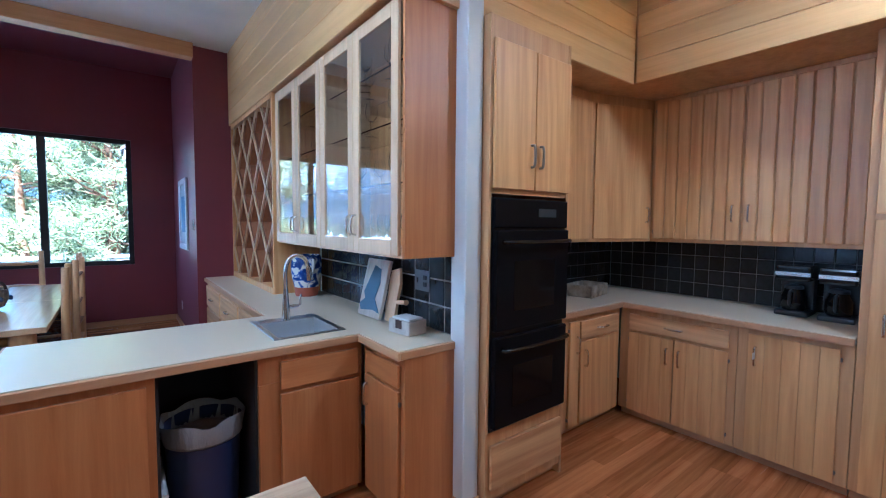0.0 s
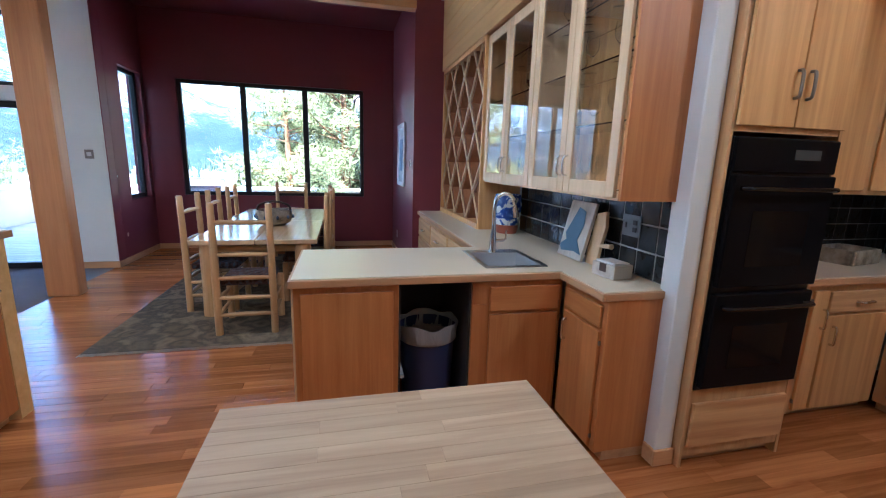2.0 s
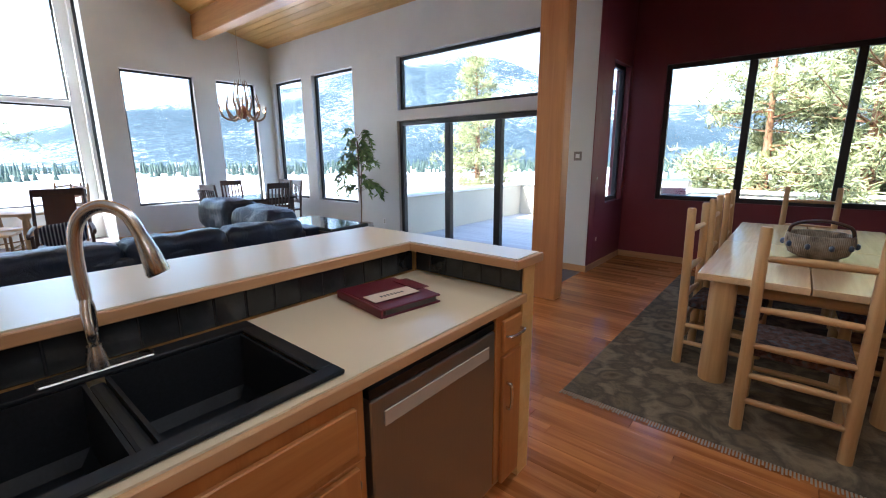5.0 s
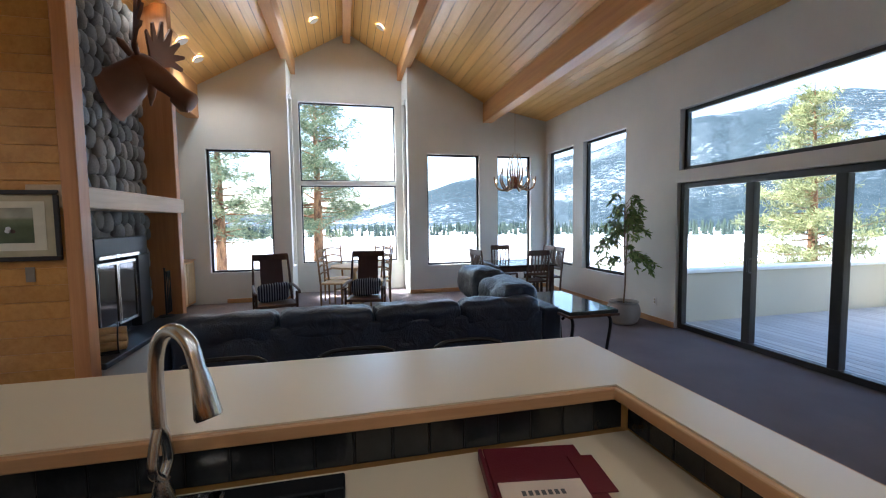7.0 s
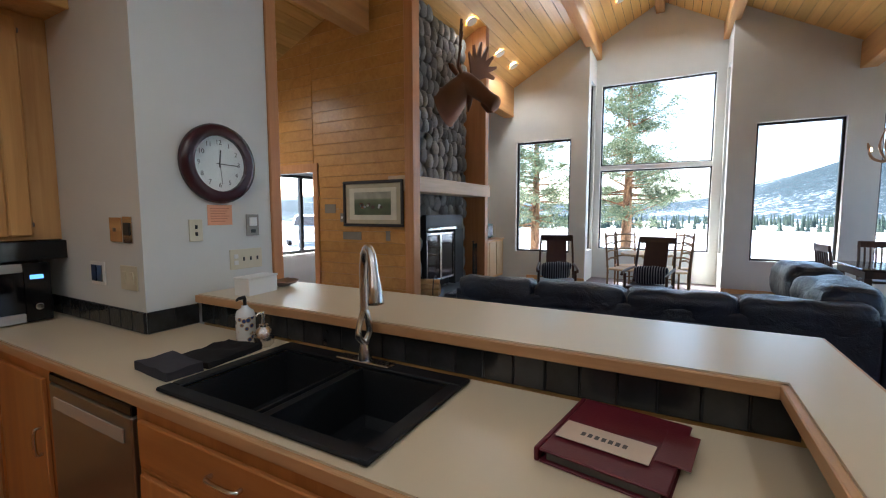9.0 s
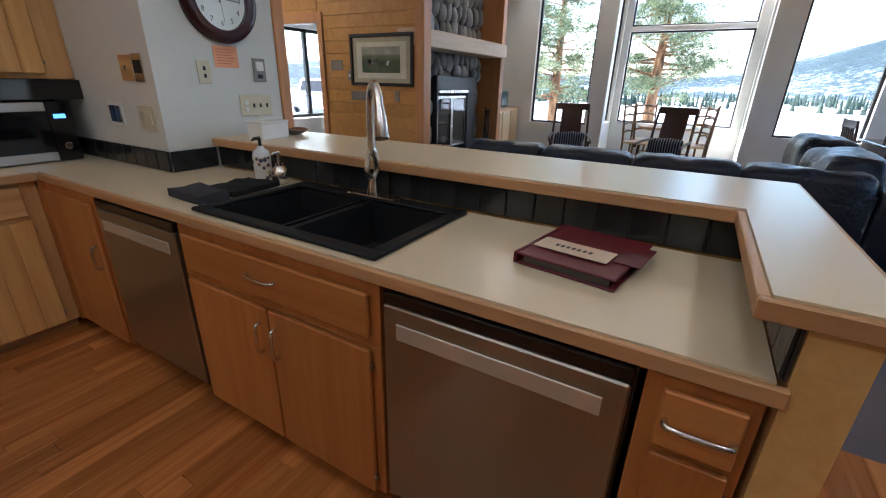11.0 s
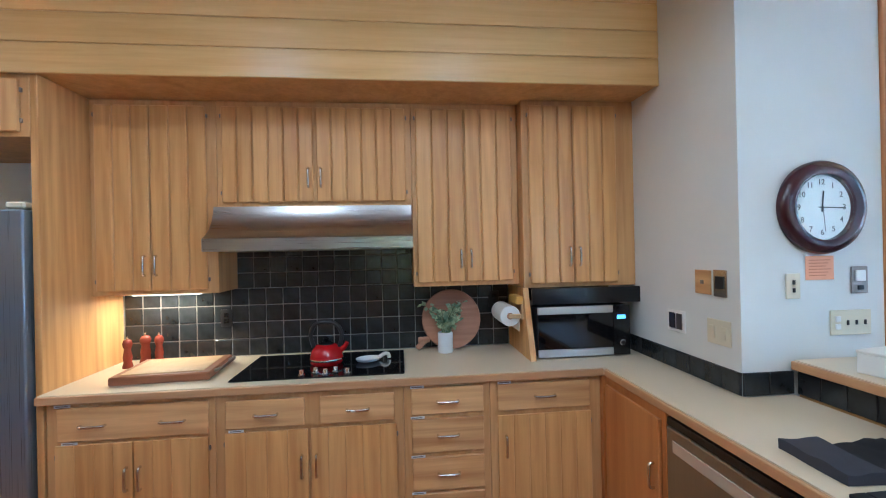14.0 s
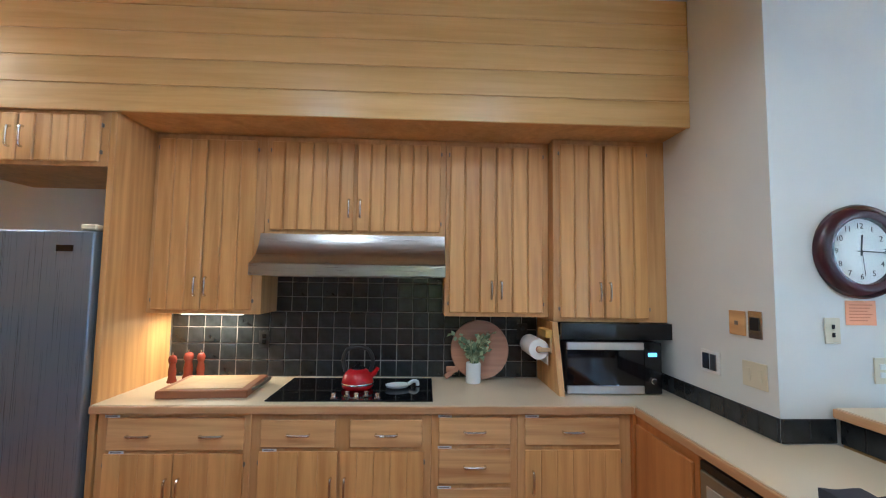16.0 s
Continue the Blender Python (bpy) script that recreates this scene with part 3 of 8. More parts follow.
def pine(at, height, spread, label, mat, seed, first=0.12, dens=1.0):
    """A pine: tapered trunk, whorled limbs, needle tufts."""
    rnd = random.Random(seed)
    t = thing("pine_tree", label, "tree", at)
    lean = rnd.uniform(-0.03, 0.03) * height
    trunk = [(lean * u * u, 0.02 * height * math.sin(u * 3) * 0.3, height * u) for u in (0, 0.15, 0.35, 0.55, 0.75, 0.92, 1.0)]
    r0 = 0.021 * height + 0.03
    part("trunk", tube(trunk, [r0, r0 * 0.85, r0 * 0.68, r0 * 0.5, r0 * 0.3, r0 * 0.12, 0.01], 9), BARK, t, "reddish-brown bark", smooth=60)
    limbs, crown = bmesh.new(), bmesh.new()
    n = int(height * 7 * dens)
    for i in range(n):
        u = first + (0.97 - first) * (i + rnd.random()) / n
        a = rnd.uniform(0, 2 * math.pi)
        ln = spread * (1 - u) ** 0.65 * rnd.uniform(0.55, 1.1) + 0.15
        base = Vector((lean * u * u, 0, height * u))
        tip = base + Vector((math.cos(a) * ln, math.sin(a) * ln, ln * rnd.uniform(-0.12, 0.42)))
        mid = (base + tip) / 2 + Vector((0, 0, -0.05 * ln))
        tube([base, mid, tip], [0.018 * height * (1 - u) * 0.4 + 0.01, 0.014, 0.005], 4, limbs)
        for k in range(int(7 + 14 * ln)):
            s = rnd.uniform(0.3, 1.05)
            c = base + (tip - base) * s + Vector((rnd.gauss(0, 0.16), rnd.gauss(0, 0.16), rnd.gauss(0.03, 0.10))) * (0.5 + 0.3 * ln)
            for q in range(9):
                d = Vector((rnd.gauss(0, 1), rnd.gauss(0, 1), rnd.gauss(0.3, 0.8))).normalized()
                sd = d.orthogonal().normalized() * rnd.uniform(0.007, 0.016)
                lng = rnd.uniform(0.10, 0.22)
                o = c + d * 0.02
                vs = [crown.verts.new(p) for p in (o - sd * 0.5, o + sd * 0.5, o + d * lng + sd, o + d * lng * 1.1 - sd)]
                crown.faces.new(vs)
    part("limbs", limbs, BARK, t)
    part("crown", crown, mat, t, "tufts of needles")
    return t


pine((-2.2, 15.5, -1.7), 6.4, 2.4, "sunlit yellow-green pine beyond the dining room window", NEEDLE_Y, 1, 0.05, 1.6)
pine((-0.9, 17.5, -1.9), 9.5, 3.2, "sunlit yellow-green pine behind the deck", NEEDLE_Y, 12, 0.05, 1.5)
pine((0.5, 15.4, -1.7), 9.0, 2.7, "sunlit yellow-green pine beyond the deck", NEEDLE_Y, 2, 0.08, 1.5)
pine((-0.5, 14.3, -1.7), 7.6, 3.0, "dense sunlit pine close to the deck", NEEDLE_Y, 21, 0.03, 1.7)
pine((-13.0, 18.8, -3.4), 9.5, 2.7, "yellow-green pine beyond the sliding door", NEEDLE_Y, 3, 0.05, 1.6)
pine((-19.5, 2.15, -2.0), 10.4, 2.9, "tall dark pine beyond the bay window", NEEDLE_G, 4, 0.30, 1.6)
pine((-19.0, -1.3, -2.0), 10.0, 2.8, "tall red-barked pine beside the house", NEEDLE_G, 5, 0.28, 1.5)
pine((-4.6, 24.0, -3.0), 5.0, 1.8, "snow-dusted pine down the slope", NEEDLE_G, 6, 0.05, 1.2)
pine((-46, 9.0, -5.4), 3.4, 1.3, "small lone pine in the snowy meadow", NEEDLE_G, 7, 0.05, 1.0)


def far_wood():
    """Small far conifers on the meadow's edge, too many to count."""
    rnd = random.Random(11)
    bm = bmesh.new()
    for i in range(3400):
        a = radians(rnd.uniform(55, 205))
        r = rnd.uniform(250, 460) if i > 120 else rnd.uniform(90, 170)
        if r < 180 and not 60 < math.degrees(a) < 118:
            continue
        x, y = r * math.cos(a), r * math.sin(a)
        if noise.noise((x * 0.01, y * 0.01, 4)) < -0.05 and r > 180:
            continue
        h, w, z = rnd.uniform(4, 9), rnd.uniform(0.9, 1.7), -7.6
        for lv in range(3):
            zz, ww = z + h * lv * 0.27, w * (1 - lv * 0.27)
            ring = [bm.verts.new((x + ww * math.cos(k * 1.2566 + lv) * rnd.uniform(0.8, 1.2), y + ww * math.sin(k * 1.2566 + lv), zz)) for k in range(5)]
            top = bm.verts.new((x, y, zz + h * 0.46))
            for k in range(5):
                bm.faces.new((ring[k], ring[(k + 1) % 5], top))
    return bm


solid("far_forest", far_wood(), needle("far_needles", (0.022, 0.036, 0.030), (0.06, 0.08, 0.055)), "distant dark conifers along the snowy meadow", "forest", "stuff")

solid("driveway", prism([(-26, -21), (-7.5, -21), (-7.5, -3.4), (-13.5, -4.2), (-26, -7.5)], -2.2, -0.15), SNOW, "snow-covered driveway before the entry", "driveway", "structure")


def parked_car(at, rz):
    c = thing("parked_car", "silver-white parked car on the snowy driveway", "car", at, rz)
    paintwork = plain("car_paint", (0.62, 0.63, 0.65), 0.25, 0.2)
    part("body", prism([(-2.2, 0.32), (2.15, 0.32), (2.22, 0.60), (2.1, 0.82), (1.15, 0.95), (-1.9, 0.98), (-2.22, 0.85)], -0.86, 0.86, "y"), paintwork, c, smooth=30)
    part("cabin", prism([(-1.95, 0.985), (1.05, 0.955), (0.35, 1.48), (-0.2, 1.56), (-1.45, 1.52)], -0.74, 0.74, "y"), paintwork, c, smooth=30)
    for y_ in (-0.752, 0.742):
        part("side_window", prism([(-1.55, 1.04), (0.78, 1.02), (0.28, 1.42), (-1.3, 1.45)], y_, y_ + 0.01, "y"), BLACK_GLASS, c)
    part("windscreen", prism([(0.99, 1.02), (1.03, 1.02), (0.42, 1.46), (0.38, 1.46)], -0.66, 0.66, "y"), BLACK_GLASS, c)
    for x_ in (-1.35, 1.35):
        for y_ in (-0.80, 0.80):
            w = part("wheel", lathe([(0.33, y_ - 0.1), (0.345, y_ - 0.06), (0.345, y_ + 0.06), (0.33, y_ + 0.1)], 24, at=(x_, 0, 0.345), axis="y"), BLACK, c, "black tyre", smooth=50)
            part("rim", lathe([(0.21, y_ - 0.112), (0.21, y_ + 0.112)], 18, at=(x_, 0, 0.345), axis="y"), STEEL, w)
    for y_ in (-0.6, 0.6):
        part("headlight", bx(2.13, 2.20, y_ - 0.2, y_ + 0.2, 0.64, 0.78, bevel=0.02), IVORY, c)


parked_car((-18.3, -13.4, -0.149), 35)

# deck with its solid parapet
_deck = thing("deck", "grey weathered wooden deck outside the sliding door", "deck", (-4, 8.0, -0.06), kind="structure")
for k in range(34):
    y0 = 0.02 + k * 0.145
    part("deck_board", bx(-3.4, 0.2 if y0 < 1.3 else 6.0, y0, y0 + 0.137, -0.035, 0.0, bevel=0.004), DECK, _deck)
_par = thing("parapet", "beige stucco parapet with a pale cap round the deck", "wall", (-4, 12.9, -1.6), kind="structure")
part("wall_panel", bx(-3.4, 6.1, 0.0, 0.16, 0, 2.32), STUCCO, _par)
part("wall_panel", bx(-3.56, -3.4, -4.9, 0.16, 0, 2.32), STUCCO, _par)
part("cap", bx(-3.6, 6.1, -0.05, 0.22, 2.32, 2.38, bevel=0.01), WHITE, _par, "pale capping board")
part("cap", bx(-3.62, -3.35, -4.9, -0.05, 2.32, 2.38, bevel=0.01), WHITE, _par, "pale capping board")
WING = thing("house_wing", "pale stucco house corner with a beige eave beside the deck", "house", (0.3, 12.0, -0.06))
part("wall", bx(0.0, 2.6, 0.0, 0.84, 0.0, 2.74), STUCCO, WING)
part("corner_trim", bx(-0.06, 0.03, -0.03, 0.06, 0.0, 2.73), WHITE, WING, "white corner board")
part("soffit", bx(-0.60, 2.6, -0.35, 0.84, 2.745, 2.80), STUCCO, WING)
part("fascia", prism([(-0.62, 2.72), (-0.60, 2.90), (0.0, 3.42), (2.6, 4.6), (2.6, 2.805), (-0.55, 2.805)], -0.40, -0.355, "y"), paint("tan_fascia", (0.42, 0.34, 0.24), 0.7), WING, "tan raking fascia board")
part("roof", prism([(-0.64, 2.905), (-0.66, 2.95), (0.0, 3.50), (2.6, 4.68), (2.6, 4.61), (0.0, 3.425)], -0.42, 0.84, "y"), paint("brown_shingle", (0.16, 0.12, 0.10), 0.9, 0.5, 20.0), WING)
GRILL = thing("barbecue_grill", "stainless barbecue grill with a side shelf on the deck", "grill", (-3.35, 11.2, -0.06))
part("firebox", bx(-0.30, 0.30, -0.22, 0.22, 0.62, 0.86, bevel=0.02), BLACK, GRILL)
part("lid", prism([(-0.22, 0.865), (-0.22, 0.98), (-0.15, 1.09), (0.0, 1.13), (0.15, 1.09), (0.22, 0.98), (0.22, 0.865)], -0.30, 0.30, "x"), STEEL, GRILL, "curved steel lid")
part("side_shelf", bx(0.305, 0.75, -0.20, 0.20, 0.83, 0.86, bevel=0.006), STEEL, GRILL)
for x_ in (-0.26, 0.26):
    for y_ in (-0.18, 0.18):
        part("leg", bx(x_ - 0.02, x_ + 0.02, y_ - 0.02, y_ + 0.02, 0.0, 0.62), BLACK, GRILL)
part("deck_edge", bx(-3.4, 6.1, -4.8, 0.0, 1.35, 1.50), DARK_VOID, _par)

# ---- trim ----
BASEB = wood("baseboard_fir", (0.46, 0.23, 0.09), (0.64, 0.37, 0.17), "x", 0.4, 0.1)
for b_ in ((-3.56, 0.25, 9.093, 9.111, 0, 0.085), (0.23, 0.248, 6.69, 9.093, 0, 0.085), (-3.558, -3.54, 7.81, 9.093, 0, 0.085),
           (-4.215, -3.54, 7.805, 7.823, 0, 0.085), (-10.983, -6.96, 7.805, 7.823, 0, 0.085), (-10.981, -10.963, 4.60, 7.805, 0, 0.085), (-10.981, -10.963, 0.9, 2.16, 0, 0.085),
           (0.884, 1.006, 3.067, 3.083, 0, 0.09), (0.883, 0.899, 3.084, 3.155, 0, 0.09)):
    solid("baseboard", bx(*b_, bevel=0.004), BASEB, "varnished fir baseboard along the wall", "baseboard", "structure")


# ---- cabinets ----
def pull(parent, x, z, upright, mat, ln=0.115, y=0.0):
    h = ln / 2
    if upright:
        pts = [(x, y, z - h), (x, y - 0.021, z - h + 0.006), (x, y - 0.025, z), (x, y - 0.021, z + h - 0.006), (x, y, z + h)]
    else:
        pts = [(x - h, y, z), (x - h + 0.006, y - 0.021, z), (x, y - 0.025, z), (x + h - 0.006, y - 0.021, z), (x + h, y, z)]
    return part("handle", tube(curve_pts(pts, 4), 0.0072, 8), mat, parent, "curved metal bar pull", smooth=50)


def boards_of(parent, x0, x1, z0, z1, y0, y1, width, mat, toe=0):
    n = max(1, round((x1 - x0) / width))
    gap, round_over = (0.0004, 0.0022) if toe else (0.0012, 0.0075)
    w = (x1 - x0) / n
    for i in range(n):
        part("board", bx(x0 + i * w + gap, x0 + (i + 1) * w - gap, y0, y1, z0, z1, bevel=round_over), mat, parent)


def cabinet(name, label, at, rz, w, d, z0, z1, fronts, toe=0.09, group="", metal=None, hinge=True, red=False):
    """A cabinet unit: x along its width, its face at y = 0 towards -y. fronts: (kind, x0, x1, z0, z1, handle), heights above the floor;
    kind: boards, slab or drawer; handle: (direction, x, z) or None."""
    c = thing(name, label, "cabinet", (at[0], at[1], z0), rz, group)
    H = z1 - z0
    metal = metal or NICKEL
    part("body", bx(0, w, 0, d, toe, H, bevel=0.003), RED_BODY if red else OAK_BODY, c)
    if toe:
        part("toe_kick", bx(0.002, w - 0.002, 0.05, d, 0, toe), EDGE_X, c, "dark recessed plinth")
    for kind, x0, x1, a, b, h in fronts:
        a, b = a - z0, b - z0
        if kind == "boards":
            f = part("door", bx(x0 + 0.004, x1 - 0.004, -0.008, -0.001, a + 0.004, b - 0.004), OAK_BODY, c)
            boards_of(f, x0, x1, a, b, -0.021, -0.008, 0.094, OAK_Z, toe)
        elif kind == "slab":
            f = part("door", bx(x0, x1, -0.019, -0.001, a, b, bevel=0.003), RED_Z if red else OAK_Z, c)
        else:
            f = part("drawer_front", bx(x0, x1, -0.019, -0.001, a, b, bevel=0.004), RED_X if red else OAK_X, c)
        if h:
            pull(f, h[1], h[2] - z0, h[0] == "v", metal, y=-0.02)
            if hinge and kind != "drawer":
                hx = x0 - 0.003 if abs(h[1] - x0) > abs(h[1] - x1) else x1 + 0.003
                for hz in (a + 0.06, b - 0.06):
                    part("hinge", bx(hx - 0.005, hx + 0.005, -0.016, 0.0, hz - 0.012, hz + 0.012, bevel=0.003), PEWTER, f, "small dark hinge knuckle")
    return c


CB = 0.868     # underside of the counter tops
# south run; local x runs towards -x
G1 = "base cabinets below the cooktop counter"
_c = cabinet("base_cabinet", "light oak base cabinet with one wide drawer and two board doors", (0.52, 1.02), 180, 0.81, 0.655, 0, CB,
        [("drawer", 0.06, 0.78, 0.672, 0.842, ("h", 0.23, 0.75)), ("boards", 0.05, 0.412, 0.07, 0.655, ("v", 0.385, 0.47)), ("boards", 0.418, 0.78, 0.07, 0.655, ("v", 0.45, 0.47))], 0.06, G1)
pull([d for d in _c.children if d.name.startswith("drawer_front")][0], 0.61, 0.75, False, NICKEL, y=-0.02)
cabinet("base_cabinet", "light oak base cabinet with two drawers and two board doors", (-0.291, 1.02), 180, 0.979, 0.655, 0, CB,
        [("drawer", 0.055, 0.455, 0.685, 0.83, ("h", 0.26, 0.755)), ("drawer", 0.535, 0.93, 0.685, 0.83, ("h", 0.735, 0.755)),
         ("boards", 0.05, 0.472, 0.07, 0.665, ("v", 0.44, 0.47)), ("boards", 0.487, 0.94, 0.07, 0.665, ("v", 0.515, 0.47))], 0.06, G1)
cabinet("drawer_cabinet", "light oak base cabinet with four stacked drawers", (-1.271, 1.02), 180, 0.478, 0.655, 0, CB,
        [("drawer", 0.042, 0.44, 0.70, 0.846, ("h", 0.24, 0.77)), ("drawer", 0.042, 0.44, 0.49, 0.675, ("h", 0.24, 0.585)),
         ("drawer", 0.042, 0.44, 0.285, 0.465, ("h", 0.24, 0.375)), ("drawer", 0.042, 0.44, 0.07, 0.268, ("h", 0.24, 0.17))], 0.06, G1)
cabinet("base_cabinet", "light oak base cabinet with one drawer and one wide board door", (-1.75, 1.02), 180, 0.645, 0.655, 0, CB,
        [("drawer", 0.04, 0.575, 0.695, 0.844, ("h", 0.31, 0.77)), ("boards", 0.04, 0.58, 0.07, 0.67, ("v", 0.085, 0.50))], 0.06, G1)
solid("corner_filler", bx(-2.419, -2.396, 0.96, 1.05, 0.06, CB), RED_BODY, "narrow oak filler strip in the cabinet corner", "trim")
# sink run, facing +x; local x runs towards +y
G2 = "base cabinets below the sink counter"
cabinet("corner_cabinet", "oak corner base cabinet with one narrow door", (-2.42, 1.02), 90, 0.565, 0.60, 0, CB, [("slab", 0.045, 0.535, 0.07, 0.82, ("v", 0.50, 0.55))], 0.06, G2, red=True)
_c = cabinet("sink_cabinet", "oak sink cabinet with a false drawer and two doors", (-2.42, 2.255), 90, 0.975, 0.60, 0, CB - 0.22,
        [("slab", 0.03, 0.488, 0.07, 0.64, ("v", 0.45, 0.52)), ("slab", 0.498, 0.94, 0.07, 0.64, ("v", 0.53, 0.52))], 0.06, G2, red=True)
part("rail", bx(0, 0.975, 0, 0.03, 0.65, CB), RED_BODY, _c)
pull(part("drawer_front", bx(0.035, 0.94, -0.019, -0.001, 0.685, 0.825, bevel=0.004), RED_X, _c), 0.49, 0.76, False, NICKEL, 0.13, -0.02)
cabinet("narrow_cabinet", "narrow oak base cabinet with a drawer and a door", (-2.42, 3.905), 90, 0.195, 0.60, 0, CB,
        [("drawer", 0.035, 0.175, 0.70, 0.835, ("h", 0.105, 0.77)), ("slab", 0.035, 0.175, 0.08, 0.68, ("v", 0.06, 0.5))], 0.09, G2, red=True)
# wet bar peninsula, facing -y
G3 = "cabinets of the wet bar"
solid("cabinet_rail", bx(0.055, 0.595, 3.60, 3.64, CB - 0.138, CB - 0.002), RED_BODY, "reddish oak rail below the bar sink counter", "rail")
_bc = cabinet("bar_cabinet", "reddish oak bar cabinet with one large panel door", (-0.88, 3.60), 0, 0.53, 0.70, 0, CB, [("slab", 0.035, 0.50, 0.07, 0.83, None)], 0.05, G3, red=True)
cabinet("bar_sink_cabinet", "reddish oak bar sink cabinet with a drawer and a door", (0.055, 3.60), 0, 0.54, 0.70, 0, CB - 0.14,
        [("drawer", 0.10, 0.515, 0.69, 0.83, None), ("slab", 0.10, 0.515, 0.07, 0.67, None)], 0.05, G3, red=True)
part("end_panel", bx(-0.010, -0.001, 0.0, 0.70, 0.02, CB, bevel=0.002), PALE_WOOD, _bc, "pale wooden end panel")
# near-black back and sides: the niche's shade is put into their colour
_n = thing("bin_niche", "open niche for the waste bin in the wet bar, shade coloured dark", "cabinet", (-0.35, 3.60, 0), 0, G3)
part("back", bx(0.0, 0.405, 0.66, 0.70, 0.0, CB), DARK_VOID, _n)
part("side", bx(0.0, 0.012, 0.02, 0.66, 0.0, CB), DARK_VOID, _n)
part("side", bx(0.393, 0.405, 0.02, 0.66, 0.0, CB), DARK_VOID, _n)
part("shelf", bx(0.012, 0.04, 0.05, 0.60, 0.30, 0.315), WHITE, _n)
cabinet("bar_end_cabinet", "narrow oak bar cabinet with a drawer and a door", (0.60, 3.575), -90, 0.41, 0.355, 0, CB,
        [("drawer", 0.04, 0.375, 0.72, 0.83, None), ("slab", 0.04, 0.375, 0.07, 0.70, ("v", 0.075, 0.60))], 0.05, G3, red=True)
_f = []
for i_ in range(3):
    for a_, b_ in ((0.09, 0.34), (0.36, 0.60), (0.62, 0.83)):
        _f.append(("drawer", 0.04 + i_ * 0.75, 0.74 + i_ * 0.75, a_, b_, ("h", 0.39 + i_ * 0.75, (a_ + b_) / 2)))
cabinet("buffet_cabinet", "long oak drawer chest below the wine rack", (0.30, 6.63), -90, 2.28, 0.65, 0, CB, _f, 0.06, G3)
# ovens and pantry corner
_c = thing("oven_cabinet", "tall oak cabinet that frames the double oven", "cabinet", (1.01, 3.04, 0))
part("side", bx(0, 0.018, 0, 0.75, 0, 2.535), OAK_BODY, _c)
part("side", bx(0.622, 0.64, 0, 0.75, 0, 2.535), OAK_BODY, _c)
part("body", bx(0.018, 0.622, 0.004, 0.75, 1.665, 2.535), OAK_BODY, _c)
part("base", bx(0.018, 0.622, 0.004, 0.75, 0.06, 0.425), OAK_BODY, _c)
part("toe_kick", bx(0.0, 0.64, 0.05, 0.7, 0.0, 0.058), EDGE_X, _c)
pull(part("door", bx(0.02, 0.322, -0.019, -0.001, 1.69, 2.42, bevel=0.003), OAK_Z, _c), 0.29, 1.87, True, PEWTER, y=-0.02)
pull(part("door", bx(0.328, 0.625, -0.019, -0.001, 1.69, 2.42, bevel=0.003), OAK_Z, _c), 0.36, 1.87, True, PEWTER, y=-0.02)
part("drawer_front", bx(0.03, 0.61, -0.017, 0.003, 0.12, 0.36, bevel=0.004), OAK_X, _c)
G4 = "pantry corner cabinets"
cabinet("base_cabinet", "oak base cabinet beside the ovens with a drawer and a door", (1.655, 3.27), 0, 1.03, 0.52, 0, CB,
        [("slab", 0.36, 0.47, 0.07, 0.83, ("v", 0.44, 0.66)), ("drawer", 0.49, 0.99, 0.69, 0.82, ("h", 0.75, 0.755)), ("slab", 0.49, 0.99, 0.07, 0.67, ("v", 0.54, 0.55))], 0.06, G4)
cabinet("base_cabinet", "light oak base cabinet with a wide drawer and two doors", (2.70, 3.268), -90, 0.80, 0.72, 0, CB,
        [("drawer", 0.08, 0.755, 0.705, 0.825, ("h", 0.41, 0.765)), ("boards", 0.08, 0.412, 0.07, 0.685, ("v", 0.37, 0.56)), ("boards", 0.42, 0.755, 0.07, 0.685, ("v", 0.455, 0.56))], 0.06, G4)
cabinet("base_cabinet", "light oak base cabinet with one wide board door", (2.70, 2.466), -90, 0.545, 0.72, 0, CB, [("boards", 0.06, 0.49, 0.07, 0.835, ("v", 0.10, 0.70))], 0.06, G4)
cabinet("tall_cabinet", "tall light oak pantry cabinet with board doors", (2.70, 1.918), -90, 1.0, 0.72, 0, 2.535,
        [("boards", 0.04, 0.96, 0.07, 1.55, ("v", 0.10, 1.0)), ("boards", 0.04, 0.96, 1.58, 2.50, ("v", 0.10, 1.7))], 0.06, G4)
G5 = "wall cabinets"
cabinet("wall_cabinet", "light oak wall cabinet above the two coffee makers", (3.08, 3.25), -90, 1.33, 0.34, 1.375, 2.535,
        [("boards", 0.03, 0.645, 1.40, 2.50, ("v", 0.60, 1.60)), ("boards", 0.655, 1.29, 1.40, 2.50, ("v", 0.70, 1.60))], 0, G5)
cabinet("wall_cabinet", "oak wall cabinet beside the ovens with one plain door", (1.655, 3.45), 0, 0.845, 0.34, 1.375, 2.535, [("slab", 0.03, 0.83, 1.40, 2.46, None)], 0, G5)
_c = thing("corner_wall_cabinet", "diagonal oak corner wall cabinet with one door", "cabinet", (2.50, 3.45, 1.375), 0, G5)
part("body", prism([(0, 0), (0.58, -0.195), (0.92, -0.195), (0.92, 0.34), (0, 0.34)], 0, 1.16), OAK_BODY, _c)
_m = bx(0.03, 0.58, -0.022, -0.003, 0.025, 1.08, bevel=0.003)
bmesh.ops.rotate(_m, verts=_m.verts, cent=(0, 0, 0), matrix=Matrix.Rotation(-math.atan2(0.195, 0.58), 3, "Z"))
pull(part("door", _m, OAK_Z, _c), 0.51, 0.22, True, NICKEL, y=-0.195)
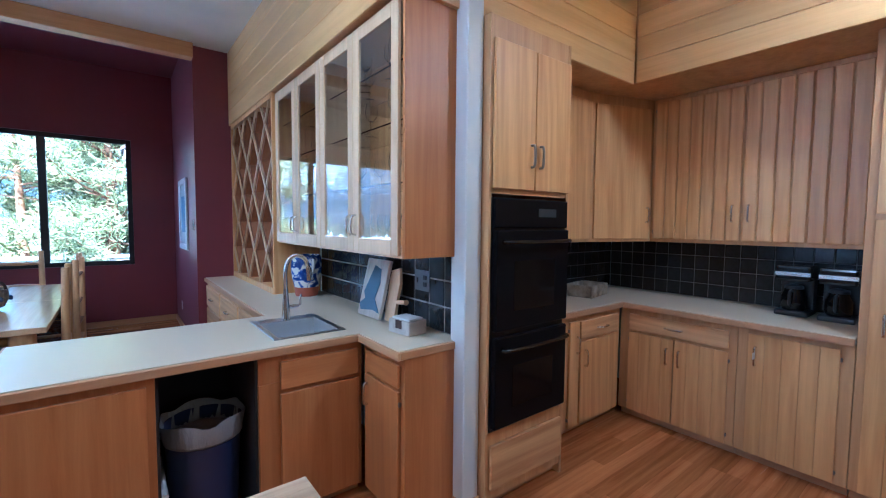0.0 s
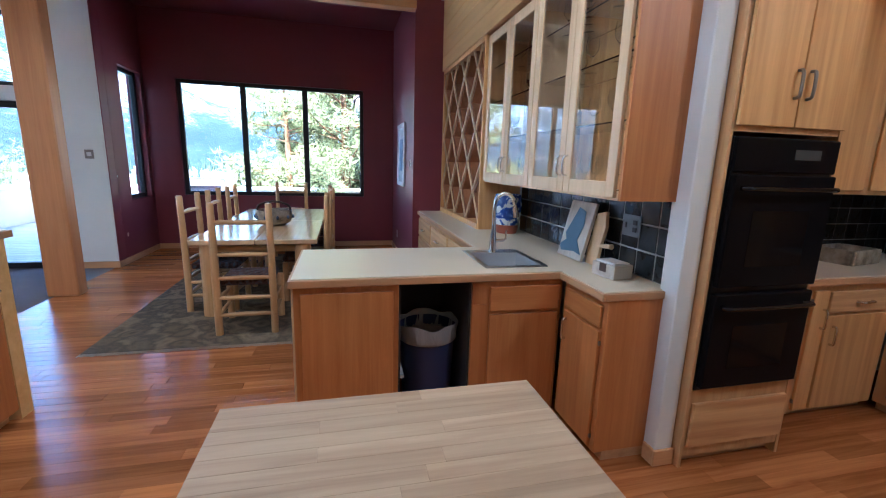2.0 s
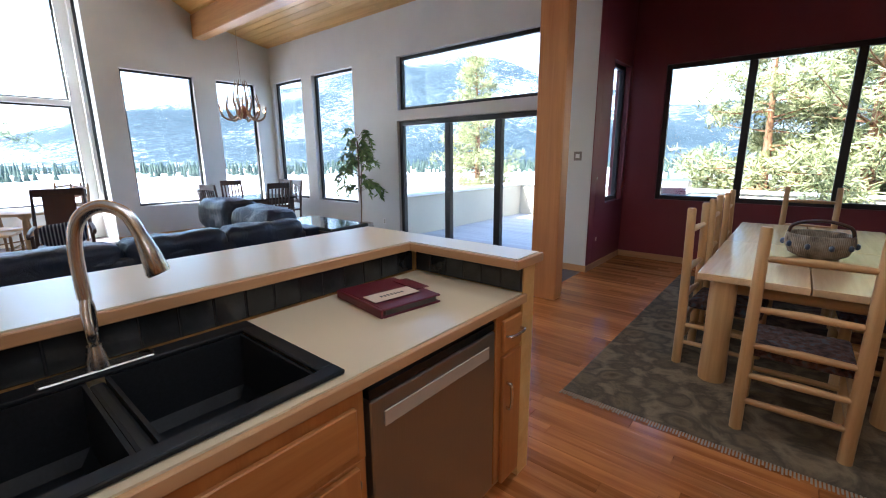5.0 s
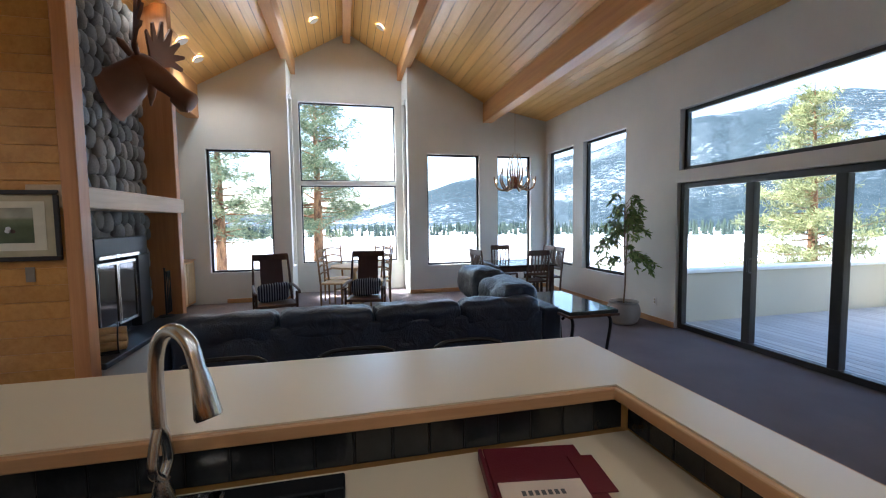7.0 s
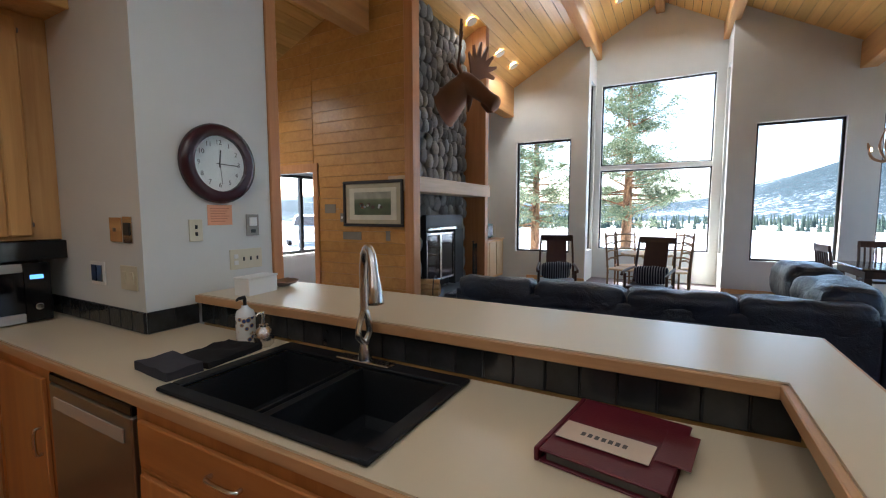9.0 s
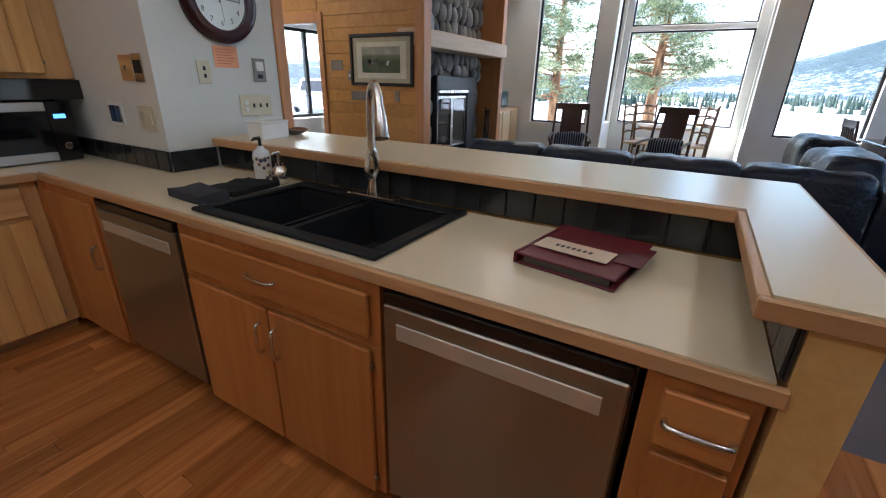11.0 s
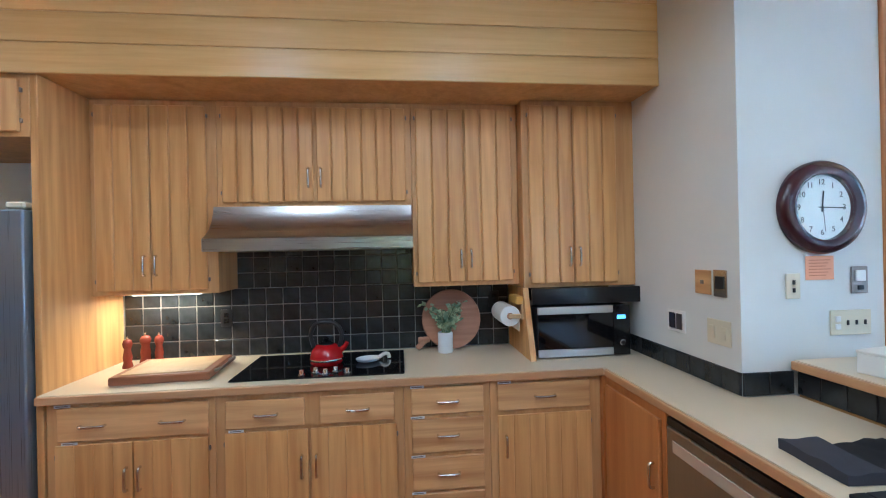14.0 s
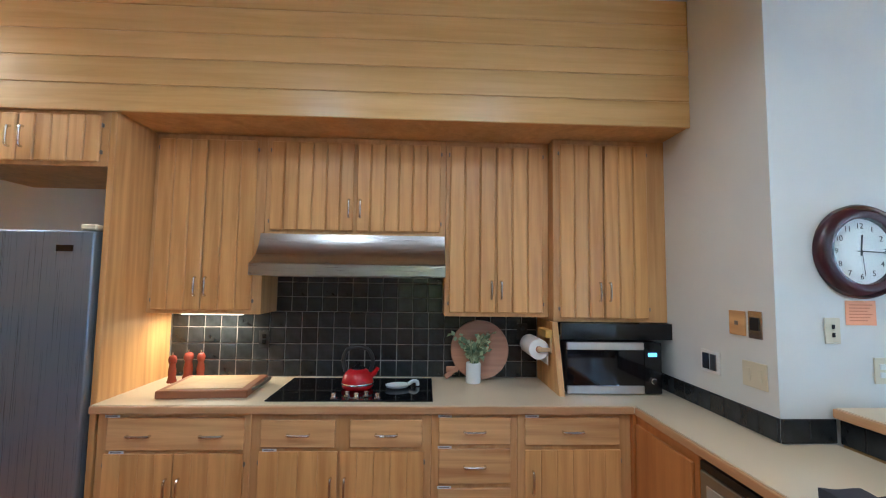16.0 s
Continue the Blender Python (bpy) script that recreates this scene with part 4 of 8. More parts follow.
# wall cabinets over the cooktop; local x runs towards -x
cabinet("wall_cabinet", "tall light oak wall cabinet with two board doors beside the hood", (0.545, 0.645), 180, 0.715, 0.31, 1.365, 2.535,
        [("boards", 0.03, 0.335, 1.39, 2.50, ("v", 0.305, 1.54)), ("boards", 0.34, 0.66, 1.39, 2.50, ("v", 0.37, 1.54))], 0, G5)
cabinet("wall_cabinet", "short light oak wall cabinet above the steel hood", (-0.172, 0.645), 180, 1.178, 0.31, 1.885, 2.535,
        [("boards", 0.03, 0.575, 1.91, 2.50, ("v", 0.545, 2.06)), ("boards", 0.59, 1.145, 1.91, 2.50, ("v", 0.62, 2.06))], 0, G5)
cabinet("wall_cabinet", "tall light oak wall cabinet above the round serving board", (-1.352, 0.645), 180, 0.69, 0.31, 1.365, 2.535,
        [("boards", 0.025, 0.332, 1.39, 2.50, ("v", 0.305, 1.54)), ("boards", 0.34, 0.65, 1.39, 2.50, ("v", 0.37, 1.54))], 0, G5)
cabinet("wall_cabinet", "light oak wall cabinet with two board doors above the microwave", (-2.045, 0.74), 180, 0.745, 0.39, 1.345, 2.535,
        [("boards", 0.04, 0.325, 1.37, 2.50, ("v", 0.295, 1.54)), ("boards", 0.332, 0.62, 1.37, 2.50, ("v", 0.36, 1.54))], 0, G5)
_fc = cabinet("fridge_cabinet", "light oak cabinet with board doors above the refrigerator", (1.56, 1.0), 180, 0.975, 0.65, 2.215, 2.535,
        [("boards", 0.04, 0.48, 2.235, 2.51, ("v", 0.45, 2.37)), ("boards", 0.49, 0.94, 2.235, 2.51, ("v", 0.52, 2.37))], 0, G5)
part("side_panel", bx(0.977, 1.012, 0.0, 0.64, -2.215, 0.32, bevel=0.003), OAK_Z, _fc, "tall light oak side panel")
_c = thing("microwave_niche", "oak side panel and dark back of the microwave niche", "cabinet", (-2.06, 0.36, 0.912))
part("side", prism([(0.0, 0), (0.50, 0), (0.36, 0.43), (0.0, 0.43)], -0.018, 0.018, "x"), OAK_Z, _c)
part("back", bx(-0.73, -0.02, 0.012, 0.02, 0, 0.43), BLACK_GLOSS, _c, "black tiled back")
part("head", bx(-0.73, -0.02, 0.41, 0.43, 0.33, 0.43), BLACK_GLOSS, _c, "black strip above the microwave")


# ---- counters ----
def counter(name, label, slabs, edges, z=0.91):
    c = thing(name, label, "countertop", (slabs[0][0], slabs[0][2], z - 0.04))
    o = Vector((slabs[0][0], slabs[0][2], 0))
    for x0, x1, y0, y1 in slabs:
        part("top", bx(x0 - o.x, x1 - o.x, y0 - o.y, y1 - o.y, 0, 0.04), LAMINATE, c)
    for x0, x1, y0, y1 in edges:
        part("edge_strip", bx(x0 - o.x, x1 - o.x, y0 - o.y, y1 - o.y, -0.002, 0.036, bevel=0.003), EDGE_X if x1 - x0 > y1 - y0 else EDGE_Y, c, "oak edge strip")
    return c


counter("countertop", "cream laminate countertop with an oak edge and the black sink",
        [(-2.79, 0.546, 0.36, 1.04), (-3.03, -2.96, 1.60, 4.10), (-2.96, -2.48, 1.60, 2.36), (-2.96, -2.48, 3.165, 4.10), (-2.79, -2.48, 1.04, 1.60), (-2.48, -2.42, 1.04, 4.10)],
        [(-2.402, 0.546, 1.04, 1.06), (-2.42, -2.402, 1.06, 4.12)])
counter("bar_ledge", "raised cream laminate bar ledge with an oak edge", [(-3.565, -3.035, 1.602, 4.24), (-3.035, -2.42, 4.055, 4.24)],
        [(-3.035, -3.015, 1.602, 4.055), (-3.58, -3.565, 1.602, 4.24), (-3.035, -2.42, 4.035, 4.055), (-2.42, -2.402, 4.035, 4.255), (-3.58, -2.42, 4.24, 4.255)], 1.067)
counter("bar_countertop", "cream laminate wet bar countertop with an oak edge",
        [(-0.885, 0.17, 3.585, 4.32), (0.17, 0.53, 3.585, 3.70), (0.17, 0.53, 4.17, 4.32), (0.53, 0.575, 3.585, 4.32), (0.575, 0.955, 3.175, 4.32), (0.285, 0.955, 4.32, 6.63)],
        [(-0.90, 0.557, 3.565, 3.585), (-0.90, -0.885, 3.585, 4.335), (-0.885, 0.27, 4.32, 4.335), (0.27, 0.285, 4.335, 6.63), (0.557, 0.575, 3.157, 3.585), (0.575, 0.955, 3.157, 3.175)])
counter("pantry_countertop", "cream laminate pantry countertop with an oak edge", [(1.655, 3.42, 3.25, 3.79), (2.68, 3.42, 1.922, 3.25)],
        [(1.655, 2.66, 3.23, 3.25), (2.66, 2.68, 1.922, 3.25)])
_c = thing("bar_wall", "low partition under the raised bar ledge", "wall", (-3.5, 1.6, 0), kind="structure")
part("panel", bx(0, 0.44, 0.0, 2.61, 0, 1.025), FIR_Y, _c)
part("panel", bx(0.44, 1.08, 2.515, 2.61, 0, 1.025), FIR_X, _c)


# ---- board soffits ----
def board_wall(name, label, axis, u0, u1, v, z0, z1, width, mat, out, thick=0.018, step=0.0):
    """Level boards on a vertical face at v, as parts of one piece of the setting."""
    w = thing(name, label, "panelling", (u0, v, z0) if axis == "x" else (v, u0, z0), 0, kind="structure")
    n = max(1, round((z1 - z0) / width))
    h = (z1 - z0) / n
    for i in range(n):
        a, b = i * h + 0.0008, (i + 1) * h - 0.0008
        cuts = [0.0, u1 - u0]
        if step:
            cuts = [0.0]
            while cuts[-1] < u1 - u0 - 0.4:
                cuts.append(min(u1 - u0, cuts[-1] + random.uniform(0.6, 1.0) * step))
            cuts[-1] = u1 - u0
        for c, d in zip(cuts, cuts[1:]):
            bm = bx(c + 0.0008, d - 0.0008, 0, out * thick, a, b, bevel=0.004) if axis == "x" else bx(0, out * thick, c + 0.0008, d - 0.0008, a, b, bevel=0.004)
            part("board", bm, mat, w)
    return w


SZ = 2.537
solid("soffit_south", bx(-2.79, 3.43, 0.345, 1.012, SZ, CEIL), OAK_BODY, "oak underside of the boarded soffit over the cooktop wall", "soffit", "structure")
board_wall("soffit_boards_south", "honey fir boards on the soffit above the wall cabinets", "x", -2.79, 3.43, 1.014, SZ - 0.01, CEIL, 0.16, FIR_X, 1, step=7.0)
solid("soffit_east", bx(2.55, 3.43, 1.04, 3.80, SZ, CEIL), OAK_BODY, "oak underside of the soffit over the pantry counter", "soffit", "structure")
board_wall("soffit_boards_east", "honey fir boards on the soffit over the pantry counter", "y", 1.04, 3.12, 2.548, SZ - 0.01, CEIL, 0.16, FIR_Y, -1)
solid("soffit_oven", bx(1.006, 2.55, 3.16, 3.80, SZ, CEIL), OAK_BODY, "oak underside of the soffit over the ovens", "soffit", "structure")
board_wall("soffit_boards_oven", "honey fir boards on the soffit over the ovens", "x", 1.006, 2.548, 3.158, SZ - 0.01, CEIL, 0.16, FIR_X, -1)
solid("soffit_bar", bx(0.56, 0.96, 3.15, 6.63, 2.56, CEIL), OAK_BODY, "oak soffit over the glass cabinets", "soffit", "structure")
board_wall("soffit_boards_bar", "honey fir boards on the soffit over the glass cabinets", "y", 3.15, 6.63, 0.558, 2.55, CEIL, 0.15, FIR_Y, -1)


# ---- tiles ----
def backsplash(name, label, axis, u0, u1, v, z0, z1, size, out, gap=0.006, grout=None):
    """A field of glazed tiles on grout; out: the way it faces along the other axis."""
    w = thing(name, label, "tiles", (u0, v, z0) if axis == "x" else (v, u0, z0), 0, kind="structure")
    L, Hh = u1 - u0, z1 - z0
    part("grout", bx(0, L, 0, out * 0.004, 0, Hh) if axis == "x" else bx(0, out * 0.004, 0, L, 0, Hh), grout or GROUT, w, "grout")
    nu, nz = max(1, round(L / size)), max(1, round(Hh / size))
    du, dz = L / nu, Hh / nz
    bm = bx(gap / 2, du - gap / 2, out * 0.003, out * 0.011, gap / 2, dz - gap / 2, bevel=0.003) if axis == "x" else bx(out * 0.003, out * 0.011, gap / 2, du - gap / 2, gap / 2, dz - gap / 2, bevel=0.003)
    me = mesh_of("tile", bm, TILE)
    for i in range(nu):
        for k in range(nz):
            t = part("tile", None, None, w, data=me)
            tilt = [random.uniform(-0.9, 0.9) for _ in range(2)]
            t.location = (i * du, 0, k * dz) if axis == "x" else (0, i * du, k * dz)
            t.rotation_euler = (radians(tilt[0]), 0, radians(tilt[1])) if axis == "x" else (0, radians(tilt[0]), radians(tilt[1]))
    return w


backsplash("backsplash_cooktop", "glossy dark green-black tiles behind the cooktop", "x", -2.04, 0.545, 0.347, 0.911, 1.364, 0.112, 1, 0.007)
backsplash("backsplash_hood", "glossy dark green-black tiles below the hood", "x", -1.35, -0.17, 0.347, 1.365, 1.884, 0.112, 1, 0.007)
backsplash("backsplash_bar", "glossy slate-blue tiles behind the wet bar", "y", 3.165, 5.06, 0.957, 0.911, 1.344, 0.144, -1, 0.010, PALE_GROUT)
backsplash("backsplash_pantry", "glossy black tiles behind the coffee makers", "y", 1.925, 3.795, 3.428, 0.911, 1.374, 0.112, -1)
backsplash("backsplash_corner", "glossy black tiles beside the ovens", "x", 1.66, 3.41, 3.798, 0.911, 1.374, 0.112, -1)
backsplash("backsplash_ledge", "row of black tiles under the raised bar ledge", "y", 1.60, 4.09, -3.058, 0.911, 1.022, 0.108, 1, 0.004, DARK_VOID)
backsplash("backsplash_ledge", "row of black tiles under the raised bar ledge", "x", -3.04, -2.425, 4.112, 0.911, 1.022, 0.108, -1, 0.004, DARK_VOID)
backsplash("backsplash_column", "row of black tiles along the column", "y", 0.37, 1.588, -2.788, 0.911, 1.015, 0.108, 1, 0.004, DARK_VOID)
backsplash("backsplash_column", "row of black tiles along the column", "x", -3.04, -2.79, 1.588, 0.911, 1.015, 0.108, 1, 0.004, DARK_VOID)


# ---- appliances ----
HANDLE_STEEL = plain("handle_steel", (0.62, 0.58, 0.50), 0.5, 0.6, vary=0.03)
TRIM_STEEL = plain("trim_steel", (0.58, 0.57, 0.55), 0.36, 0.8, vary=0.03)
def dishwasher(y0, w, label):
    d = thing("dishwasher", label, "dishwasher", (-2.44, y0, 0), 90)
    part("body", bx(0.005, w - 0.005, 0.01, 0.55, 0.06, 0.86), BLACK, d)
    part("door", bx(0.012, w - 0.012, -0.03, 0.009, 0.10, 0.812, bevel=0.005), STEEL_D, d, "brushed dark steel door")
    part("control_strip", bx(0.012, w - 0.012, -0.028, 0.009, 0.815, 0.852, bevel=0.004), BLACK_GLOSS, d, "dark control strip")
    part("handle", bx(0.06, w - 0.06, -0.036, -0.0305, 0.715, 0.765, bevel=0.002), HANDLE_STEEL, d, "flat bright steel bar handle")
    part("toe_kick", bx(0.01, w - 0.01, 0.04, 0.5, 0.0, 0.10), BLACK, d)


dishwasher(3.235, 0.66, "stainless dishwasher beside the black sink")
dishwasher(1.590, 0.655, "stainless dishwasher beside the corner cabinet")

OVEN_BLACK = plain("oven_enamel", (0.005, 0.005, 0.006), 0.3, spec=0.07)
_o = thing("double_oven", "black built-in double wall oven", "oven", (1.035, 3.04, 0.43))
part("body", bx(0, 0.59, 0.0, 0.6, 0, 1.215), BLACK, _o)
part("control_panel", bx(0, 0.59, -0.022, -0.001, 1.06, 1.212, bevel=0.005), OVEN_BLACK, _o)
part("display", bx(0.33, 0.48, -0.025, -0.0225, 1.12, 1.165), plain("grey_display", (0.05, 0.055, 0.055), 0.15), _o, "dim grey display")
for z0_, z1_ in ((0.53, 1.05), (0.02, 0.50)):
    dr = part("oven_door", bx(0.004, 0.586, -0.036, -0.001, z0_, z1_, bevel=0.006), OVEN_BLACK, _o)
    part("window", bx(0.13, 0.46, -0.0385, -0.0365, z0_ + 0.10, z1_ - 0.16), plain("oven_glass", (0.004, 0.004, 0.005), 0.08, spec=0.15), dr)
    part("handle", tube(curve_pts([(0.05, -0.036, z1_ - 0.06), (0.07, -0.075, z1_ - 0.06), (0.52, -0.075, z1_ - 0.06), (0.54, -0.036, z1_ - 0.06)], 5), 0.011), BLACK_GLOSS, dr, smooth=50)

HOOD_STEEL = brushed("hood_steel", (0.42, 0.41, 0.40), "x", 0.27, 1.0)
_h = thing("range_hood", "stainless steel canopy hood below the wall cabinets", "hood", (-1.345, 0.36, 1.615))
part("canopy", prism([(0.0, 0.075), (0.50, 0.075), (0.455, 0.095), (0.41, 0.13), (0.375, 0.175), (0.352, 0.225), (0.343, 0.268), (0.0, 0.268)], 0, 1.175, "x"), HOOD_STEEL, _h, smooth=35)
part("lip", bx(-0.002, 1.177, 0.0, 0.506, 0.0, 0.073, bevel=0.003), HOOD_STEEL, _h, "bright lower rim")
part("filter", bx(0.1, 1.07, 0.05, 0.45, -0.006, -0.001), PEWTER, _h)

_k = thing("cooktop", "black glass cooktop with chrome knobs in the counter", "cooktop", (-1.28, 0.43, 0.911))
part("glass", bx(0, 0.944, 0, 0.545, 0, 0.008, bevel=0.003), BLACK_GLASS, _k)
for kx, ky in ((0.32, 0.50), (0.39, 0.46), (0.44, 0.50), (0.50, 0.46), (0.57, 0.50)):
    part("knob", lathe([(0.020, 0.008), (0.020, 0.012), (0.015, 0.016), (0.014, 0.036), (0.010, 0.040)], 16, at=(kx, ky, 0)), CHROME, _k, smooth=40)

_f = thing("refrigerator", "tall stainless steel refrigerator beside the oak panel", "refrigerator", (0.592, 0.36, 0))
part("body", bx(0.0, 0.90, 0.0, 0.58, 0.02, 1.85, bevel=0.006), plain("grey_case", (0.16, 0.165, 0.17), 0.4), _f)
part("door", bx(0.004, 0.896, 0.585, 0.678, 0.06, 1.845, bevel=0.012, segs=3), STEEL_Z, _f, smooth=40)
part("badge", bx(0.11, 0.20, 0.679, 0.682, 1.73, 1.765), BLACK_GLOSS, _f)
part("hinge_cover", bx(0.01, 0.10, 0.50, 0.66, 1.852, 1.885, bevel=0.008), IVORY, _f)

_m = thing("microwave", "black microwave with steel trims in its niche", "microwave", (-2.70, 0.44, 0.912))
part("body", bx(0.0, 0.595, 0.0, 0.36, 0.008, 0.315, bevel=0.004), BLACK, _m)
part("door", bx(0.11, 0.593, 0.362, 0.375, 0.055, 0.27), BLACK_GLASS, _m)
part("trim", bx(0.11, 0.595, 0.362, 0.380, 0.272, 0.318, bevel=0.003), TRIM_STEEL, _m, "steel upper trim")
part("trim", bx(0.11, 0.595, 0.362, 0.380, 0.006, 0.053, bevel=0.003), TRIM_STEEL, _m, "steel lower trim")
part("control_panel", bx(0.0, 0.107, 0.362, 0.378, 0.006, 0.318), BLACK_GLOSS, _m)
part("display", bx(0.03, 0.085, 0.3785, 0.380, 0.232, 0.255), emit("blue_digits", (0.15, 0.4, 1.0), 0.3), _m, "small blue lit clock digits")
part("dial", lathe([(0.018, 0.378), (0.018, 0.396), (0.015, 0.399)], 20, at=(0.058, 0, 0.085), axis="y"), CHROME, _m, smooth=40)

# ---- sinks and taps ----
def basin(x0, x1, y0, y1, z0, z1, t):
    """An open bowl with walls t thick and sides that taper a little."""
    bm = bmesh.new()
    def ring(i, z):
        return [bm.verts.new(p) for p in ((x0 + i, y0 + i, z), (x1 - i, y0 + i, z), (x1 - i, y1 - i, z), (x0 + i, y1 - i, z))]
    a, b, c, d, e = ring(0.012, z0), ring(0.0, z1), ring(t, z1), ring(t + 0.008, z0 + t + 0.03), ring(t + 0.035, z0 + t)
    for lo, hi in ((a, b), (b, c), (c, d), (d, e)):
        for k in range(4):
            bm.faces.new((lo[k], lo[(k + 1) % 4], hi[(k + 1) % 4], hi[k]))
    bm.faces.new(list(reversed(a)))
    bm.faces.new(e)
    bmesh.ops.recalc_face_normals(bm, faces=bm.faces)
    return bm


_s = thing("kitchen_sink", "black composite double-bowl sink set in the counter", "sink", (-3.0, 2.325, 0.70))
_bm = bmesh.new()
box(_bm, 0.0, 0.07, 0.0, 0.872, 0.212, 0.226, bevel=0.004)
box(_bm, 0.07, 0.505, 0.0, 0.05, 0.2125, 0.2255, bevel=0.004)
box(_bm, 0.07, 0.505, 0.822, 0.872, 0.2125, 0.2255, bevel=0.004)
box(_bm, 0.505, 0.555, 0.0, 0.872, 0.212, 0.226, bevel=0.004)
part("rim", _bm, BLACK_SINK, _s, smooth=40)
for b0, b1 in ((0.05, 0.415), (0.455, 0.822)):
    bw = part("bowl", basin(0.065, 0.51, b0, b1, 0.0, 0.2115, 0.010), BLACK_SINK, _s)
    part("drain", lathe([(0.042, 0.0125), (0.042, 0.015), (0.03, 0.0145)], 24, at=(0.29, (b0 + b1) / 2, 0)), NICKEL, bw, smooth=40)
part("divider", bx(0.075, 0.50, 0.417, 0.453, 0.10, 0.205, bevel=0.01, segs=2), BLACK_SINK, _s)
part("air_gap", lathe([(0.022, 0.226), (0.022, 0.232), (0.016, 0.235)], 20, at=(0.035, 0.56, 0)), NICKEL, _s, smooth=40)

_t = thing("kitchen_faucet", "brushed nickel gooseneck tap with a loop lever", "faucet", (-2.958, 2.775, 0.927), 52)
_dp = bx(-0.028, 0.028, -0.125, 0.125, 0, 0.008, bevel=0.004)
bmesh.ops.rotate(_dp, verts=_dp.verts, cent=(0, 0, 0), matrix=Matrix.Rotation(radians(-52), 3, "Z"))
part("deck_plate", _dp, NICKEL, _t)
part("base", lathe([(0.027, 0.008), (0.025, 0.03), (0.019, 0.06), (0.017, 0.07)], 20), NICKEL, _t, smooth=50)
part("loop_body", tube(curve_pts([(0, 0, 0.07), (-0.008, 0.022, 0.11), (0.0, 0.012, 0.17), (0, 0, 0.205)], 7), 0.013, 10), NICKEL, _t, smooth=60)
part("lever", tube(curve_pts([(0, 0, 0.07), (0.012, -0.026, 0.105), (0.004, -0.016, 0.16), (0, 0, 0.205)], 7), 0.012, 10), NICKEL, _t, smooth=60)
part("spout", tube(curve_pts([(0, 0, 0.20), (0, 0, 0.33), (0.02, 0, 0.405), (0.07, 0, 0.437), (0.125, 0, 0.415), (0.155, 0, 0.35)], 8), [0.0165] * 41, 14), NICKEL, _t, smooth=60)
part("spray_head", tube([(0.153, 0, 0.356), (0.165, 0, 0.315), (0.178, 0, 0.26), (0.180, 0, 0.255)], [0.018, 0.023, 0.029, 0.026], 18), NICKEL, _t, smooth=50)

_s = thing("bar_sink", "small stainless bar sink set in the counter", "sink", (0.155, 3.69, 0.76))
_bm = bmesh.new()
box(_bm, 0.0, 0.03, 0.0, 0.49, 0.151, 0.157, bevel=0.002)
box(_bm, 0.36, 0.39, 0.0, 0.49, 0.151, 0.157, bevel=0.002)
box(_bm, 0.03, 0.36, 0.0, 0.03, 0.1512, 0.1568, bevel=0.002)
box(_bm, 0.03, 0.36, 0.40, 0.49, 0.1512, 0.1568, bevel=0.002)
part("rim", _bm, STEEL, _s)
part("bowl", basin(0.022, 0.368, 0.022, 0.41, 0.0, 0.151, 0.008), plain("sink_steel", (0.66, 0.66, 0.66), 0.42, 0.85, vary=0.04), _s)
_t = thing("bar_faucet", "chrome gooseneck bar tap beside the small sink", "faucet", (0.345, 4.105, 0.918), 82)
part("base", lathe([(0.028, 0), (0.026, 0.012), (0.022, 0.08), (0.016, 0.14), (0.0135, 0.19)], 20), CHROME, _t, smooth=50)
part("spout", tube(curve_pts([(0, 0, 0.18), (0, 0, 0.30), (0, -0.02, 0.365), (0, -0.065, 0.39), (0, -0.115, 0.365), (0, -0.135, 0.31)], 8), 0.0125, 14), CHROME, _t, smooth=60)
part("spray_head", tube([(0, -0.134, 0.315), (0, -0.142, 0.28), (0, -0.148, 0.235)], [0.014, 0.018, 0.021], 16), CHROME, _t, smooth=50)
part("lever", tube([(0, -0.015, 0.075), (0, -0.07, 0.08), (0, -0.085, 0.09), (0, -0.088, 0.15)], [0.012, 0.010, 0.008, 0.006], 10), CHROME, _t, smooth=60)

# ---- wine rack and glass cabinets ----
_w = thing("wine_rack", "oak wine rack with a diagonal pale lattice front", "wine rack", (0.56, 5.10, 0.912))
part("back", bx(0.37, 0.392, 0.023, 1.507, 0, 1.645), RACK_SHADED, _w)
part("side", bx(0.0, 0.39, 0.0, 0.022, 0, 1.645), OAK_Z, _w)
part("side", bx(0.0, 0.39, 1.508, 1.53, 0, 1.645), OAK_Z, _w)
part("base", bx(-0.005, 0.37, 0.022, 1.508, 0.0, 0.05), OAK_Z, _w)
part("head", bx(-0.005, 0.37, 0.022, 1.508, 1.60, 1.645), OAK_Z, _w)
W_, H_ = 1.486, 1.55
DW, DH = 0.425, 0.345


def slat(u0, v0, u1, v1, x0, x1, mat, name):
    d = Vector((0, u1 - u0, v1 - v0))
    n_ = Vector((0, -d.z, d.y)).normalized() * 0.009
    bm = bmesh.new()
    a, b = Vector((0, u0, v0)), Vector((0, u1, v1))
    ring = [a - n_, b - n_, b + n_, a + n_]
    lo = [bm.verts.new(p + Vector((x0, 0.022, 0.05))) for p in ring]
    hi = [bm.verts.new(p + Vector((x1, 0.022, 0.05))) for p in ring]
    for i in range(4):
        bm.faces.new((lo[i], lo[(i + 1) % 4], hi[(i + 1) % 4], hi[i]))
    bm.faces.new(list(reversed(lo)))
    bm.faces.new(hi)
    bmesh.ops.recalc_face_normals(bm, faces=bm.faces)
    part(name, bm, mat, _w)


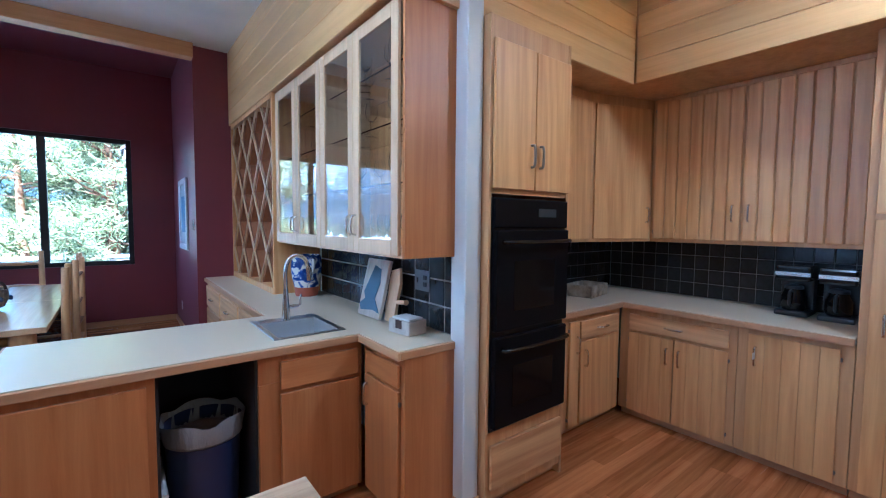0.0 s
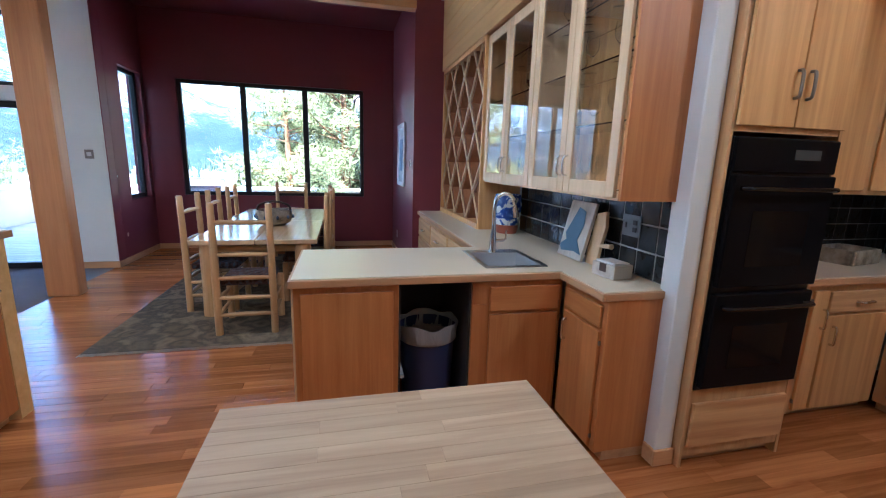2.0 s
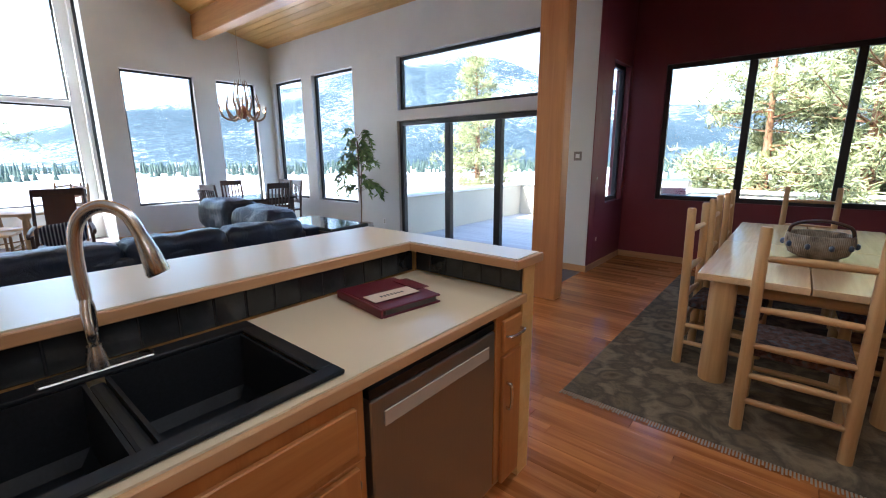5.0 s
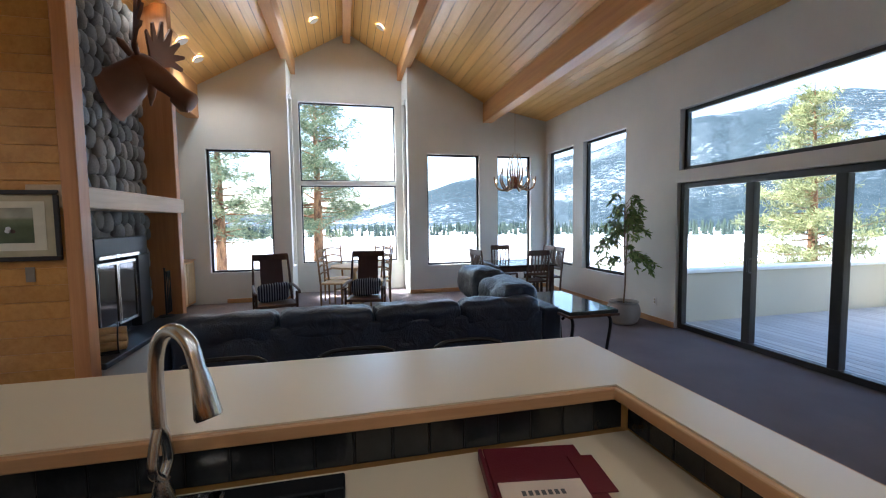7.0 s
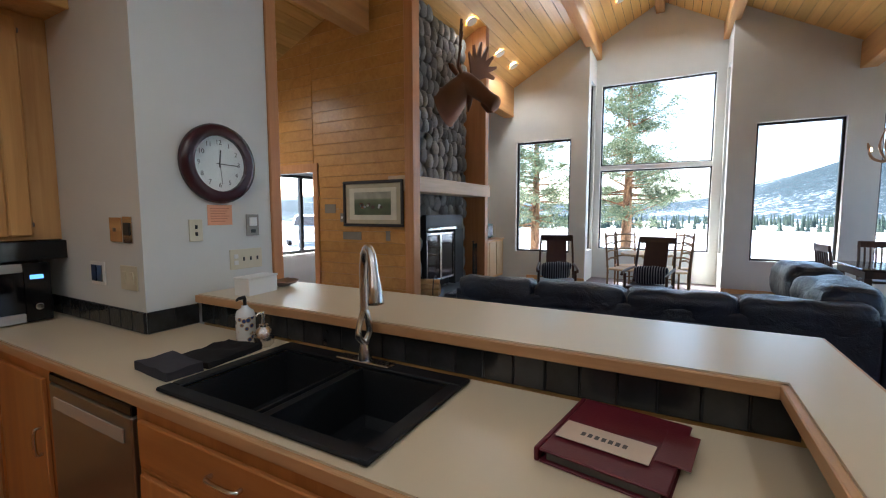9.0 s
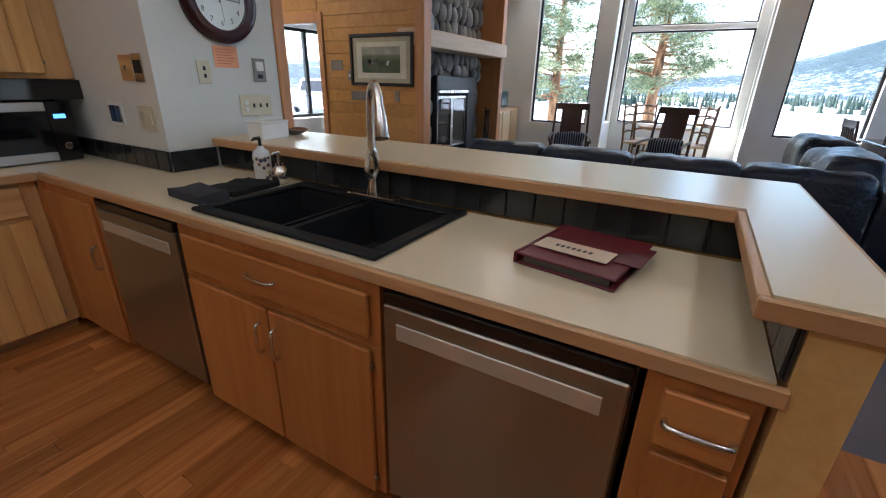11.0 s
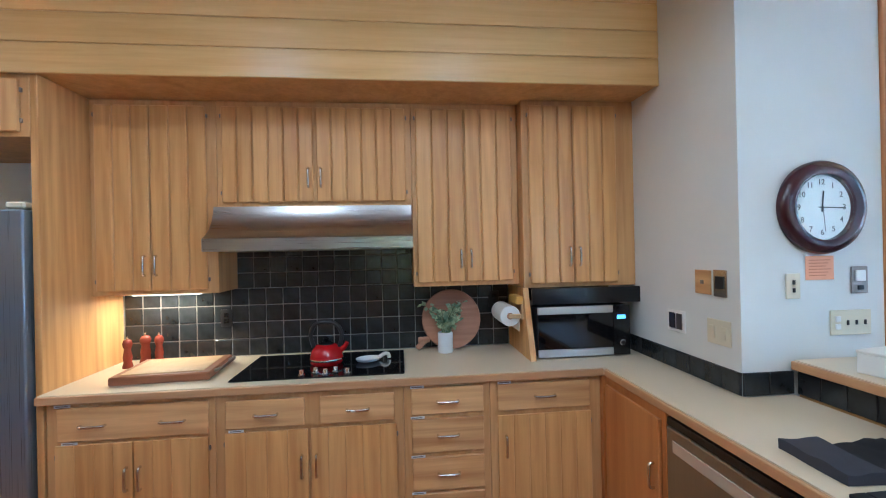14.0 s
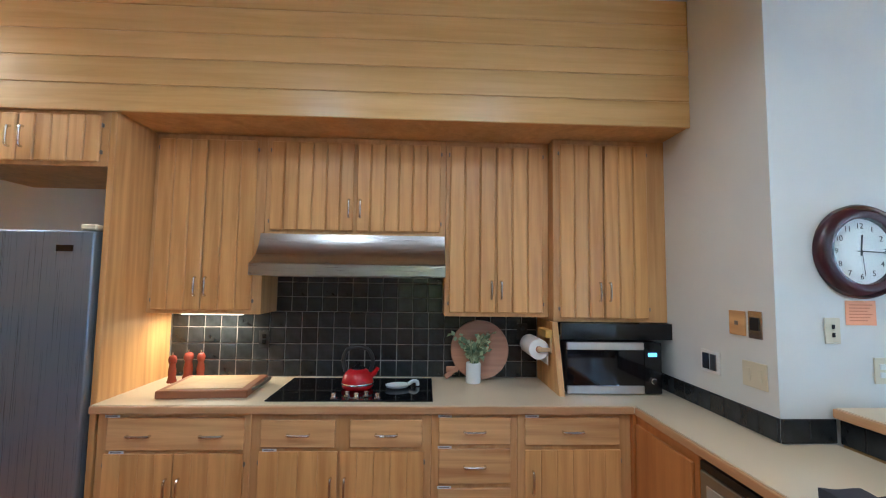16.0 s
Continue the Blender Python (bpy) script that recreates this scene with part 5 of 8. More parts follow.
for sgn in (1, -1):
    for k in range(-6, 10):
        c = k * DW
        slope = sgn * DH / DW * 1.6
        ua, va, ub, vb = 0.0, -slope * c, W_, slope * (W_ - c)
        if va > vb:
            ua, va, ub, vb = ub, vb, ua, va
        if vb <= 0.02 or va >= H_ - 0.02:
            continue
        if va < 0:
            ua, va = ua + (ub - ua) * (0 - va) / (vb - va), 0.0
        if vb > H_:
            ub, vb = ua + (ub - ua) * (H_ - va) / (vb - va), H_
        slat(ua, va, ub, vb, 0.002 + 0.002 * (sgn > 0), 0.016 + 0.002 * (sgn > 0), PALE_WOOD, "lattice_slat")
        slat(ua, va, ub, vb, 0.03, 0.36 + 0.002 * (sgn > 0), RACK_SHADED, "divider")

CAB_GLASS = glass("cabinet_glass", (0.93, 0.94, 0.93), 1.6)
_g = thing("glass_cabinet", "pale oak wall cabinet with four glazed doors over the wet bar", "cabinet", (0.60, 3.19, 1.343))
part("back", bx(0.335, 0.352, 0.0, 1.90, 0, 1.21), OAK_Z, _g)
part("bottom", bx(0.0, 0.335, 0.0, 1.90, 0.0, 0.03), PALE_WOOD, _g)
part("top", bx(0.0, 0.335, 0.0, 1.90, 1.18, 1.21), PALE_WOOD, _g)
part("side", bx(0.0, 0.352, -0.02, -0.001, 0, 1.215), RED_BODY, _g)
part("side", bx(0.0, 0.335, 1.901, 1.918, 0, 1.21), OAK_Z, _g)
part("partition", bx(0.01, 0.335, 0.94, 0.96, 0.03, 1.18), PALE_WOOD, _g)
for z_ in (0.36, 0.66, 0.94):
    for a_, b_ in ((0.005, 0.935), (0.965, 1.895)):
        part("shelf", bx(0.04, 0.33, a_, b_, z_, z_ + 0.008), GLASS, _g, "clear glass shelf")
for i_, (a_, b_) in enumerate(((0.01, 0.475), (0.479, 0.945), (0.955, 1.42), (1.424, 1.89))):
    d_ = part("door", bx(-0.020, -0.001, a_, a_ + 0.065, 0.012, 1.195, bevel=0.003), PALE_WOOD, _g)
    part("stile", bx(-0.020, -0.001, b_ - 0.065, b_, 0.012, 1.195, bevel=0.003), PALE_WOOD, d_)
    part("rail", bx(-0.0195, -0.001, a_ + 0.066, b_ - 0.066, 0.012, 0.085, bevel=0.002), PALE_WOOD, d_)
    part("rail", bx(-0.0195, -0.001, a_ + 0.066, b_ - 0.066, 1.125, 1.195, bevel=0.002), PALE_WOOD, d_)
    part("pane", bx(-0.012, -0.008, a_ + 0.066, b_ - 0.066, 0.085, 1.125), CAB_GLASS, d_, "clear glass pane").visible_shadow = False
    hy = b_ - 0.03 if i_ % 2 == 0 else a_ + 0.03
    part("handle", tube(curve_pts([(-0.02, hy, 0.10), (-0.045, hy, 0.112), (-0.05, hy, 0.155), (-0.045, hy, 0.198), (-0.02, hy, 0.21)], 4), 0.0055, 8), NICKEL, d_, smooth=50)

_wg = lathe([(0.033, 0), (0.033, 0.002), (0.004, 0.006), (0.004, 0.075), (0.012, 0.085), (0.034, 0.115), (0.036, 0.14), (0.029, 0.185), (0.028, 0.185), (0.034, 0.14), (0.032, 0.116), (0.010, 0.088)], 14)
_me = mesh_of("wine_glass", _wg, GLASS, 50)
_rnd = random.Random(5)
for z_ in (0.368, 0.668, 0.948, 0.03):
    for y_ in (0.08, 0.17, 0.27, 0.36, 0.55, 0.66, 0.77, 0.87, 1.52, 1.63, 1.75):
        if _rnd.random() < 0.82:
            gx = new("wine_glass", _me)
            gx.location = (0.60 + _rnd.uniform(0.10, 0.27), 3.19 + y_, 1.343 + z_ + 0.0005)
            gx.visible_shadow = False
            tagged(gx, "clear stemmed wine glass on a cabinet shelf", "glass", "wine glasses in the cabinet")

# ---- dining room ----
_t = thing("dining_table", "long pine dining table with thick log legs", "table", (-1.435, 5.62, 0))
part("tabletop", bx(-0.56, -0.003, 0.0, 1.35, 0.70, 0.745, bevel=0.008, segs=2), TABLE_TOP, _t)
part("tabletop", bx(0.003, 0.56, 0.0, 1.35, 0.70, 0.745, bevel=0.008, segs=2), TABLE_TOP, _t)
part("tabletop", bx(-0.56, -0.003, 1.354, 2.70, 0.70, 0.745, bevel=0.008, segs=2), TABLE_TOP, _t)
part("tabletop", bx(0.003, 0.56, 1.354, 2.70, 0.70, 0.745, bevel=0.008, segs=2), TABLE_TOP, _t)
for x_ in (-0.42, 0.42):
    for y_ in (0.10, 2.60):
        part("leg", lathe([(0.078, 0.008), (0.080, 0.05), (0.074, 0.3), (0.078, 0.55), (0.074, 0.70)], 16, at=(x_, y_, 0)), LOG, _t, smooth=60)
part("apron", tube([(-0.40, 0.14, 0.64), (0.40, 0.14, 0.64)], 0.035, 10), LOG_X, _t, smooth=60)
part("apron", tube([(-0.40, 2.56, 0.64), (0.40, 2.56, 0.64)], 0.035, 10), LOG_X, _t, smooth=60)

SEAT = Mat("woven_dark_seat", 0.8, spec=0.2)
_a = SEAT.noise(SEAT.co, 30.0, 4.0)
SEAT = SEAT.colour(SEAT.ramp(_a, [(0.35, (0.02, 0.018, 0.02)), (0.5, (0.10, 0.05, 0.04)), (0.65, (0.09, 0.11, 0.13))])).bump(_a, 0.4, 0.006).m


def log_chair():
    c = thing("dining_chair", "peeled pine log dining chair with a dark patterned seat pad", "chair", (-1.445, 5.19, 0), 0, "log chairs round the dining table")
    for x_ in (-0.222, 0.222):
        part("back_post", tube([(x_, 0, 0.008), (x_ * 1.005, 0.004, 0.35), (x_ * 0.99, -0.004, 0.8), (x_ * 0.985, -0.012, 1.12), (x_ * 0.985, -0.012, 1.13)], [0.030, 0.031, 0.029, 0.027, 0.022], 12), LOG, c, smooth=60)
        part("front_leg", tube([(x_, 0.42, 0.008), (x_, 0.42, 0.40), (x_, 0.42, 0.43)], [0.03, 0.03, 0.026], 12), LOG, c, smooth=60)
        for z_ in (0.17, 0.30):
            part("side_rung", tube([(x_, 0.02, z_), (x_, 0.21, z_ + 0.004), (x_, 0.40, z_)], [0.015, 0.019, 0.015], 8), LOG_X, c, smooth=60)
    for z_, y_ in ((0.18, 0.0), (0.33, 0.0), (0.50, 0.0), (0.70, 0.0), (0.97, -0.008)):
        part("back_rung", tube([(-0.21, y_, z_), (0, y_ - 0.004, z_ + 0.004), (0.21, y_, z_)], [0.016, 0.022, 0.016], 8), LOG_X, c, smooth=60)
    for z_ in (0.20, 0.36):
        part("front_rung", tube([(-0.21, 0.42, z_), (0, 0.424, z_), (0.21, 0.42, z_)], [0.016, 0.02, 0.016], 8), LOG_X, c, smooth=60)
    part("seat", bx(-0.21, 0.21, 0.03, 0.45, 0.425, 0.485, bevel=0.024, segs=3), SEAT, c, "dark patterned seat pad", smooth=60)
    return c


_c = log_chair()
copy_thing(_c, pose(-1.43, 8.70, 0, 0, 0, 180))
for y_ in (6.06, 6.86, 7.62):
    copy_thing(_c, pose(-2.06 + 0.02 * math.sin(y_ * 7), y_, 0, 0, 0, -90 + 3 * math.sin(y_ * 5)))
    copy_thing(_c, pose(-0.80 + 0.02 * math.sin(y_ * 3), y_ + 0.22, 0, 0, 0, 90 + 3 * math.cos(y_ * 5)))

RUG = Mat("worn_rug", 0.95, spec=0.1)
_v = RUG.n("ShaderNodeTexVoronoi", Scale=5.0)
RUG.link(RUG.co, _v.inputs["Vector"])
_a = RUG.noise(RUG.co, 3.0, 6.0, 0.7, 1.2)
_b = RUG.noise(RUG.co, 240.0, 2.0)
_c1 = RUG.ramp(RUG.mix(_a, _v.outputs["Distance"], 0.4), [(0.25, (0.045, 0.030, 0.019)), (0.40, (0.19, 0.14, 0.085)), (0.50, (0.095, 0.075, 0.052)), (0.60, (0.26, 0.19, 0.115)), (0.72, (0.11, 0.075, 0.045))])
RUG = RUG.colour(RUG.mix(_c1, RUG.ramp(_b, [(0.2, (0.75, 0.75, 0.75)), (0.8, (1.15, 1.15, 1.15))]), 1.0, "MULTIPLY")).bump(_b, 0.6, 0.006).m
_r = thing("rug", "worn grey-brown patterned rug with a fringe under the dining table", "rug", (-1.45, 4.945, 0.001))
part("field", bx(-1.12, 1.13, 0.02, 3.5, 0, 0.007, bevel=0.002), RUG, _r)
_bm = bmesh.new()
for i_ in range(150):
    x_ = -1.12 + 2.25 * i_ / 149
    box(_bm, x_ - 0.004, x_ + 0.004 , 0.018 - random.uniform(0.03, 0.055), 0.019, 0.0, 0.004)
part("fringe", _bm, paint("fringe_wool", (0.36, 0.30, 0.22), 0.9), _r, "pale wool fringe")

BASK = Mat("bowl_weave", 0.6)
_a = BASK.n("ShaderNodeTexWave", Scale=30.0, Distortion=3.0)
BASK.link(BASK.co, _a.inputs["Vector"])
_b = BASK.noise(BASK.co, 14.0, 4.0)
BASK = BASK.colour(BASK.ramp(_b, [(0.3, (0.10, 0.07, 0.05)), (0.5, (0.30, 0.24, 0.17)), (0.7, (0.42, 0.36, 0.28))])).bump(_a.outputs["Fac"], 0.6, 0.006).m
_b = thing("basket_bowl", "round brown woven basket bowl with a handle on the dining table", "bowl", (-1.40, 6.62, 0.746))
part("bowl", lathe([(0.11, 0.0), (0.17, 0.03), (0.20, 0.10), (0.195, 0.16), (0.185, 0.175), (0.175, 0.16), (0.18, 0.10), (0.15, 0.04), (0.02, 0.03)], 32), BASK, _b, smooth=60)
part("handle", tube(curve_pts([(-0.185, 0, 0.15), (-0.15, 0, 0.23), (0, 0, 0.265), (0.15, 0, 0.23), (0.185, 0, 0.15)], 6), 0.012, 8), DARK_WOOD, _b, smooth=60)
for a_ in range(10):
    an = a_ * math.pi / 5
    part("bead", lathe([(0.004, -0.022), (0.016, -0.012), (0.016, 0.012), (0.004, 0.022)], 8, at=(0.205 * math.cos(an), 0.205 * math.sin(an), 0.10)), plain("blue_bead", (0.05, 0.07, 0.12), 0.3), _b, smooth=60)

_p = thing("wall_picture", "blue print in a silver frame on the maroon wall", "picture", (0.247, 7.56, 1.15))
SILVER = plain("silver_frame", (0.55, 0.55, 0.56), 0.35, 0.6)
for b_ in ((-0.028, 0, 0.0, 0.72, 0, 0.07), (-0.028, 0, 0.0, 0.72, 0.83, 0.90), (-0.0275, 0, 0.0, 0.07, 0.07, 0.83), (-0.0275, 0, 0.65, 0.72, 0.07, 0.83)):
    part("frame", bx(*b_, bevel=0.005), SILVER, _p)
part("mat_board", bx(-0.012, -0.001, 0.07, 0.65, 0.07, 0.83), plain("grey_mat", (0.42, 0.46, 0.50), 0.7), _p)
part("print", bx(-0.015, -0.0125, 0.20, 0.52, 0.22, 0.68), paint("blue_print", (0.10, 0.19, 0.34), 0.5, 0.05, 40.0, 0.5), _p, "blue printed sheet")


def wall_plate(at, rz, w, h, label, mat, marks, category="switch"):
    """A small plate on a wall; it faces -y before the turn. marks: (x, z, w, h, material)."""
    p = thing("wall_plate", label, category, at, rz)
    part("plate", bx(-w / 2, w / 2, -0.007, -0.0005, -h / 2, h / 2, bevel=0.002), mat, p)
    for x, z, mw, mh, mm in marks:
        part("insert", bx(x - mw / 2, x + mw / 2, -0.013, -0.0075, z - mh / 2, z + mh / 2, bevel=0.001), mm, p)
    return p


_toggle = lambda n: [((i - (n - 1) / 2) * 0.046, 0.0, 0.010, 0.024, WHITE) for i in range(n)]
_sock = [(0, 0.02, 0.026, 0.028, plain("ivory_dark", (0.42, 0.38, 0.28), 0.4)), (0, -0.02, 0.026, 0.028, plain("ivory_dark", (0.42, 0.38, 0.28), 0.4))]
wall_plate((0.248, 7.10, 1.47), -90, 0.09, 0.12, "steel switch plate on the maroon wall", NICKEL, [(0, 0, 0.012, 0.03, BLACK)])
wall_plate((0.248, 8.42, 0.33), -90, 0.075, 0.115, "white outlet low on the maroon wall", WHITE, _sock, "outlet")
wall_plate((-3.558, 8.02, 1.20), 90, 0.075, 0.115, "white switch plate beside the dining window", WHITE, _toggle(1))
wall_plate((-3.558, 8.12, 0.40), 90, 0.09, 0.11, "white plug-in unit on the maroon wall", WHITE, [(0, 0, 0.04, 0.05, IVORY)], "outlet")
wall_plate((-3.74, 7.823, 1.48), 0, 0.10, 0.11, "dark thermostat on the white wall", PEWTER, [(0, 0, 0.05, 0.05, WHITE)], "thermostat")
wall_plate((-7.35, 7.823, 0.33), 0, 0.075, 0.115, "white outlet low on the living room wall", WHITE, _sock, "outlet")
wall_plate((0.942, 3.51, 1.18), -90, 0.15, 0.12, "dark grey switch and outlet plate on the tiles", plain("grey_plate", (0.14, 0.145, 0.15), 0.4), [(-0.04, 0, 0.010, 0.03, BLACK), (0.035, 0.02, 0.03, 0.026, BLACK), (0.035, -0.02, 0.03, 0.026, BLACK)], "outlet")
wall_plate((-0.10, 0.362, 1.17), 180, 0.075, 0.115, "dark outlet on the black tiles", BLACK, _sock and [(0, 0.02, 0.026, 0.028, BLACK_GLOSS), (0, -0.02, 0.026, 0.028, BLACK_GLOSS)], "outlet")
wall_plate((-1.93, 0.362, 1.24), 180, 0.075, 0.115, "dark outlet on the black tiles", BLACK, [(0, 0.02, 0.026, 0.028, BLACK_GLOSS)], "outlet")
wall_plate((-0.8915, 4.14, 0.825), -90, 0.075, 0.115, "black outlet on the pale bar end panel", BLACK, [(0, 0.02, 0.026, 0.028, BLACK_GLOSS), (0, -0.02, 0.026, 0.028, BLACK_GLOSS)], "outlet")
# plates on the column
wall_plate((-2.788, 1.36, 1.41), 90, 0.11, 0.12, "oak control plate on the column", OAK_X, [(0.0, 0, 0.02, 0.02, PEWTER)])
wall_plate((-2.788, 1.475, 1.41), 90, 0.085, 0.13, "steel dial plate on the column", NICKEL, [(0, 0.005, 0.05, 0.06, BLACK)])
wall_plate((-2.788, 1.15, 1.18), 90, 0.15, 0.12, "dark two-gang plate on the column", WHITE, [(-0.03, 0, 0.05, 0.085, BLACK), (0.03, 0, 0.045, 0.085, PEWTER)])
wall_plate((-2.788, 1.46, 1.175), 90, 0.15, 0.12, "ivory two-gang outlet plate on the column", IVORY, [(-0.035, 0, 0.03, 0.06, IVORY), (0.035, 0, 0.03, 0.06, IVORY)], "outlet")
wall_plate((-3.045, 1.588, 1.40), 180, 0.072, 0.115, "ivory switch plate below the clock", IVORY, [(0, 0.018, 0.012, 0.02, BLACK), (0, -0.018, 0.012, 0.02, BLACK)])
wall_plate((-3.385, 1.588, 1.42), 180, 0.085, 0.125, "steel dimmer plate with a white dial", PEWTER, [(0, 0.02, 0.05, 0.05, WHITE), (0, -0.035, 0.03, 0.02, BLACK)])
wall_plate((-3.335, 1.588, 1.225), 180, 0.21, 0.115, "ivory four-gang plate above the ledge", IVORY, [(-0.07, 0.018, 0.026, 0.024, WHITE), (-0.07, -0.018, 0.026, 0.024, WHITE), (-0.02, 0, 0.01, 0.022, BLACK), (0.025, 0, 0.01, 0.022, BLACK), (0.07, 0, 0.01, 0.022, BLACK)], "outlet")
_n = thing("note", "small orange paper note taped below the clock", "note", (-3.185, 1.588, 1.48), 180)
part("sheet", bx(-0.072, 0.072, -0.002, -0.0005, -0.055, 0.055), plain("orange_paper", (0.80, 0.38, 0.22), 0.8), _n)
for i_ in range(6):
    part("text_line", bx(-0.055, 0.055 - 0.012 * (i_ % 3), -0.0027, -0.0022, 0.034 - i_ * 0.014, 0.038 - i_ * 0.014), plain("orange_ink", (0.55, 0.20, 0.10), 0.8), _n)

# wall clock
_c = thing("wall_clock", "round wall clock with a dark maroon rim on the white column", "clock", (-3.185, 1.588, 1.757), 180)
part("rim", lathe([(0.212, 0.0), (0.214, -0.02), (0.205, -0.04), (0.175, -0.05), (0.150, -0.042), (0.148, -0.03), (0.148, -0.012)], 56, axis="y"), plain("maroon_lacquer", (0.045, 0.010, 0.014), 0.22), _c, smooth=50)
part("dial", lathe([(0.150, -0.002), (0.150, -0.016)], 48, axis="y"), paint("dial_white", (0.72, 0.74, 0.74), 0.5, 0.0), _c)


def text_mesh(body, size, material, name, depth=0.0006):
    cu = bpy.data.curves.new(name, "FONT")
    cu.body, cu.size, cu.align_x, cu.align_y, cu.extrude = body, size, "CENTER", "CENTER", depth
    ob = bpy.data.objects.new(name, cu)
    scene.collection.objects.link(ob)
    me = bpy.data.meshes.new_from_object(ob.evaluated_get(bpy.context.evaluated_depsgraph_get()))
    bpy.data.objects.remove(ob)
    me.materials.clear()
    me.materials.append(material)
    return me


for h_ in range(1, 13):
    a_ = radians(90 - 30 * h_)
    d_ = part("numeral", None, None, _c, data=text_mesh(str(h_), 0.036, BLACK, "numeral"))
    d_.location, d_.rotation_euler = (0.115 * math.cos(a_), -0.0172, 0.115 * math.sin(a_)), (radians(90), 0, 0)


def hand_of(name, angle, ln, w, y):
    bm = bx(-w / 2, w / 2, y - 0.0012, y, -0.02, ln)
    bmesh.ops.rotate(bm, verts=bm.verts, cent=(0, 0, 0), matrix=Matrix.Rotation(radians(angle), 3, "Y"))
    part(name, bm, BLACK, _c)


hand_of("hour_pointer", 6, 0.075, 0.007, -0.019)
hand_of("minute_pointer", 92, 0.11, 0.005, -0.021)
hand_of("second_pointer", 175, 0.11, 0.002, -0.023)
_gl = part("cover_glass", lathe([(0.147, -0.030), (0.147, -0.033)], 48, axis="y"), GLASS, _c, "clear domed cover")
_gl.visible_shadow = False

# ---- waste bin and butcher block ----
_b = thing("waste_bin", "tall blue plastic waste bin with a clear liner", "bin", (-0.145, 3.84, 0.0))
_b.scale = (1.07, 1.07, 1.09)
part("body", lathe([(0.13, 0.008), (0.135, 0.02), (0.155, 0.485), (0.16, 0.495), (0.155, 0.495), (0.125, 0.03)], 32), plain("navy_plastic", (0.02, 0.034, 0.11), 0.5), _b, smooth=50)
LINER = Mat("frosted_liner", 0.35)
LINER.b.inputs["Transmission Weight"].default_value = 0.35
_a = LINER.noise(LINER.scaled(14, 14, 5), 1.0, 4.0)
LINER = LINER.colour((0.42, 0.41, 0.40)).bump(_a, 1.0, 0.03).m
_bm = lathe([(0.160, 0.425), (0.166, 0.44), (0.168, 0.47), (0.171, 0.515), (0.168, 0.522), (0.160, 0.51), (0.150, 0.43)], 40)
for v in _bm.verts:
    k = 1 + 0.035 * math.sin(math.atan2(v.co.y, v.co.x) * 9 + v.co.z * 30) * (v.co.z > 0.435)
    v.co.x *= k
    v.co.y *= k
    v.co.z += 0.010 * math.sin(math.atan2(v.co.y, v.co.x) * 5) * (v.co.z > 0.5)
part("liner", _bm, LINER, _b, "crumpled clear plastic liner", smooth=70)

_t = thing("butcher_block", "worn butcher block table of glued maple staves on four legs", "table", (-0.515, 2.355, 0))
n_ = 10
for i_ in range(n_):
    y0 = -0.264 + 0.528 * i_ / n_
    cut = random.uniform(-0.2, 0.2)
    for x0, x1 in ((-0.447, cut), (cut, 0.447)):
        part("stave", bx(x0, x1, y0, y0 + 0.528 / n_, 0.765, 0.82, bevel=0.0008), BLOCK, _t)
for x_ in (-0.395, 0.395):
    for y_ in (-0.205, 0.205):
        part("leg", bx(x_ - 0.036, x_ + 0.036, y_ - 0.036, y_ + 0.036, 0.0, 0.764, bevel=0.005), BLOCK_LEG, _t)
for y_ in (-0.205, 0.205):
    part("apron", bx(-0.373, 0.373, y_ - 0.011, y_ + 0.011, 0.67, 0.764), BLOCK_LEG, _t)
for x_ in (-0.40, 0.40):
    part("apron", bx(x_ - 0.011, x_ + 0.011, -0.168, 0.168, 0.67, 0.764), BLOCK_LEG, _t)

# ---- things on the cooktop counter ----
RED = plain("red_enamel", (0.42, 0.008, 0.012), 0.12)
_k = thing("kettle", "shiny red enamel kettle with a black handle on the cooktop", "kettle", (-0.81, 0.70, 0.92))
part("body", lathe([(0.085, 0.0), (0.098, 0.012), (0.100, 0.04), (0.088, 0.085), (0.06, 0.115), (0.045, 0.12)], 32), RED, _k, smooth=60)
part("rim", lathe([(0.102, 0.028), (0.104, 0.034), (0.102, 0.040)], 32), CHROME, _k, "chrome band", smooth=60)
part("lid", lathe([(0.046, 0.119), (0.040, 0.13), (0.012, 0.136), (0.012, 0.145), (0.016, 0.152), (0.010, 0.160)], 20), BLACK_GLOSS, _k, smooth=60)
part("handle", tube(curve_pts([(0.075, 0, 0.10), (0.092, 0, 0.18), (0.055, 0, 0.245), (-0.045, 0, 0.245), (-0.092, 0, 0.18), (-0.078, 0, 0.10)], 6), 0.013, 10), BLACK, _k, smooth=60)
part("spout", tube([(-0.075, 0, 0.07), (-0.11, 0, 0.10), (-0.125, 0, 0.125)], [0.02, 0.014, 0.012], 12), RED, _k, smooth=60)
CERAM = plain("white_ceramic", (0.72, 0.73, 0.73), 0.15, vary=0.03)
_s = thing("spoon_rest", "white ceramic spoon rest on the cooktop", "spoon rest", (-1.06, 0.70, 0.92), 20)
_bm = lathe([(0.03, 0.0), (0.055, 0.008), (0.062, 0.022), (0.058, 0.022), (0.05, 0.011), (0.01, 0.007)], 24)
for v in _bm.verts:
    v.co.x *= 1.25
part("dish", _bm, CERAM, _s, smooth=60)
part("grip", tube(curve_pts([(-0.07, 0, 0.018), (-0.105, 0, 0.035), (-0.13, 0, 0.028), (-0.135, 0, 0.006)], 5), 0.012, 10), CERAM, _s, smooth=60)
BOARD_W = wood("board_walnut", (0.22, 0.08, 0.035), (0.40, 0.17, 0.08), "x", 0.4, 0.1)
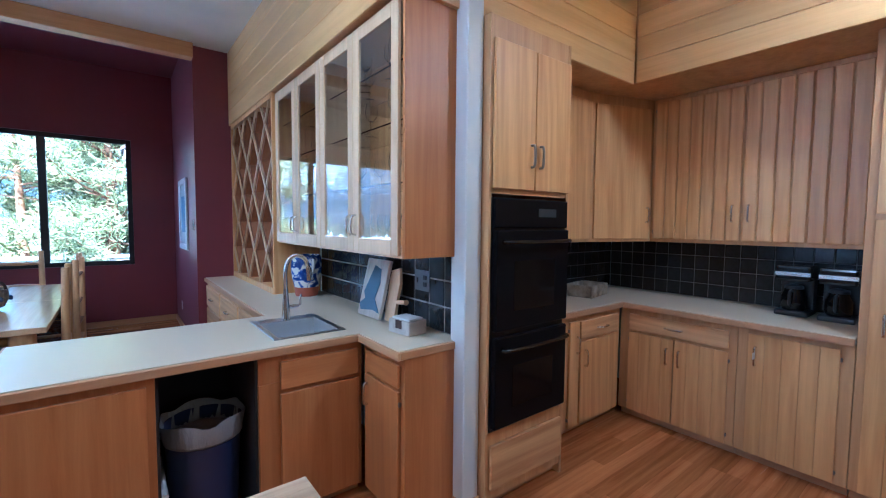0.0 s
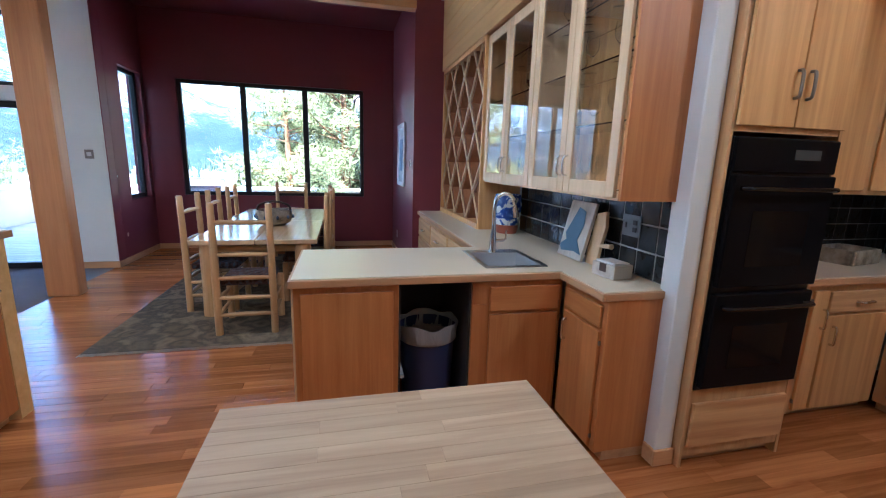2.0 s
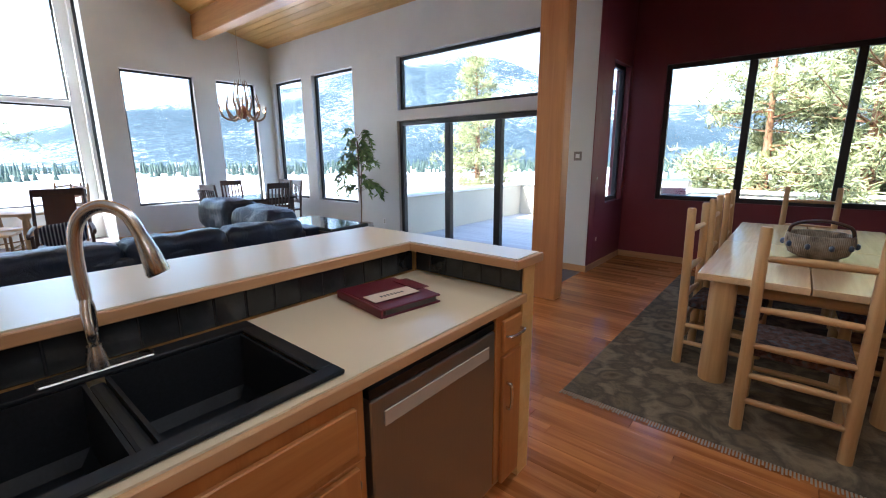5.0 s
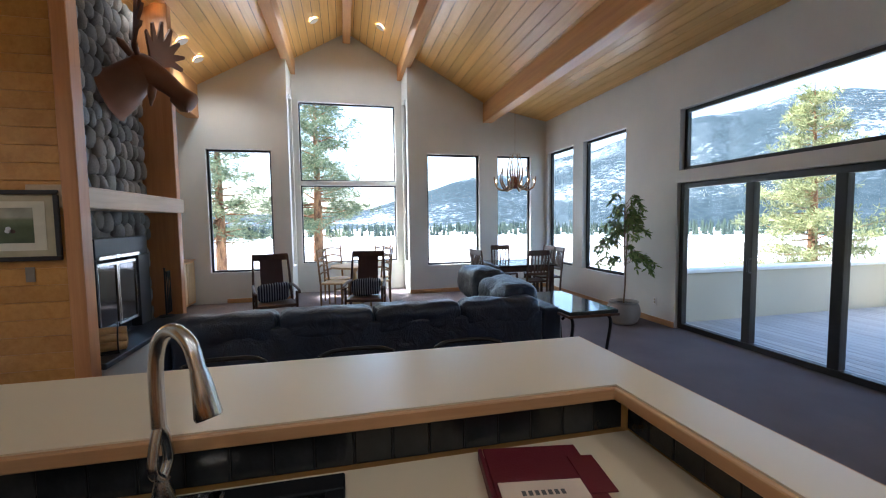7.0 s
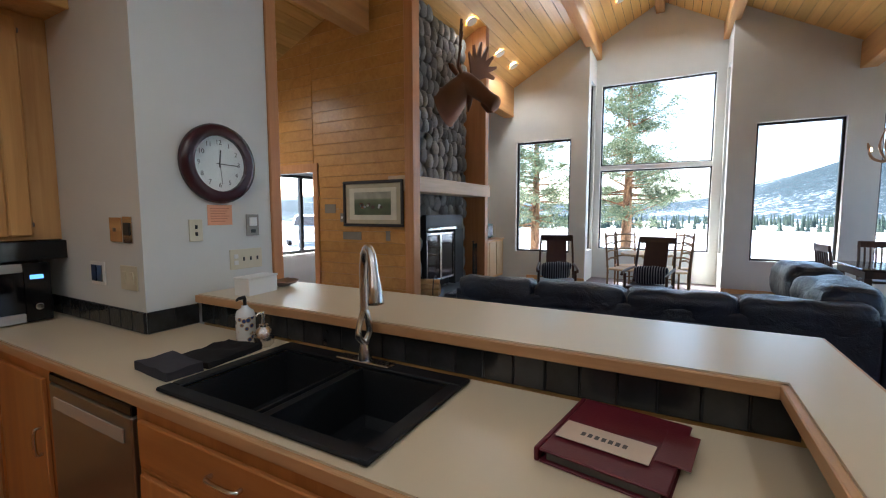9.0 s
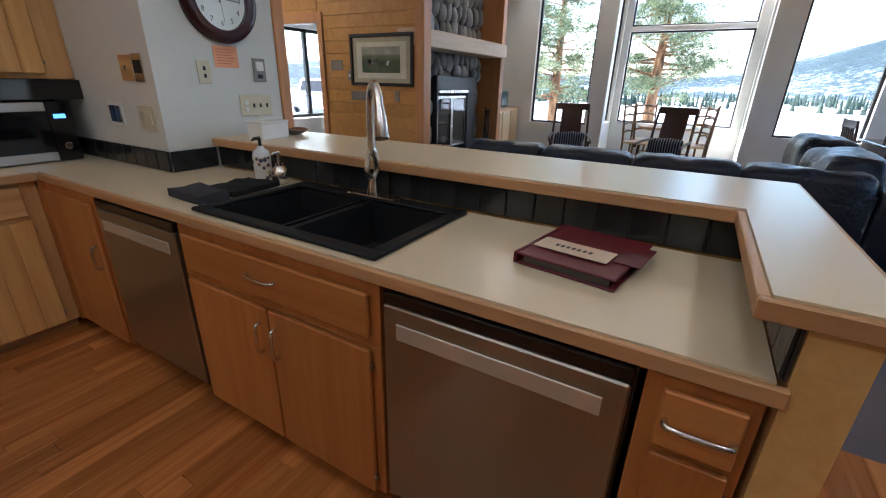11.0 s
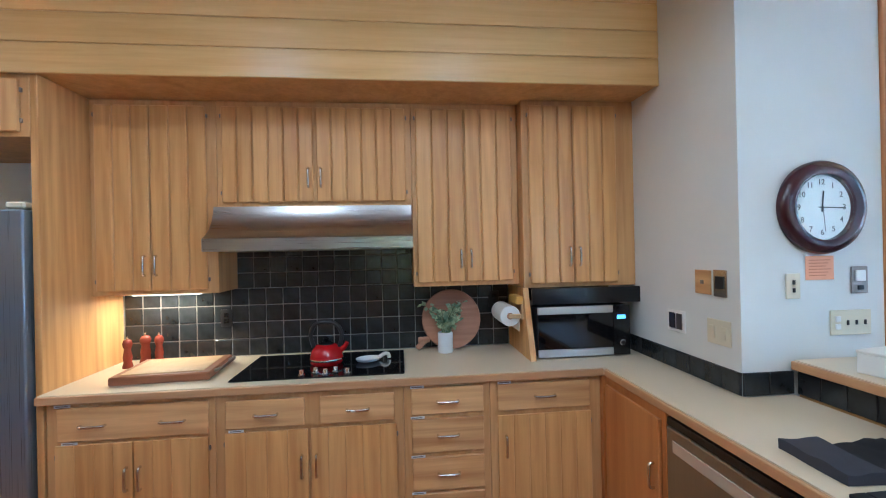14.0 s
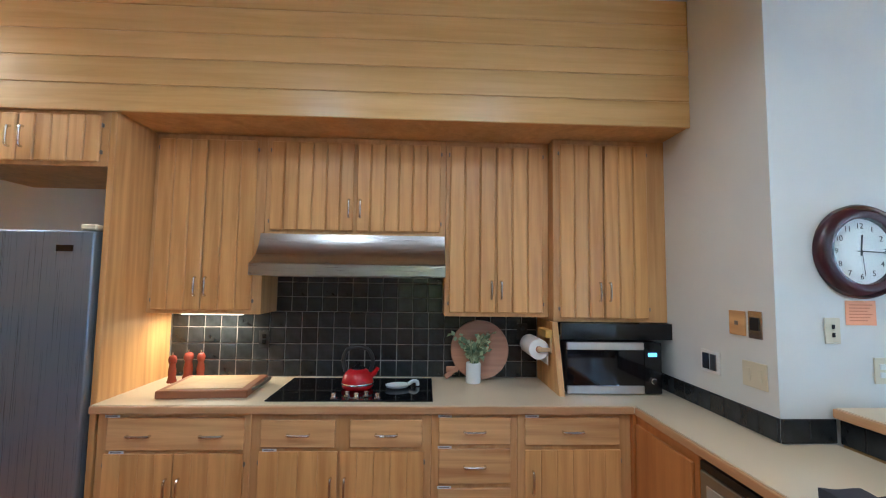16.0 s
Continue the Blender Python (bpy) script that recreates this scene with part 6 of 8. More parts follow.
_c = thing("carving_board", "large maple carving board with a dark rim on the counter", "cutting board", (0.05, 0.72, 0.911), 4)
part("slab", bx(-0.25, 0.25, -0.20, 0.20, 0.0, 0.045, bevel=0.006), BOARD_W, _c)
part("inlay", bx(-0.21, 0.21, -0.165, 0.165, 0.0455, 0.049, bevel=0.002), PALE_WOOD, _c, "pale cutting surface")
part("handle", tube(curve_pts([(-0.25, -0.12, 0.03), (-0.29, -0.10, 0.045), (-0.29, 0.10, 0.045), (-0.25, 0.12, 0.03)], 5), 0.009, 8), PEWTER, _c, smooth=50)
MILL = plain("red_mill_wood", (0.20, 0.035, 0.018), 0.2)


def mill(x, y, s, label):
    m = thing("pepper_mill", label, "pepper mill", (x, y, 0.911), 0, "pepper mills")
    part("body", lathe([(0.028 * s, 0), (0.029 * s, 0.01), (0.022 * s, 0.035), (0.025 * s, 0.07), (0.018 * s, 0.115), (0.024 * s, 0.13)], 20), MILL, m, smooth=60)
    part("cap", lathe([(0.024 * s, 0.131), (0.027 * s, 0.15), (0.020 * s, 0.172), (0.006 * s, 0.178)], 20), MILL, m, smooth=60)
    part("finial", lathe([(0.004, 0.178), (0.007, 0.186), (0.004, 0.194)], 10), CHROME, m, smooth=60)


mill(0.415, 0.55, 1.0, "reddish turned wooden pepper mill")
mill(0.375, 0.435, 1.22, "taller reddish turned wooden pepper mill")
mill(0.285, 0.45, 1.02, "reddish turned wooden salt mill")
_v = thing("vase", "ribbed white vase with eucalyptus on the counter", "vase", (-1.56, 0.52, 0.911))
_bm = lathe([(0.046, 0), (0.050, 0.006), (0.050, 0.13), (0.046, 0.136), (0.042, 0.13), (0.042, 0.02)], 40)
for i_, v in enumerate(_bm.verts):
    k = 1 + 0.018 * (i_ % 2)
    v.co.x *= k
    v.co.y *= k
part("pot", _bm, CERAM, _v, smooth=60)
LEAF_E = needle("eucalyptus", (0.13, 0.22, 0.13), (0.55, 0.60, 0.36))
_bm, _st = bmesh.new(), bmesh.new()
_rnd = random.Random(9)
for s_ in range(26):
    a, sp = _rnd.uniform(0, 6.28), _rnd.uniform(0.04, 0.19)
    tip = Vector((math.cos(a) * sp, math.sin(a) * sp * 0.6, _rnd.uniform(0.19, 0.34)))
    tube([(0, 0, 0.09), (tip.x * 0.4, tip.y * 0.4, tip.z * 0.75), tip], 0.002, 5, _st)
    for k in range(10):
        u = 0.35 + 0.65 * k / 9
        p = Vector((tip.x * u * u, tip.y * u * u, 0.09 + (tip.z - 0.09) * u))
        d = Vector((_rnd.gauss(0, 1), _rnd.gauss(0, 1), _rnd.gauss(0.2, 0.6))).normalized()
        sd = d.cross(Vector((_rnd.gauss(0, 1), _rnd.gauss(0, 1), _rnd.gauss(0, 1)))).normalized() * 0.017
        n2 = d.cross(sd).normalized() * 0.003
        vs = [_bm.verts.new(q) for q in (p, p + d * 0.018 + sd, p + d * 0.044 + n2, p + d * 0.018 - sd)]
        _bm.faces.new(vs)
part("stems", _st, plain("stem_green", (0.12, 0.15, 0.06), 0.6), _v)
part("leaves", _bm, LEAF_E, _v, "pale green eucalyptus leaves")
_r = thing("round_board", "round dark wooden serving board leaning on the tiles", "cutting board", (-1.615, 0.425, 0.911), 180)
_bm = lathe([(0.200, -0.009), (0.205, 0.0), (0.200, 0.009)], 48, axis="y")
box(_bm, -0.235, -0.155, -0.008, 0.008, -0.155, -0.115, bevel=0.004)
_h2 = bx(-0.31, -0.19, -0.008, 0.008, -0.018, 0.018, bevel=0.006)
bmesh.ops.rotate(_h2, verts=_h2.verts, cent=(0, 0, 0), matrix=Matrix.Rotation(radians(-38), 3, "Y"))
bmesh.ops.rotate(_bm, verts=_bm.verts, cent=(0, 0, 0), matrix=Matrix.Rotation(radians(0), 3, "Y"))
for b2 in (_bm, _h2):
    bmesh.ops.rotate(b2, verts=b2.verts, cent=(0, 0, 0), matrix=Matrix.Rotation(radians(-9), 3, "X"))
    bmesh.ops.translate(b2, verts=b2.verts, vec=(0, 0, 0.207))
SERVE = wood("serving_board", (0.24, 0.10, 0.05), (0.50, 0.25, 0.14), "x", 0.45, 0.1)
part("disc", _bm, SERVE, _r, smooth=50)
part("grip", _h2, SERVE, _r)
_p = thing("paper_towel", "white paper towel roll on a yellow wooden wall holder", "paper towel", (-1.962, 0.57, 1.165))
part("roll", lathe([(0.022, -0.128), (0.063, -0.128), (0.066, -0.124), (0.066, 0.124), (0.063, 0.128), (0.022, 0.128)], 36, axis="y"), paint("towel_paper", (0.82, 0.82, 0.80), 0.9, 0.3, 120.0), _p, smooth=40)
part("loose_sheet", bx(-0.062, -0.059, -0.124, 0.124, -0.10, -0.015), paint("towel_sheet", (0.80, 0.80, 0.78), 0.9, 0.3, 120.0), _p)
part("core", lathe([(0.021, 0.10), (0.021, 0.132), (0.012, 0.133)], 20, axis="y"), SERVE, _p, "turned wooden dowel", smooth=50)
part("bracket", bx(-0.082, -0.066, 0.136, 0.152, -0.02, 0.10, bevel=0.003), PALE_WOOD, _p)
part("arm", bx(-0.066, 0.012, 0.136, 0.150, -0.014, 0.014, bevel=0.003), PALE_WOOD, _p)
part("mount_block", bx(-0.083, -0.035, -0.02, 0.152, 0.075, 0.125, bevel=0.004), plain("yellow_wood", (0.66, 0.42, 0.10), 0.45), _p, "yellow mounting block")

# ---- things by the sink ----
_b = thing("soap_bottle", "white patterned soap bottle with a black pump", "soap bottle", (-2.945, 2.10, 0.911))
PATT = Mat("painted_pottery", 0.2)
_a = PATT.n("ShaderNodeTexVoronoi", Scale=34.0)
PATT.link(PATT.co, _a.inputs["Vector"])
PATT = PATT.colour(PATT.ramp(_a.outputs["Distance"], [(0.22, (0.05, 0.08, 0.20)), (0.34, (0.45, 0.30, 0.16)), (0.42, (0.74, 0.72, 0.66))])).m
part("bottle", lathe([(0.040, 0), (0.042, 0.01), (0.042, 0.115)], 28), PATT, _b, "painted band", smooth=50)
part("shoulder", lathe([(0.042, 0.116), (0.036, 0.14), (0.016, 0.155), (0.014, 0.165)], 28), CERAM, _b, smooth=50)
part("pump", tube([(0, 0, 0.165), (0, 0, 0.195), (0, 0, 0.2), (0.03, 0, 0.20), (0.042, 0, 0.192)], [0.008, 0.008, 0.009, 0.007, 0.005], 10), BLACK, _b, smooth=60)
_b = thing("soap_pump", "small round silver soap dispenser beside the sink", "soap dispenser", (-2.935, 2.235, 0.911))
part("jar", lathe([(0.028, 0), (0.040, 0.012), (0.043, 0.045), (0.034, 0.075), (0.018, 0.088), (0.020, 0.096)], 28), NICKEL, _b, smooth=60)
part("pump", tube([(0, 0, 0.095), (0, 0, 0.14), (0, 0, 0.148), (0.025, 0, 0.148), (0.036, 0, 0.14)], [0.009, 0.007, 0.008, 0.006, 0.004], 10), NICKEL, _b, smooth=60)


def cloth(name, label, at, rz, w, d, h, material, seed):
    rnd = random.Random(seed)
    bm = bx(-w / 2, w / 2, -d / 2, d / 2, 0.0, h)
    bmesh.ops.subdivide_edges(bm, edges=bm.edges, cuts=9, use_grid_fill=True)
    for v in bm.verts:
        v.co.z = max(0, v.co.z + (0.009 * noise.noise(v.co * 16 + Vector((seed, 0, 0))) if v.co.z > 0.001 else 0))
        v.co.x += 0.006 * noise.noise(v.co * 11 + Vector((0, seed, 0)))
        v.co.y += 0.006 * noise.noise(v.co * 11 + Vector((0, 0, seed)))
    bmesh.ops.recalc_face_normals(bm, faces=bm.faces)
    return solid(name, bm, material, label, "towel", smooth=60, at=at, rz=rz)


cloth("dish_towel", "folded black dish towel beside the sink", (-2.765, 2.175, 0.911), 6, 0.26, 0.20, 0.022, paint("black_terry", (0.012, 0.012, 0.014), 0.95, 0.6, 220.0), 2)
cloth("dish_cloth", "folded dark grey dish cloth on the counter edge", (-2.575, 2.165, 0.911), -4, 0.13, 0.23, 0.034, paint("grey_terry", (0.05, 0.05, 0.062), 0.95, 0.6, 220.0), 5)

_f = thing("guest_binder", "maroon leather guest binder with a cream card on the counter", "binder", (-2.80, 3.69, 0.911), -9)
MAROON_L = paint("maroon_leather", (0.115, 0.012, 0.022), 0.42, 0.2, 160.0, 0.12)
part("cover", bx(-0.165, 0.165, -0.135, 0.135, 0.0, 0.006, bevel=0.002), MAROON_L, _f)
part("page_block", bx(-0.155, 0.155, -0.12, 0.118, 0.0065, 0.026), paint("page_edge", (0.12, 0.11, 0.10), 0.8), _f)
part("front_cover", bx(-0.165, 0.165, -0.135, 0.135, 0.0265, 0.034, bevel=0.003), MAROON_L, _f)
part("spine", bx(-0.166, 0.166, -0.148, -0.136, 0.0, 0.034, bevel=0.005, segs=2), MAROON_L, _f)
part("flap", bx(-0.10, 0.06, 0.09, 0.16, 0.0345, 0.038, bevel=0.001), MAROON_L, _f)
_cd = part("card", bx(0.005, 0.095, -0.125, 0.085, 0.0385, 0.040), plain("cream_card", (0.66, 0.52, 0.40), 0.7), _f, "cream printed card")
_ink = plain("dark_ink", (0.10, 0.085, 0.08), 0.7)
for k in range(7):
    part("print_bar", bx(0.042, 0.060, -0.075 + k * 0.016, -0.065 + k * 0.016, 0.0401, 0.0404), _ink, _cd)
_t = thing("tissue_box", "white cardboard tissue box on the bar ledge", "box", (-3.20, 1.85, 1.068), 8)
part("carton", bx(-0.10, 0.10, -0.05, 0.05, 0, 0.082, bevel=0.003), WHITE, _t)
part("lid", bx(-0.103, 0.103, -0.053, 0.053, 0.0825, 0.094, bevel=0.003), WHITE, _t)
_t = thing("trinket_dish", "small dark pewter dish on the bar ledge", "dish", (-3.42, 1.80, 1.068), 12)
_bm = lathe([(0.03, 0.0), (0.06, 0.012), (0.085, 0.03), (0.08, 0.03), (0.055, 0.016), (0.01, 0.006)], 12)
for v in _bm.verts:
    v.co.x *= 1.2
    v.co.z += 0.008 * math.sin(math.atan2(v.co.y, v.co.x) * 6) * (v.co.z > 0.02)
part("bowl", _bm, PEWTER, _t, smooth=30)

# ---- things on the wet bar ----
_v = thing("pottery_vase", "blue and white painted pottery vase on the wet bar", "vase", (0.77, 4.93, 0.911))
part("foot", lathe([(0.085, 0), (0.09, 0.01), (0.098, 0.075)], 32), plain("terracotta", (0.30, 0.075, 0.035), 0.6), _v, "bare terracotta foot", smooth=60)
PV = Mat("blue_white_glaze", 0.15)
_a = PV.noise(PV.co, 11.0, 3.0, 0.5, 1.5)
PV = PV.colour(PV.ramp(_a, [(0.44, (0.70, 0.72, 0.70)), (0.50, (0.06, 0.12, 0.40)), (0.58, (0.015, 0.04, 0.22))])).m
part("body", lathe([(0.098, 0.0755), (0.118, 0.16), (0.125, 0.25), (0.118, 0.31), (0.108, 0.335), (0.10, 0.33), (0.10, 0.2)], 32), PV, _v, smooth=60)
for s_ in (-1, 1):
    part("handle", tube(curve_pts([(0, s_ * 0.115, 0.30), (0, s_ * 0.155, 0.30), (0, s_ * 0.16, 0.25), (0, s_ * 0.122, 0.20)], 5), 0.011, 8), PV, _v, smooth=60)
_a = thing("painted_board", "weathered white board with a blue painted bird leaning on the tiles", "picture", (0.80, 3.90, 0.911))
_bm = bx(-0.012, 0.012, -0.14, 0.14, 0, 0.37, bevel=0.003)
bmesh.ops.rotate(_bm, verts=_bm.verts, cent=(0, 0, 0), matrix=Matrix.Rotation(radians(13), 3, "Y"))
bmesh.ops.translate(_bm, verts=_bm.verts, vec=(0, 0, 0.004))
part("plank", _bm, wood("whitewashed", (0.36, 0.30, 0.24), (0.66, 0.60, 0.52), "z", 0.7, 0.1), _a)
_bm = prism([(-0.13, 0.04), (-0.05, 0.05), (0.10, 0.03), (0.13, 0.07), (0.07, 0.11), (0.10, 0.15), (0.06, 0.24), (0.02, 0.33), (-0.06, 0.31), (-0.08, 0.22), (-0.05, 0.12)], -0.0165, -0.0125, "x")
bmesh.ops.rotate(_bm, verts=_bm.verts, cent=(0, 0, 0), matrix=Matrix.Rotation(radians(13), 3, "Y"))
bmesh.ops.translate(_bm, verts=_bm.verts, vec=(0, 0, 0.004))
part("painted_shape", _bm, paint("slate_blue_paint", (0.10, 0.165, 0.24), 0.6, 0.2, 60.0, 0.2), _a, "slate-blue painted shape")
_b = thing("paddle_board", "pale wooden paddle board leaning on the tiles", "cutting board", (0.845, 3.715, 0.911))
_bm = prism([(-0.055, 0.0), (0.055, 0.0), (0.065, 0.08), (0.055, 0.17), (0.06, 0.25), (0.05, 0.31), (-0.03, 0.33), (-0.06, 0.24), (-0.05, 0.13)], -0.010, 0.010, "x")
bmesh.ops.rotate(_bm, verts=_bm.verts, cent=(0, 0, 0), matrix=Matrix.Rotation(radians(10), 3, "Y"))
part("blade", _bm, PALE_WOOD, _b)
_bm = tube([(0.02, -0.05, 0.125), (0.02, -0.13, 0.135), (0.02, -0.15, 0.137)], [0.013, 0.013, 0.017], 10)
part("grip", _bm, PALE_WOOD, _b, smooth=60)
_b = thing("napkin_box", "whitewashed wooden napkin box on the wet bar", "box", (0.80, 3.45, 0.911), 8)
part("box", bx(-0.065, 0.065, -0.085, 0.085, 0, 0.075, bevel=0.004), wood("whitewash_box", (0.40, 0.34, 0.27), (0.68, 0.62, 0.54), "x", 0.7, 0.1), _b)
part("notch", bx(-0.0665, -0.064, -0.025, 0.025, 0.03, 0.076), DARK_WOOD, _b)
part("napkins", bx(-0.05, 0.05, -0.07, 0.07, 0.0755, 0.085), WHITE, _b)

# ---- pantry counter ----
_b = thing("wicker_tray", "grey woven wicker tray beside the ovens", "basket", (2.72, 3.60, 0.911), 10)
for b_ in ((-0.17, 0.17, -0.12, -0.10, 0, 0.10), (-0.17, 0.17, 0.10, 0.12, 0, 0.10), (-0.17, -0.15, -0.099, 0.099, 0, 0.10), (0.15, 0.17, -0.099, 0.099, 0, 0.10)):
    part("side", bx(*b_, bevel=0.006), BASK, _b)
part("base", bx(-0.149, 0.149, -0.099, 0.099, 0, 0.02), BASK, _b)
_b = thing("thermos", "small black carafe beside the ovens", "carafe", (2.20, 3.60, 0.911))
part("body", lathe([(0.05, 0), (0.055, 0.02), (0.05, 0.15), (0.035, 0.19), (0.03, 0.22)], 20), BLACK_GLOSS, _b, smooth=60)


def coffee_maker(x, y):
    c = thing("coffee_maker", "black drip coffee maker with a glass carafe", "coffee maker", (x, y, 0.911), -90, "coffee makers")
    part("base", bx(-0.09, 0.09, -0.12, 0.12, 0, 0.035, bevel=0.01, segs=2), BLACK, c)
    part("tower", bx(-0.09, 0.09, 0.03, 0.12, 0.0355, 0.32, bevel=0.012, segs=2), BLACK, c)
    part("head", bx(-0.092, 0.092, -0.11, 0.121, 0.235, 0.335, bevel=0.014, segs=2), BLACK_GLOSS, c)
    part("carafe", lathe([(0.058, 0.037), (0.07, 0.06), (0.068, 0.13), (0.05, 0.17), (0.052, 0.18)], 24, at=(0, -0.045, 0)), BLACK_GLASS, c, smooth=60)
    part("carafe_lid", lathe([(0.053, 0.181), (0.05, 0.20), (0.02, 0.208)], 24, at=(0, -0.045, 0)), BLACK, c, smooth=60)
    part("handle", tube(curve_pts([(0, -0.105, 0.17), (0, -0.145, 0.16), (0, -0.145, 0.09), (0, -0.115, 0.07)], 5), 0.010, 8), BLACK, c, smooth=60)
    part("trim", bx(-0.093, 0.093, -0.112, -0.108, 0.27, 0.295), NICKEL, c)


coffee_maker(3.22, 2.30)
coffee_maker(3.20, 2.07)

# ---- living room, hall and fireplace ----
WX = -5.90      # face of the board wall beside the fireplace
SY = 0.70       # face of the stonework
board_wall("wall_wood", "honey varnished board wall with the framed print", "y", -0.46, 1.005, WX - 0.03, 0.0, 4.34, 0.14, FIR_WALL, 1, 0.03)
board_wall("wall_wood_over_door", "honey varnished boards above the doorway", "y", -1.40, -0.462, WX - 0.03, 2.04, 4.0, 0.14, FIR_WALL, 1, 0.03)
board_wall("wall_wood_end", "honey varnished boards beyond the doorway", "y", -2.60, -1.402, WX - 0.03, 0.0, 3.6, 0.14, FIR_WALL, 1, 0.03)
solid("trim_doorway", bx(WX, WX + 0.022, -0.46, -0.375, 0, 2.03, bevel=0.004), POST_W, "fir casing of the doorway", "trim", "structure")
solid("trim_doorway", bx(WX, WX + 0.022, -1.485, -1.40, 0, 2.03, bevel=0.004), POST_W, "fir casing of the doorway", "trim", "structure")
solid("trim_doorway_head", bx(WX, WX + 0.022, -1.485, -0.375, 2.032, 2.145, bevel=0.004), POST_W, "fir casing over the doorway", "trim", "structure")
wall_run("wall_wood_core", "y", -2.60, 1.0, WX - 0.17, WX - 0.032, 0, 4.3, [(-1.40, -0.46, 0, 2.04)], WALL_W, "core of the board wall")
wall_run("wall_entry", "x", -10.98, -3.4, -2.78, -2.60, 0, 4.3, [(-8.70, -6.75, 0.70, 2.22)], WALL_W, "white entry wall with a window")
window("window_13", "entry window in a dark frame", "x", -8.70, -6.75, -2.69, 0.70, 2.22, bars=(-7.72,))
solid("trim_entry_sill", bx(-8.74, -6.71, -2.60, -2.54, 0.655, 0.698, bevel=0.004), WHITE, "white painted sill of the entry window", "trim", "structure")
solid("wall_hall_east", bx(-3.52, -3.40, -2.60, -0.2, 0, 4.3), WALL_W, "plain closing wall of the hall", "wall", "structure")
solid("ceiling_hall", bx(-10.98, WX - 0.171, -2.60, -0.44, 2.75, 2.85), CEIL_W, "plain low ceiling of the entry hall", "ceiling", "structure")
solid("pilaster", bx(-6.04, WX + 0.014, 1.006, 1.125, 0, 4.42, bevel=0.006), POST_W, "varnished fir pilaster beside the stone fireplace", "trim", "structure")
solid("pilaster", bx(-8.33, -8.20, 0.45, 1.045, 0, 4.46, bevel=0.006), POST_W, "varnished fir pilaster beside the stone fireplace", "trim", "structure")
solid("wall_chimney", bx(-8.33, -6.072, -0.44, SY - 0.05, 0, 4.5), GROUT, "grey mortar bed of the stone chimney breast", "wall", "structure")
solid("wall_nook", bx(-10.98, -8.332, -0.44, -0.28, 0, 4.2), WALL_W, "white back wall of the cabinet nook", "wall", "structure")

STONE = Mat("river_stone", 0.75, spec=0.3)
_a = STONE.noise(STONE.co, 9.0, 6.0, 0.65)
_i = STONE.n("ShaderNodeObjectInfo").outputs["Random"]
_c1 = STONE.ramp(_i, [(0.0, (0.16, 0.155, 0.15)), (0.35, (0.27, 0.26, 0.25)), (0.6, (0.34, 0.31, 0.27)), (0.85, (0.24, 0.25, 0.265)), (1.0, (0.42, 0.40, 0.37))])
STONE = STONE.colour(STONE.mix(_c1, STONE.ramp(_a, [(0.3, (0.72, 0.72, 0.72)), (0.7, (1.15, 1.13, 1.1))]), 1.0, "MULTIPLY")).bump(_a, 0.5, 0.02).m
_ch = thing("chimney_stones", "grey river stones of the fireplace chimney", "stonework", (-7.19, SY, 0), 0, kind="structure")
_rnd = random.Random(21)
_sm = []
for k in range(8):
    bm = bmesh.new()
    bmesh.ops.create_icosphere(bm, subdivisions=2, radius=1.0)
    for v in bm.verts:
        q = 1 + 0.30 * noise.noise(v.co * 1.3 + Vector((k * 5.1, 0, 0)))
        v.co = Vector((max(-0.86, min(0.86, v.co.x * 1.12)) * q, v.co.y * 0.8, max(-0.88, min(0.88, v.co.z * 1.12)) * q))
    _sm.append(mesh_of("stone", bm, STONE, 80))
z = 0.10
while z < 4.30:
    h = _rnd.uniform(0.085, 0.125)
    x = -1.00 + _rnd.uniform(0, 0.06)
    while x < 1.08:
        w = _rnd.uniform(0.058, 0.100)
        cx, cz = x + w, z + _rnd.uniform(-0.05, 0.05)
        if not (-0.74 < cx < 0.51 and 0.30 < cz < 1.50):
            s = part("stone", None, None, _ch, data=_rnd.choice(_sm))
            s.location = (min(1.08, max(-0.96, cx)), -0.02, cz)
            s.scale = (w * 1.06, 0.075, h * _rnd.uniform(1.02, 1.2))
            s.rotation_euler = (0, _rnd.uniform(-0.45, 0.45), 0)
        x += 2 * w
    z += 2 * h * 0.92
_f = thing("fireplace", "black steel fireplace with silver-trimmed glass doors", "fireplace", (-7.30, SY - 0.03, 0.38))
part("surround", bx(-0.58, 0.57, 0.0, 0.12, 0.86, 1.08, bevel=0.005), BLACK, _f)
part("hood_strip", bx(-0.30, 0.55, 0.121, 0.15, 0.86, 0.90, bevel=0.004), NICKEL, _f)
part("side", bx(-0.58, -0.30, 0.0, 0.13, 0.0, 0.858, bevel=0.004), BLACK, _f)
part("side", bx(0.545, 0.57, 0.0, 0.12, 0.0, 0.858), BLACK, _f)
part("firebox", bx(-0.299, 0.544, 0.0, 0.02, 0.0, 0.858), DARK_VOID, _f)
for a_, b_ in ((-0.29, 0.125), (0.135, 0.54)):
    d_ = part("glass_door", bx(a_, b_, 0.09, 0.10, 0.12, 0.82), BLACK_GLASS, _f, "smoked glass door")
    for q_ in ((a_, b_, 0.79, 0.82), (a_, b_, 0.12, 0.15), (a_, a_ + 0.022, 0.151, 0.789), (b_ - 0.022, b_, 0.151, 0.789)):
        part("trim", bx(q_[0], q_[1], 0.101, 0.112, q_[2], q_[3]), NICKEL, d_)
_m = thing("mantel_shelf", "pale squared timber mantel across the chimney", "mantel", (-7.10, 0.9, 1.745))
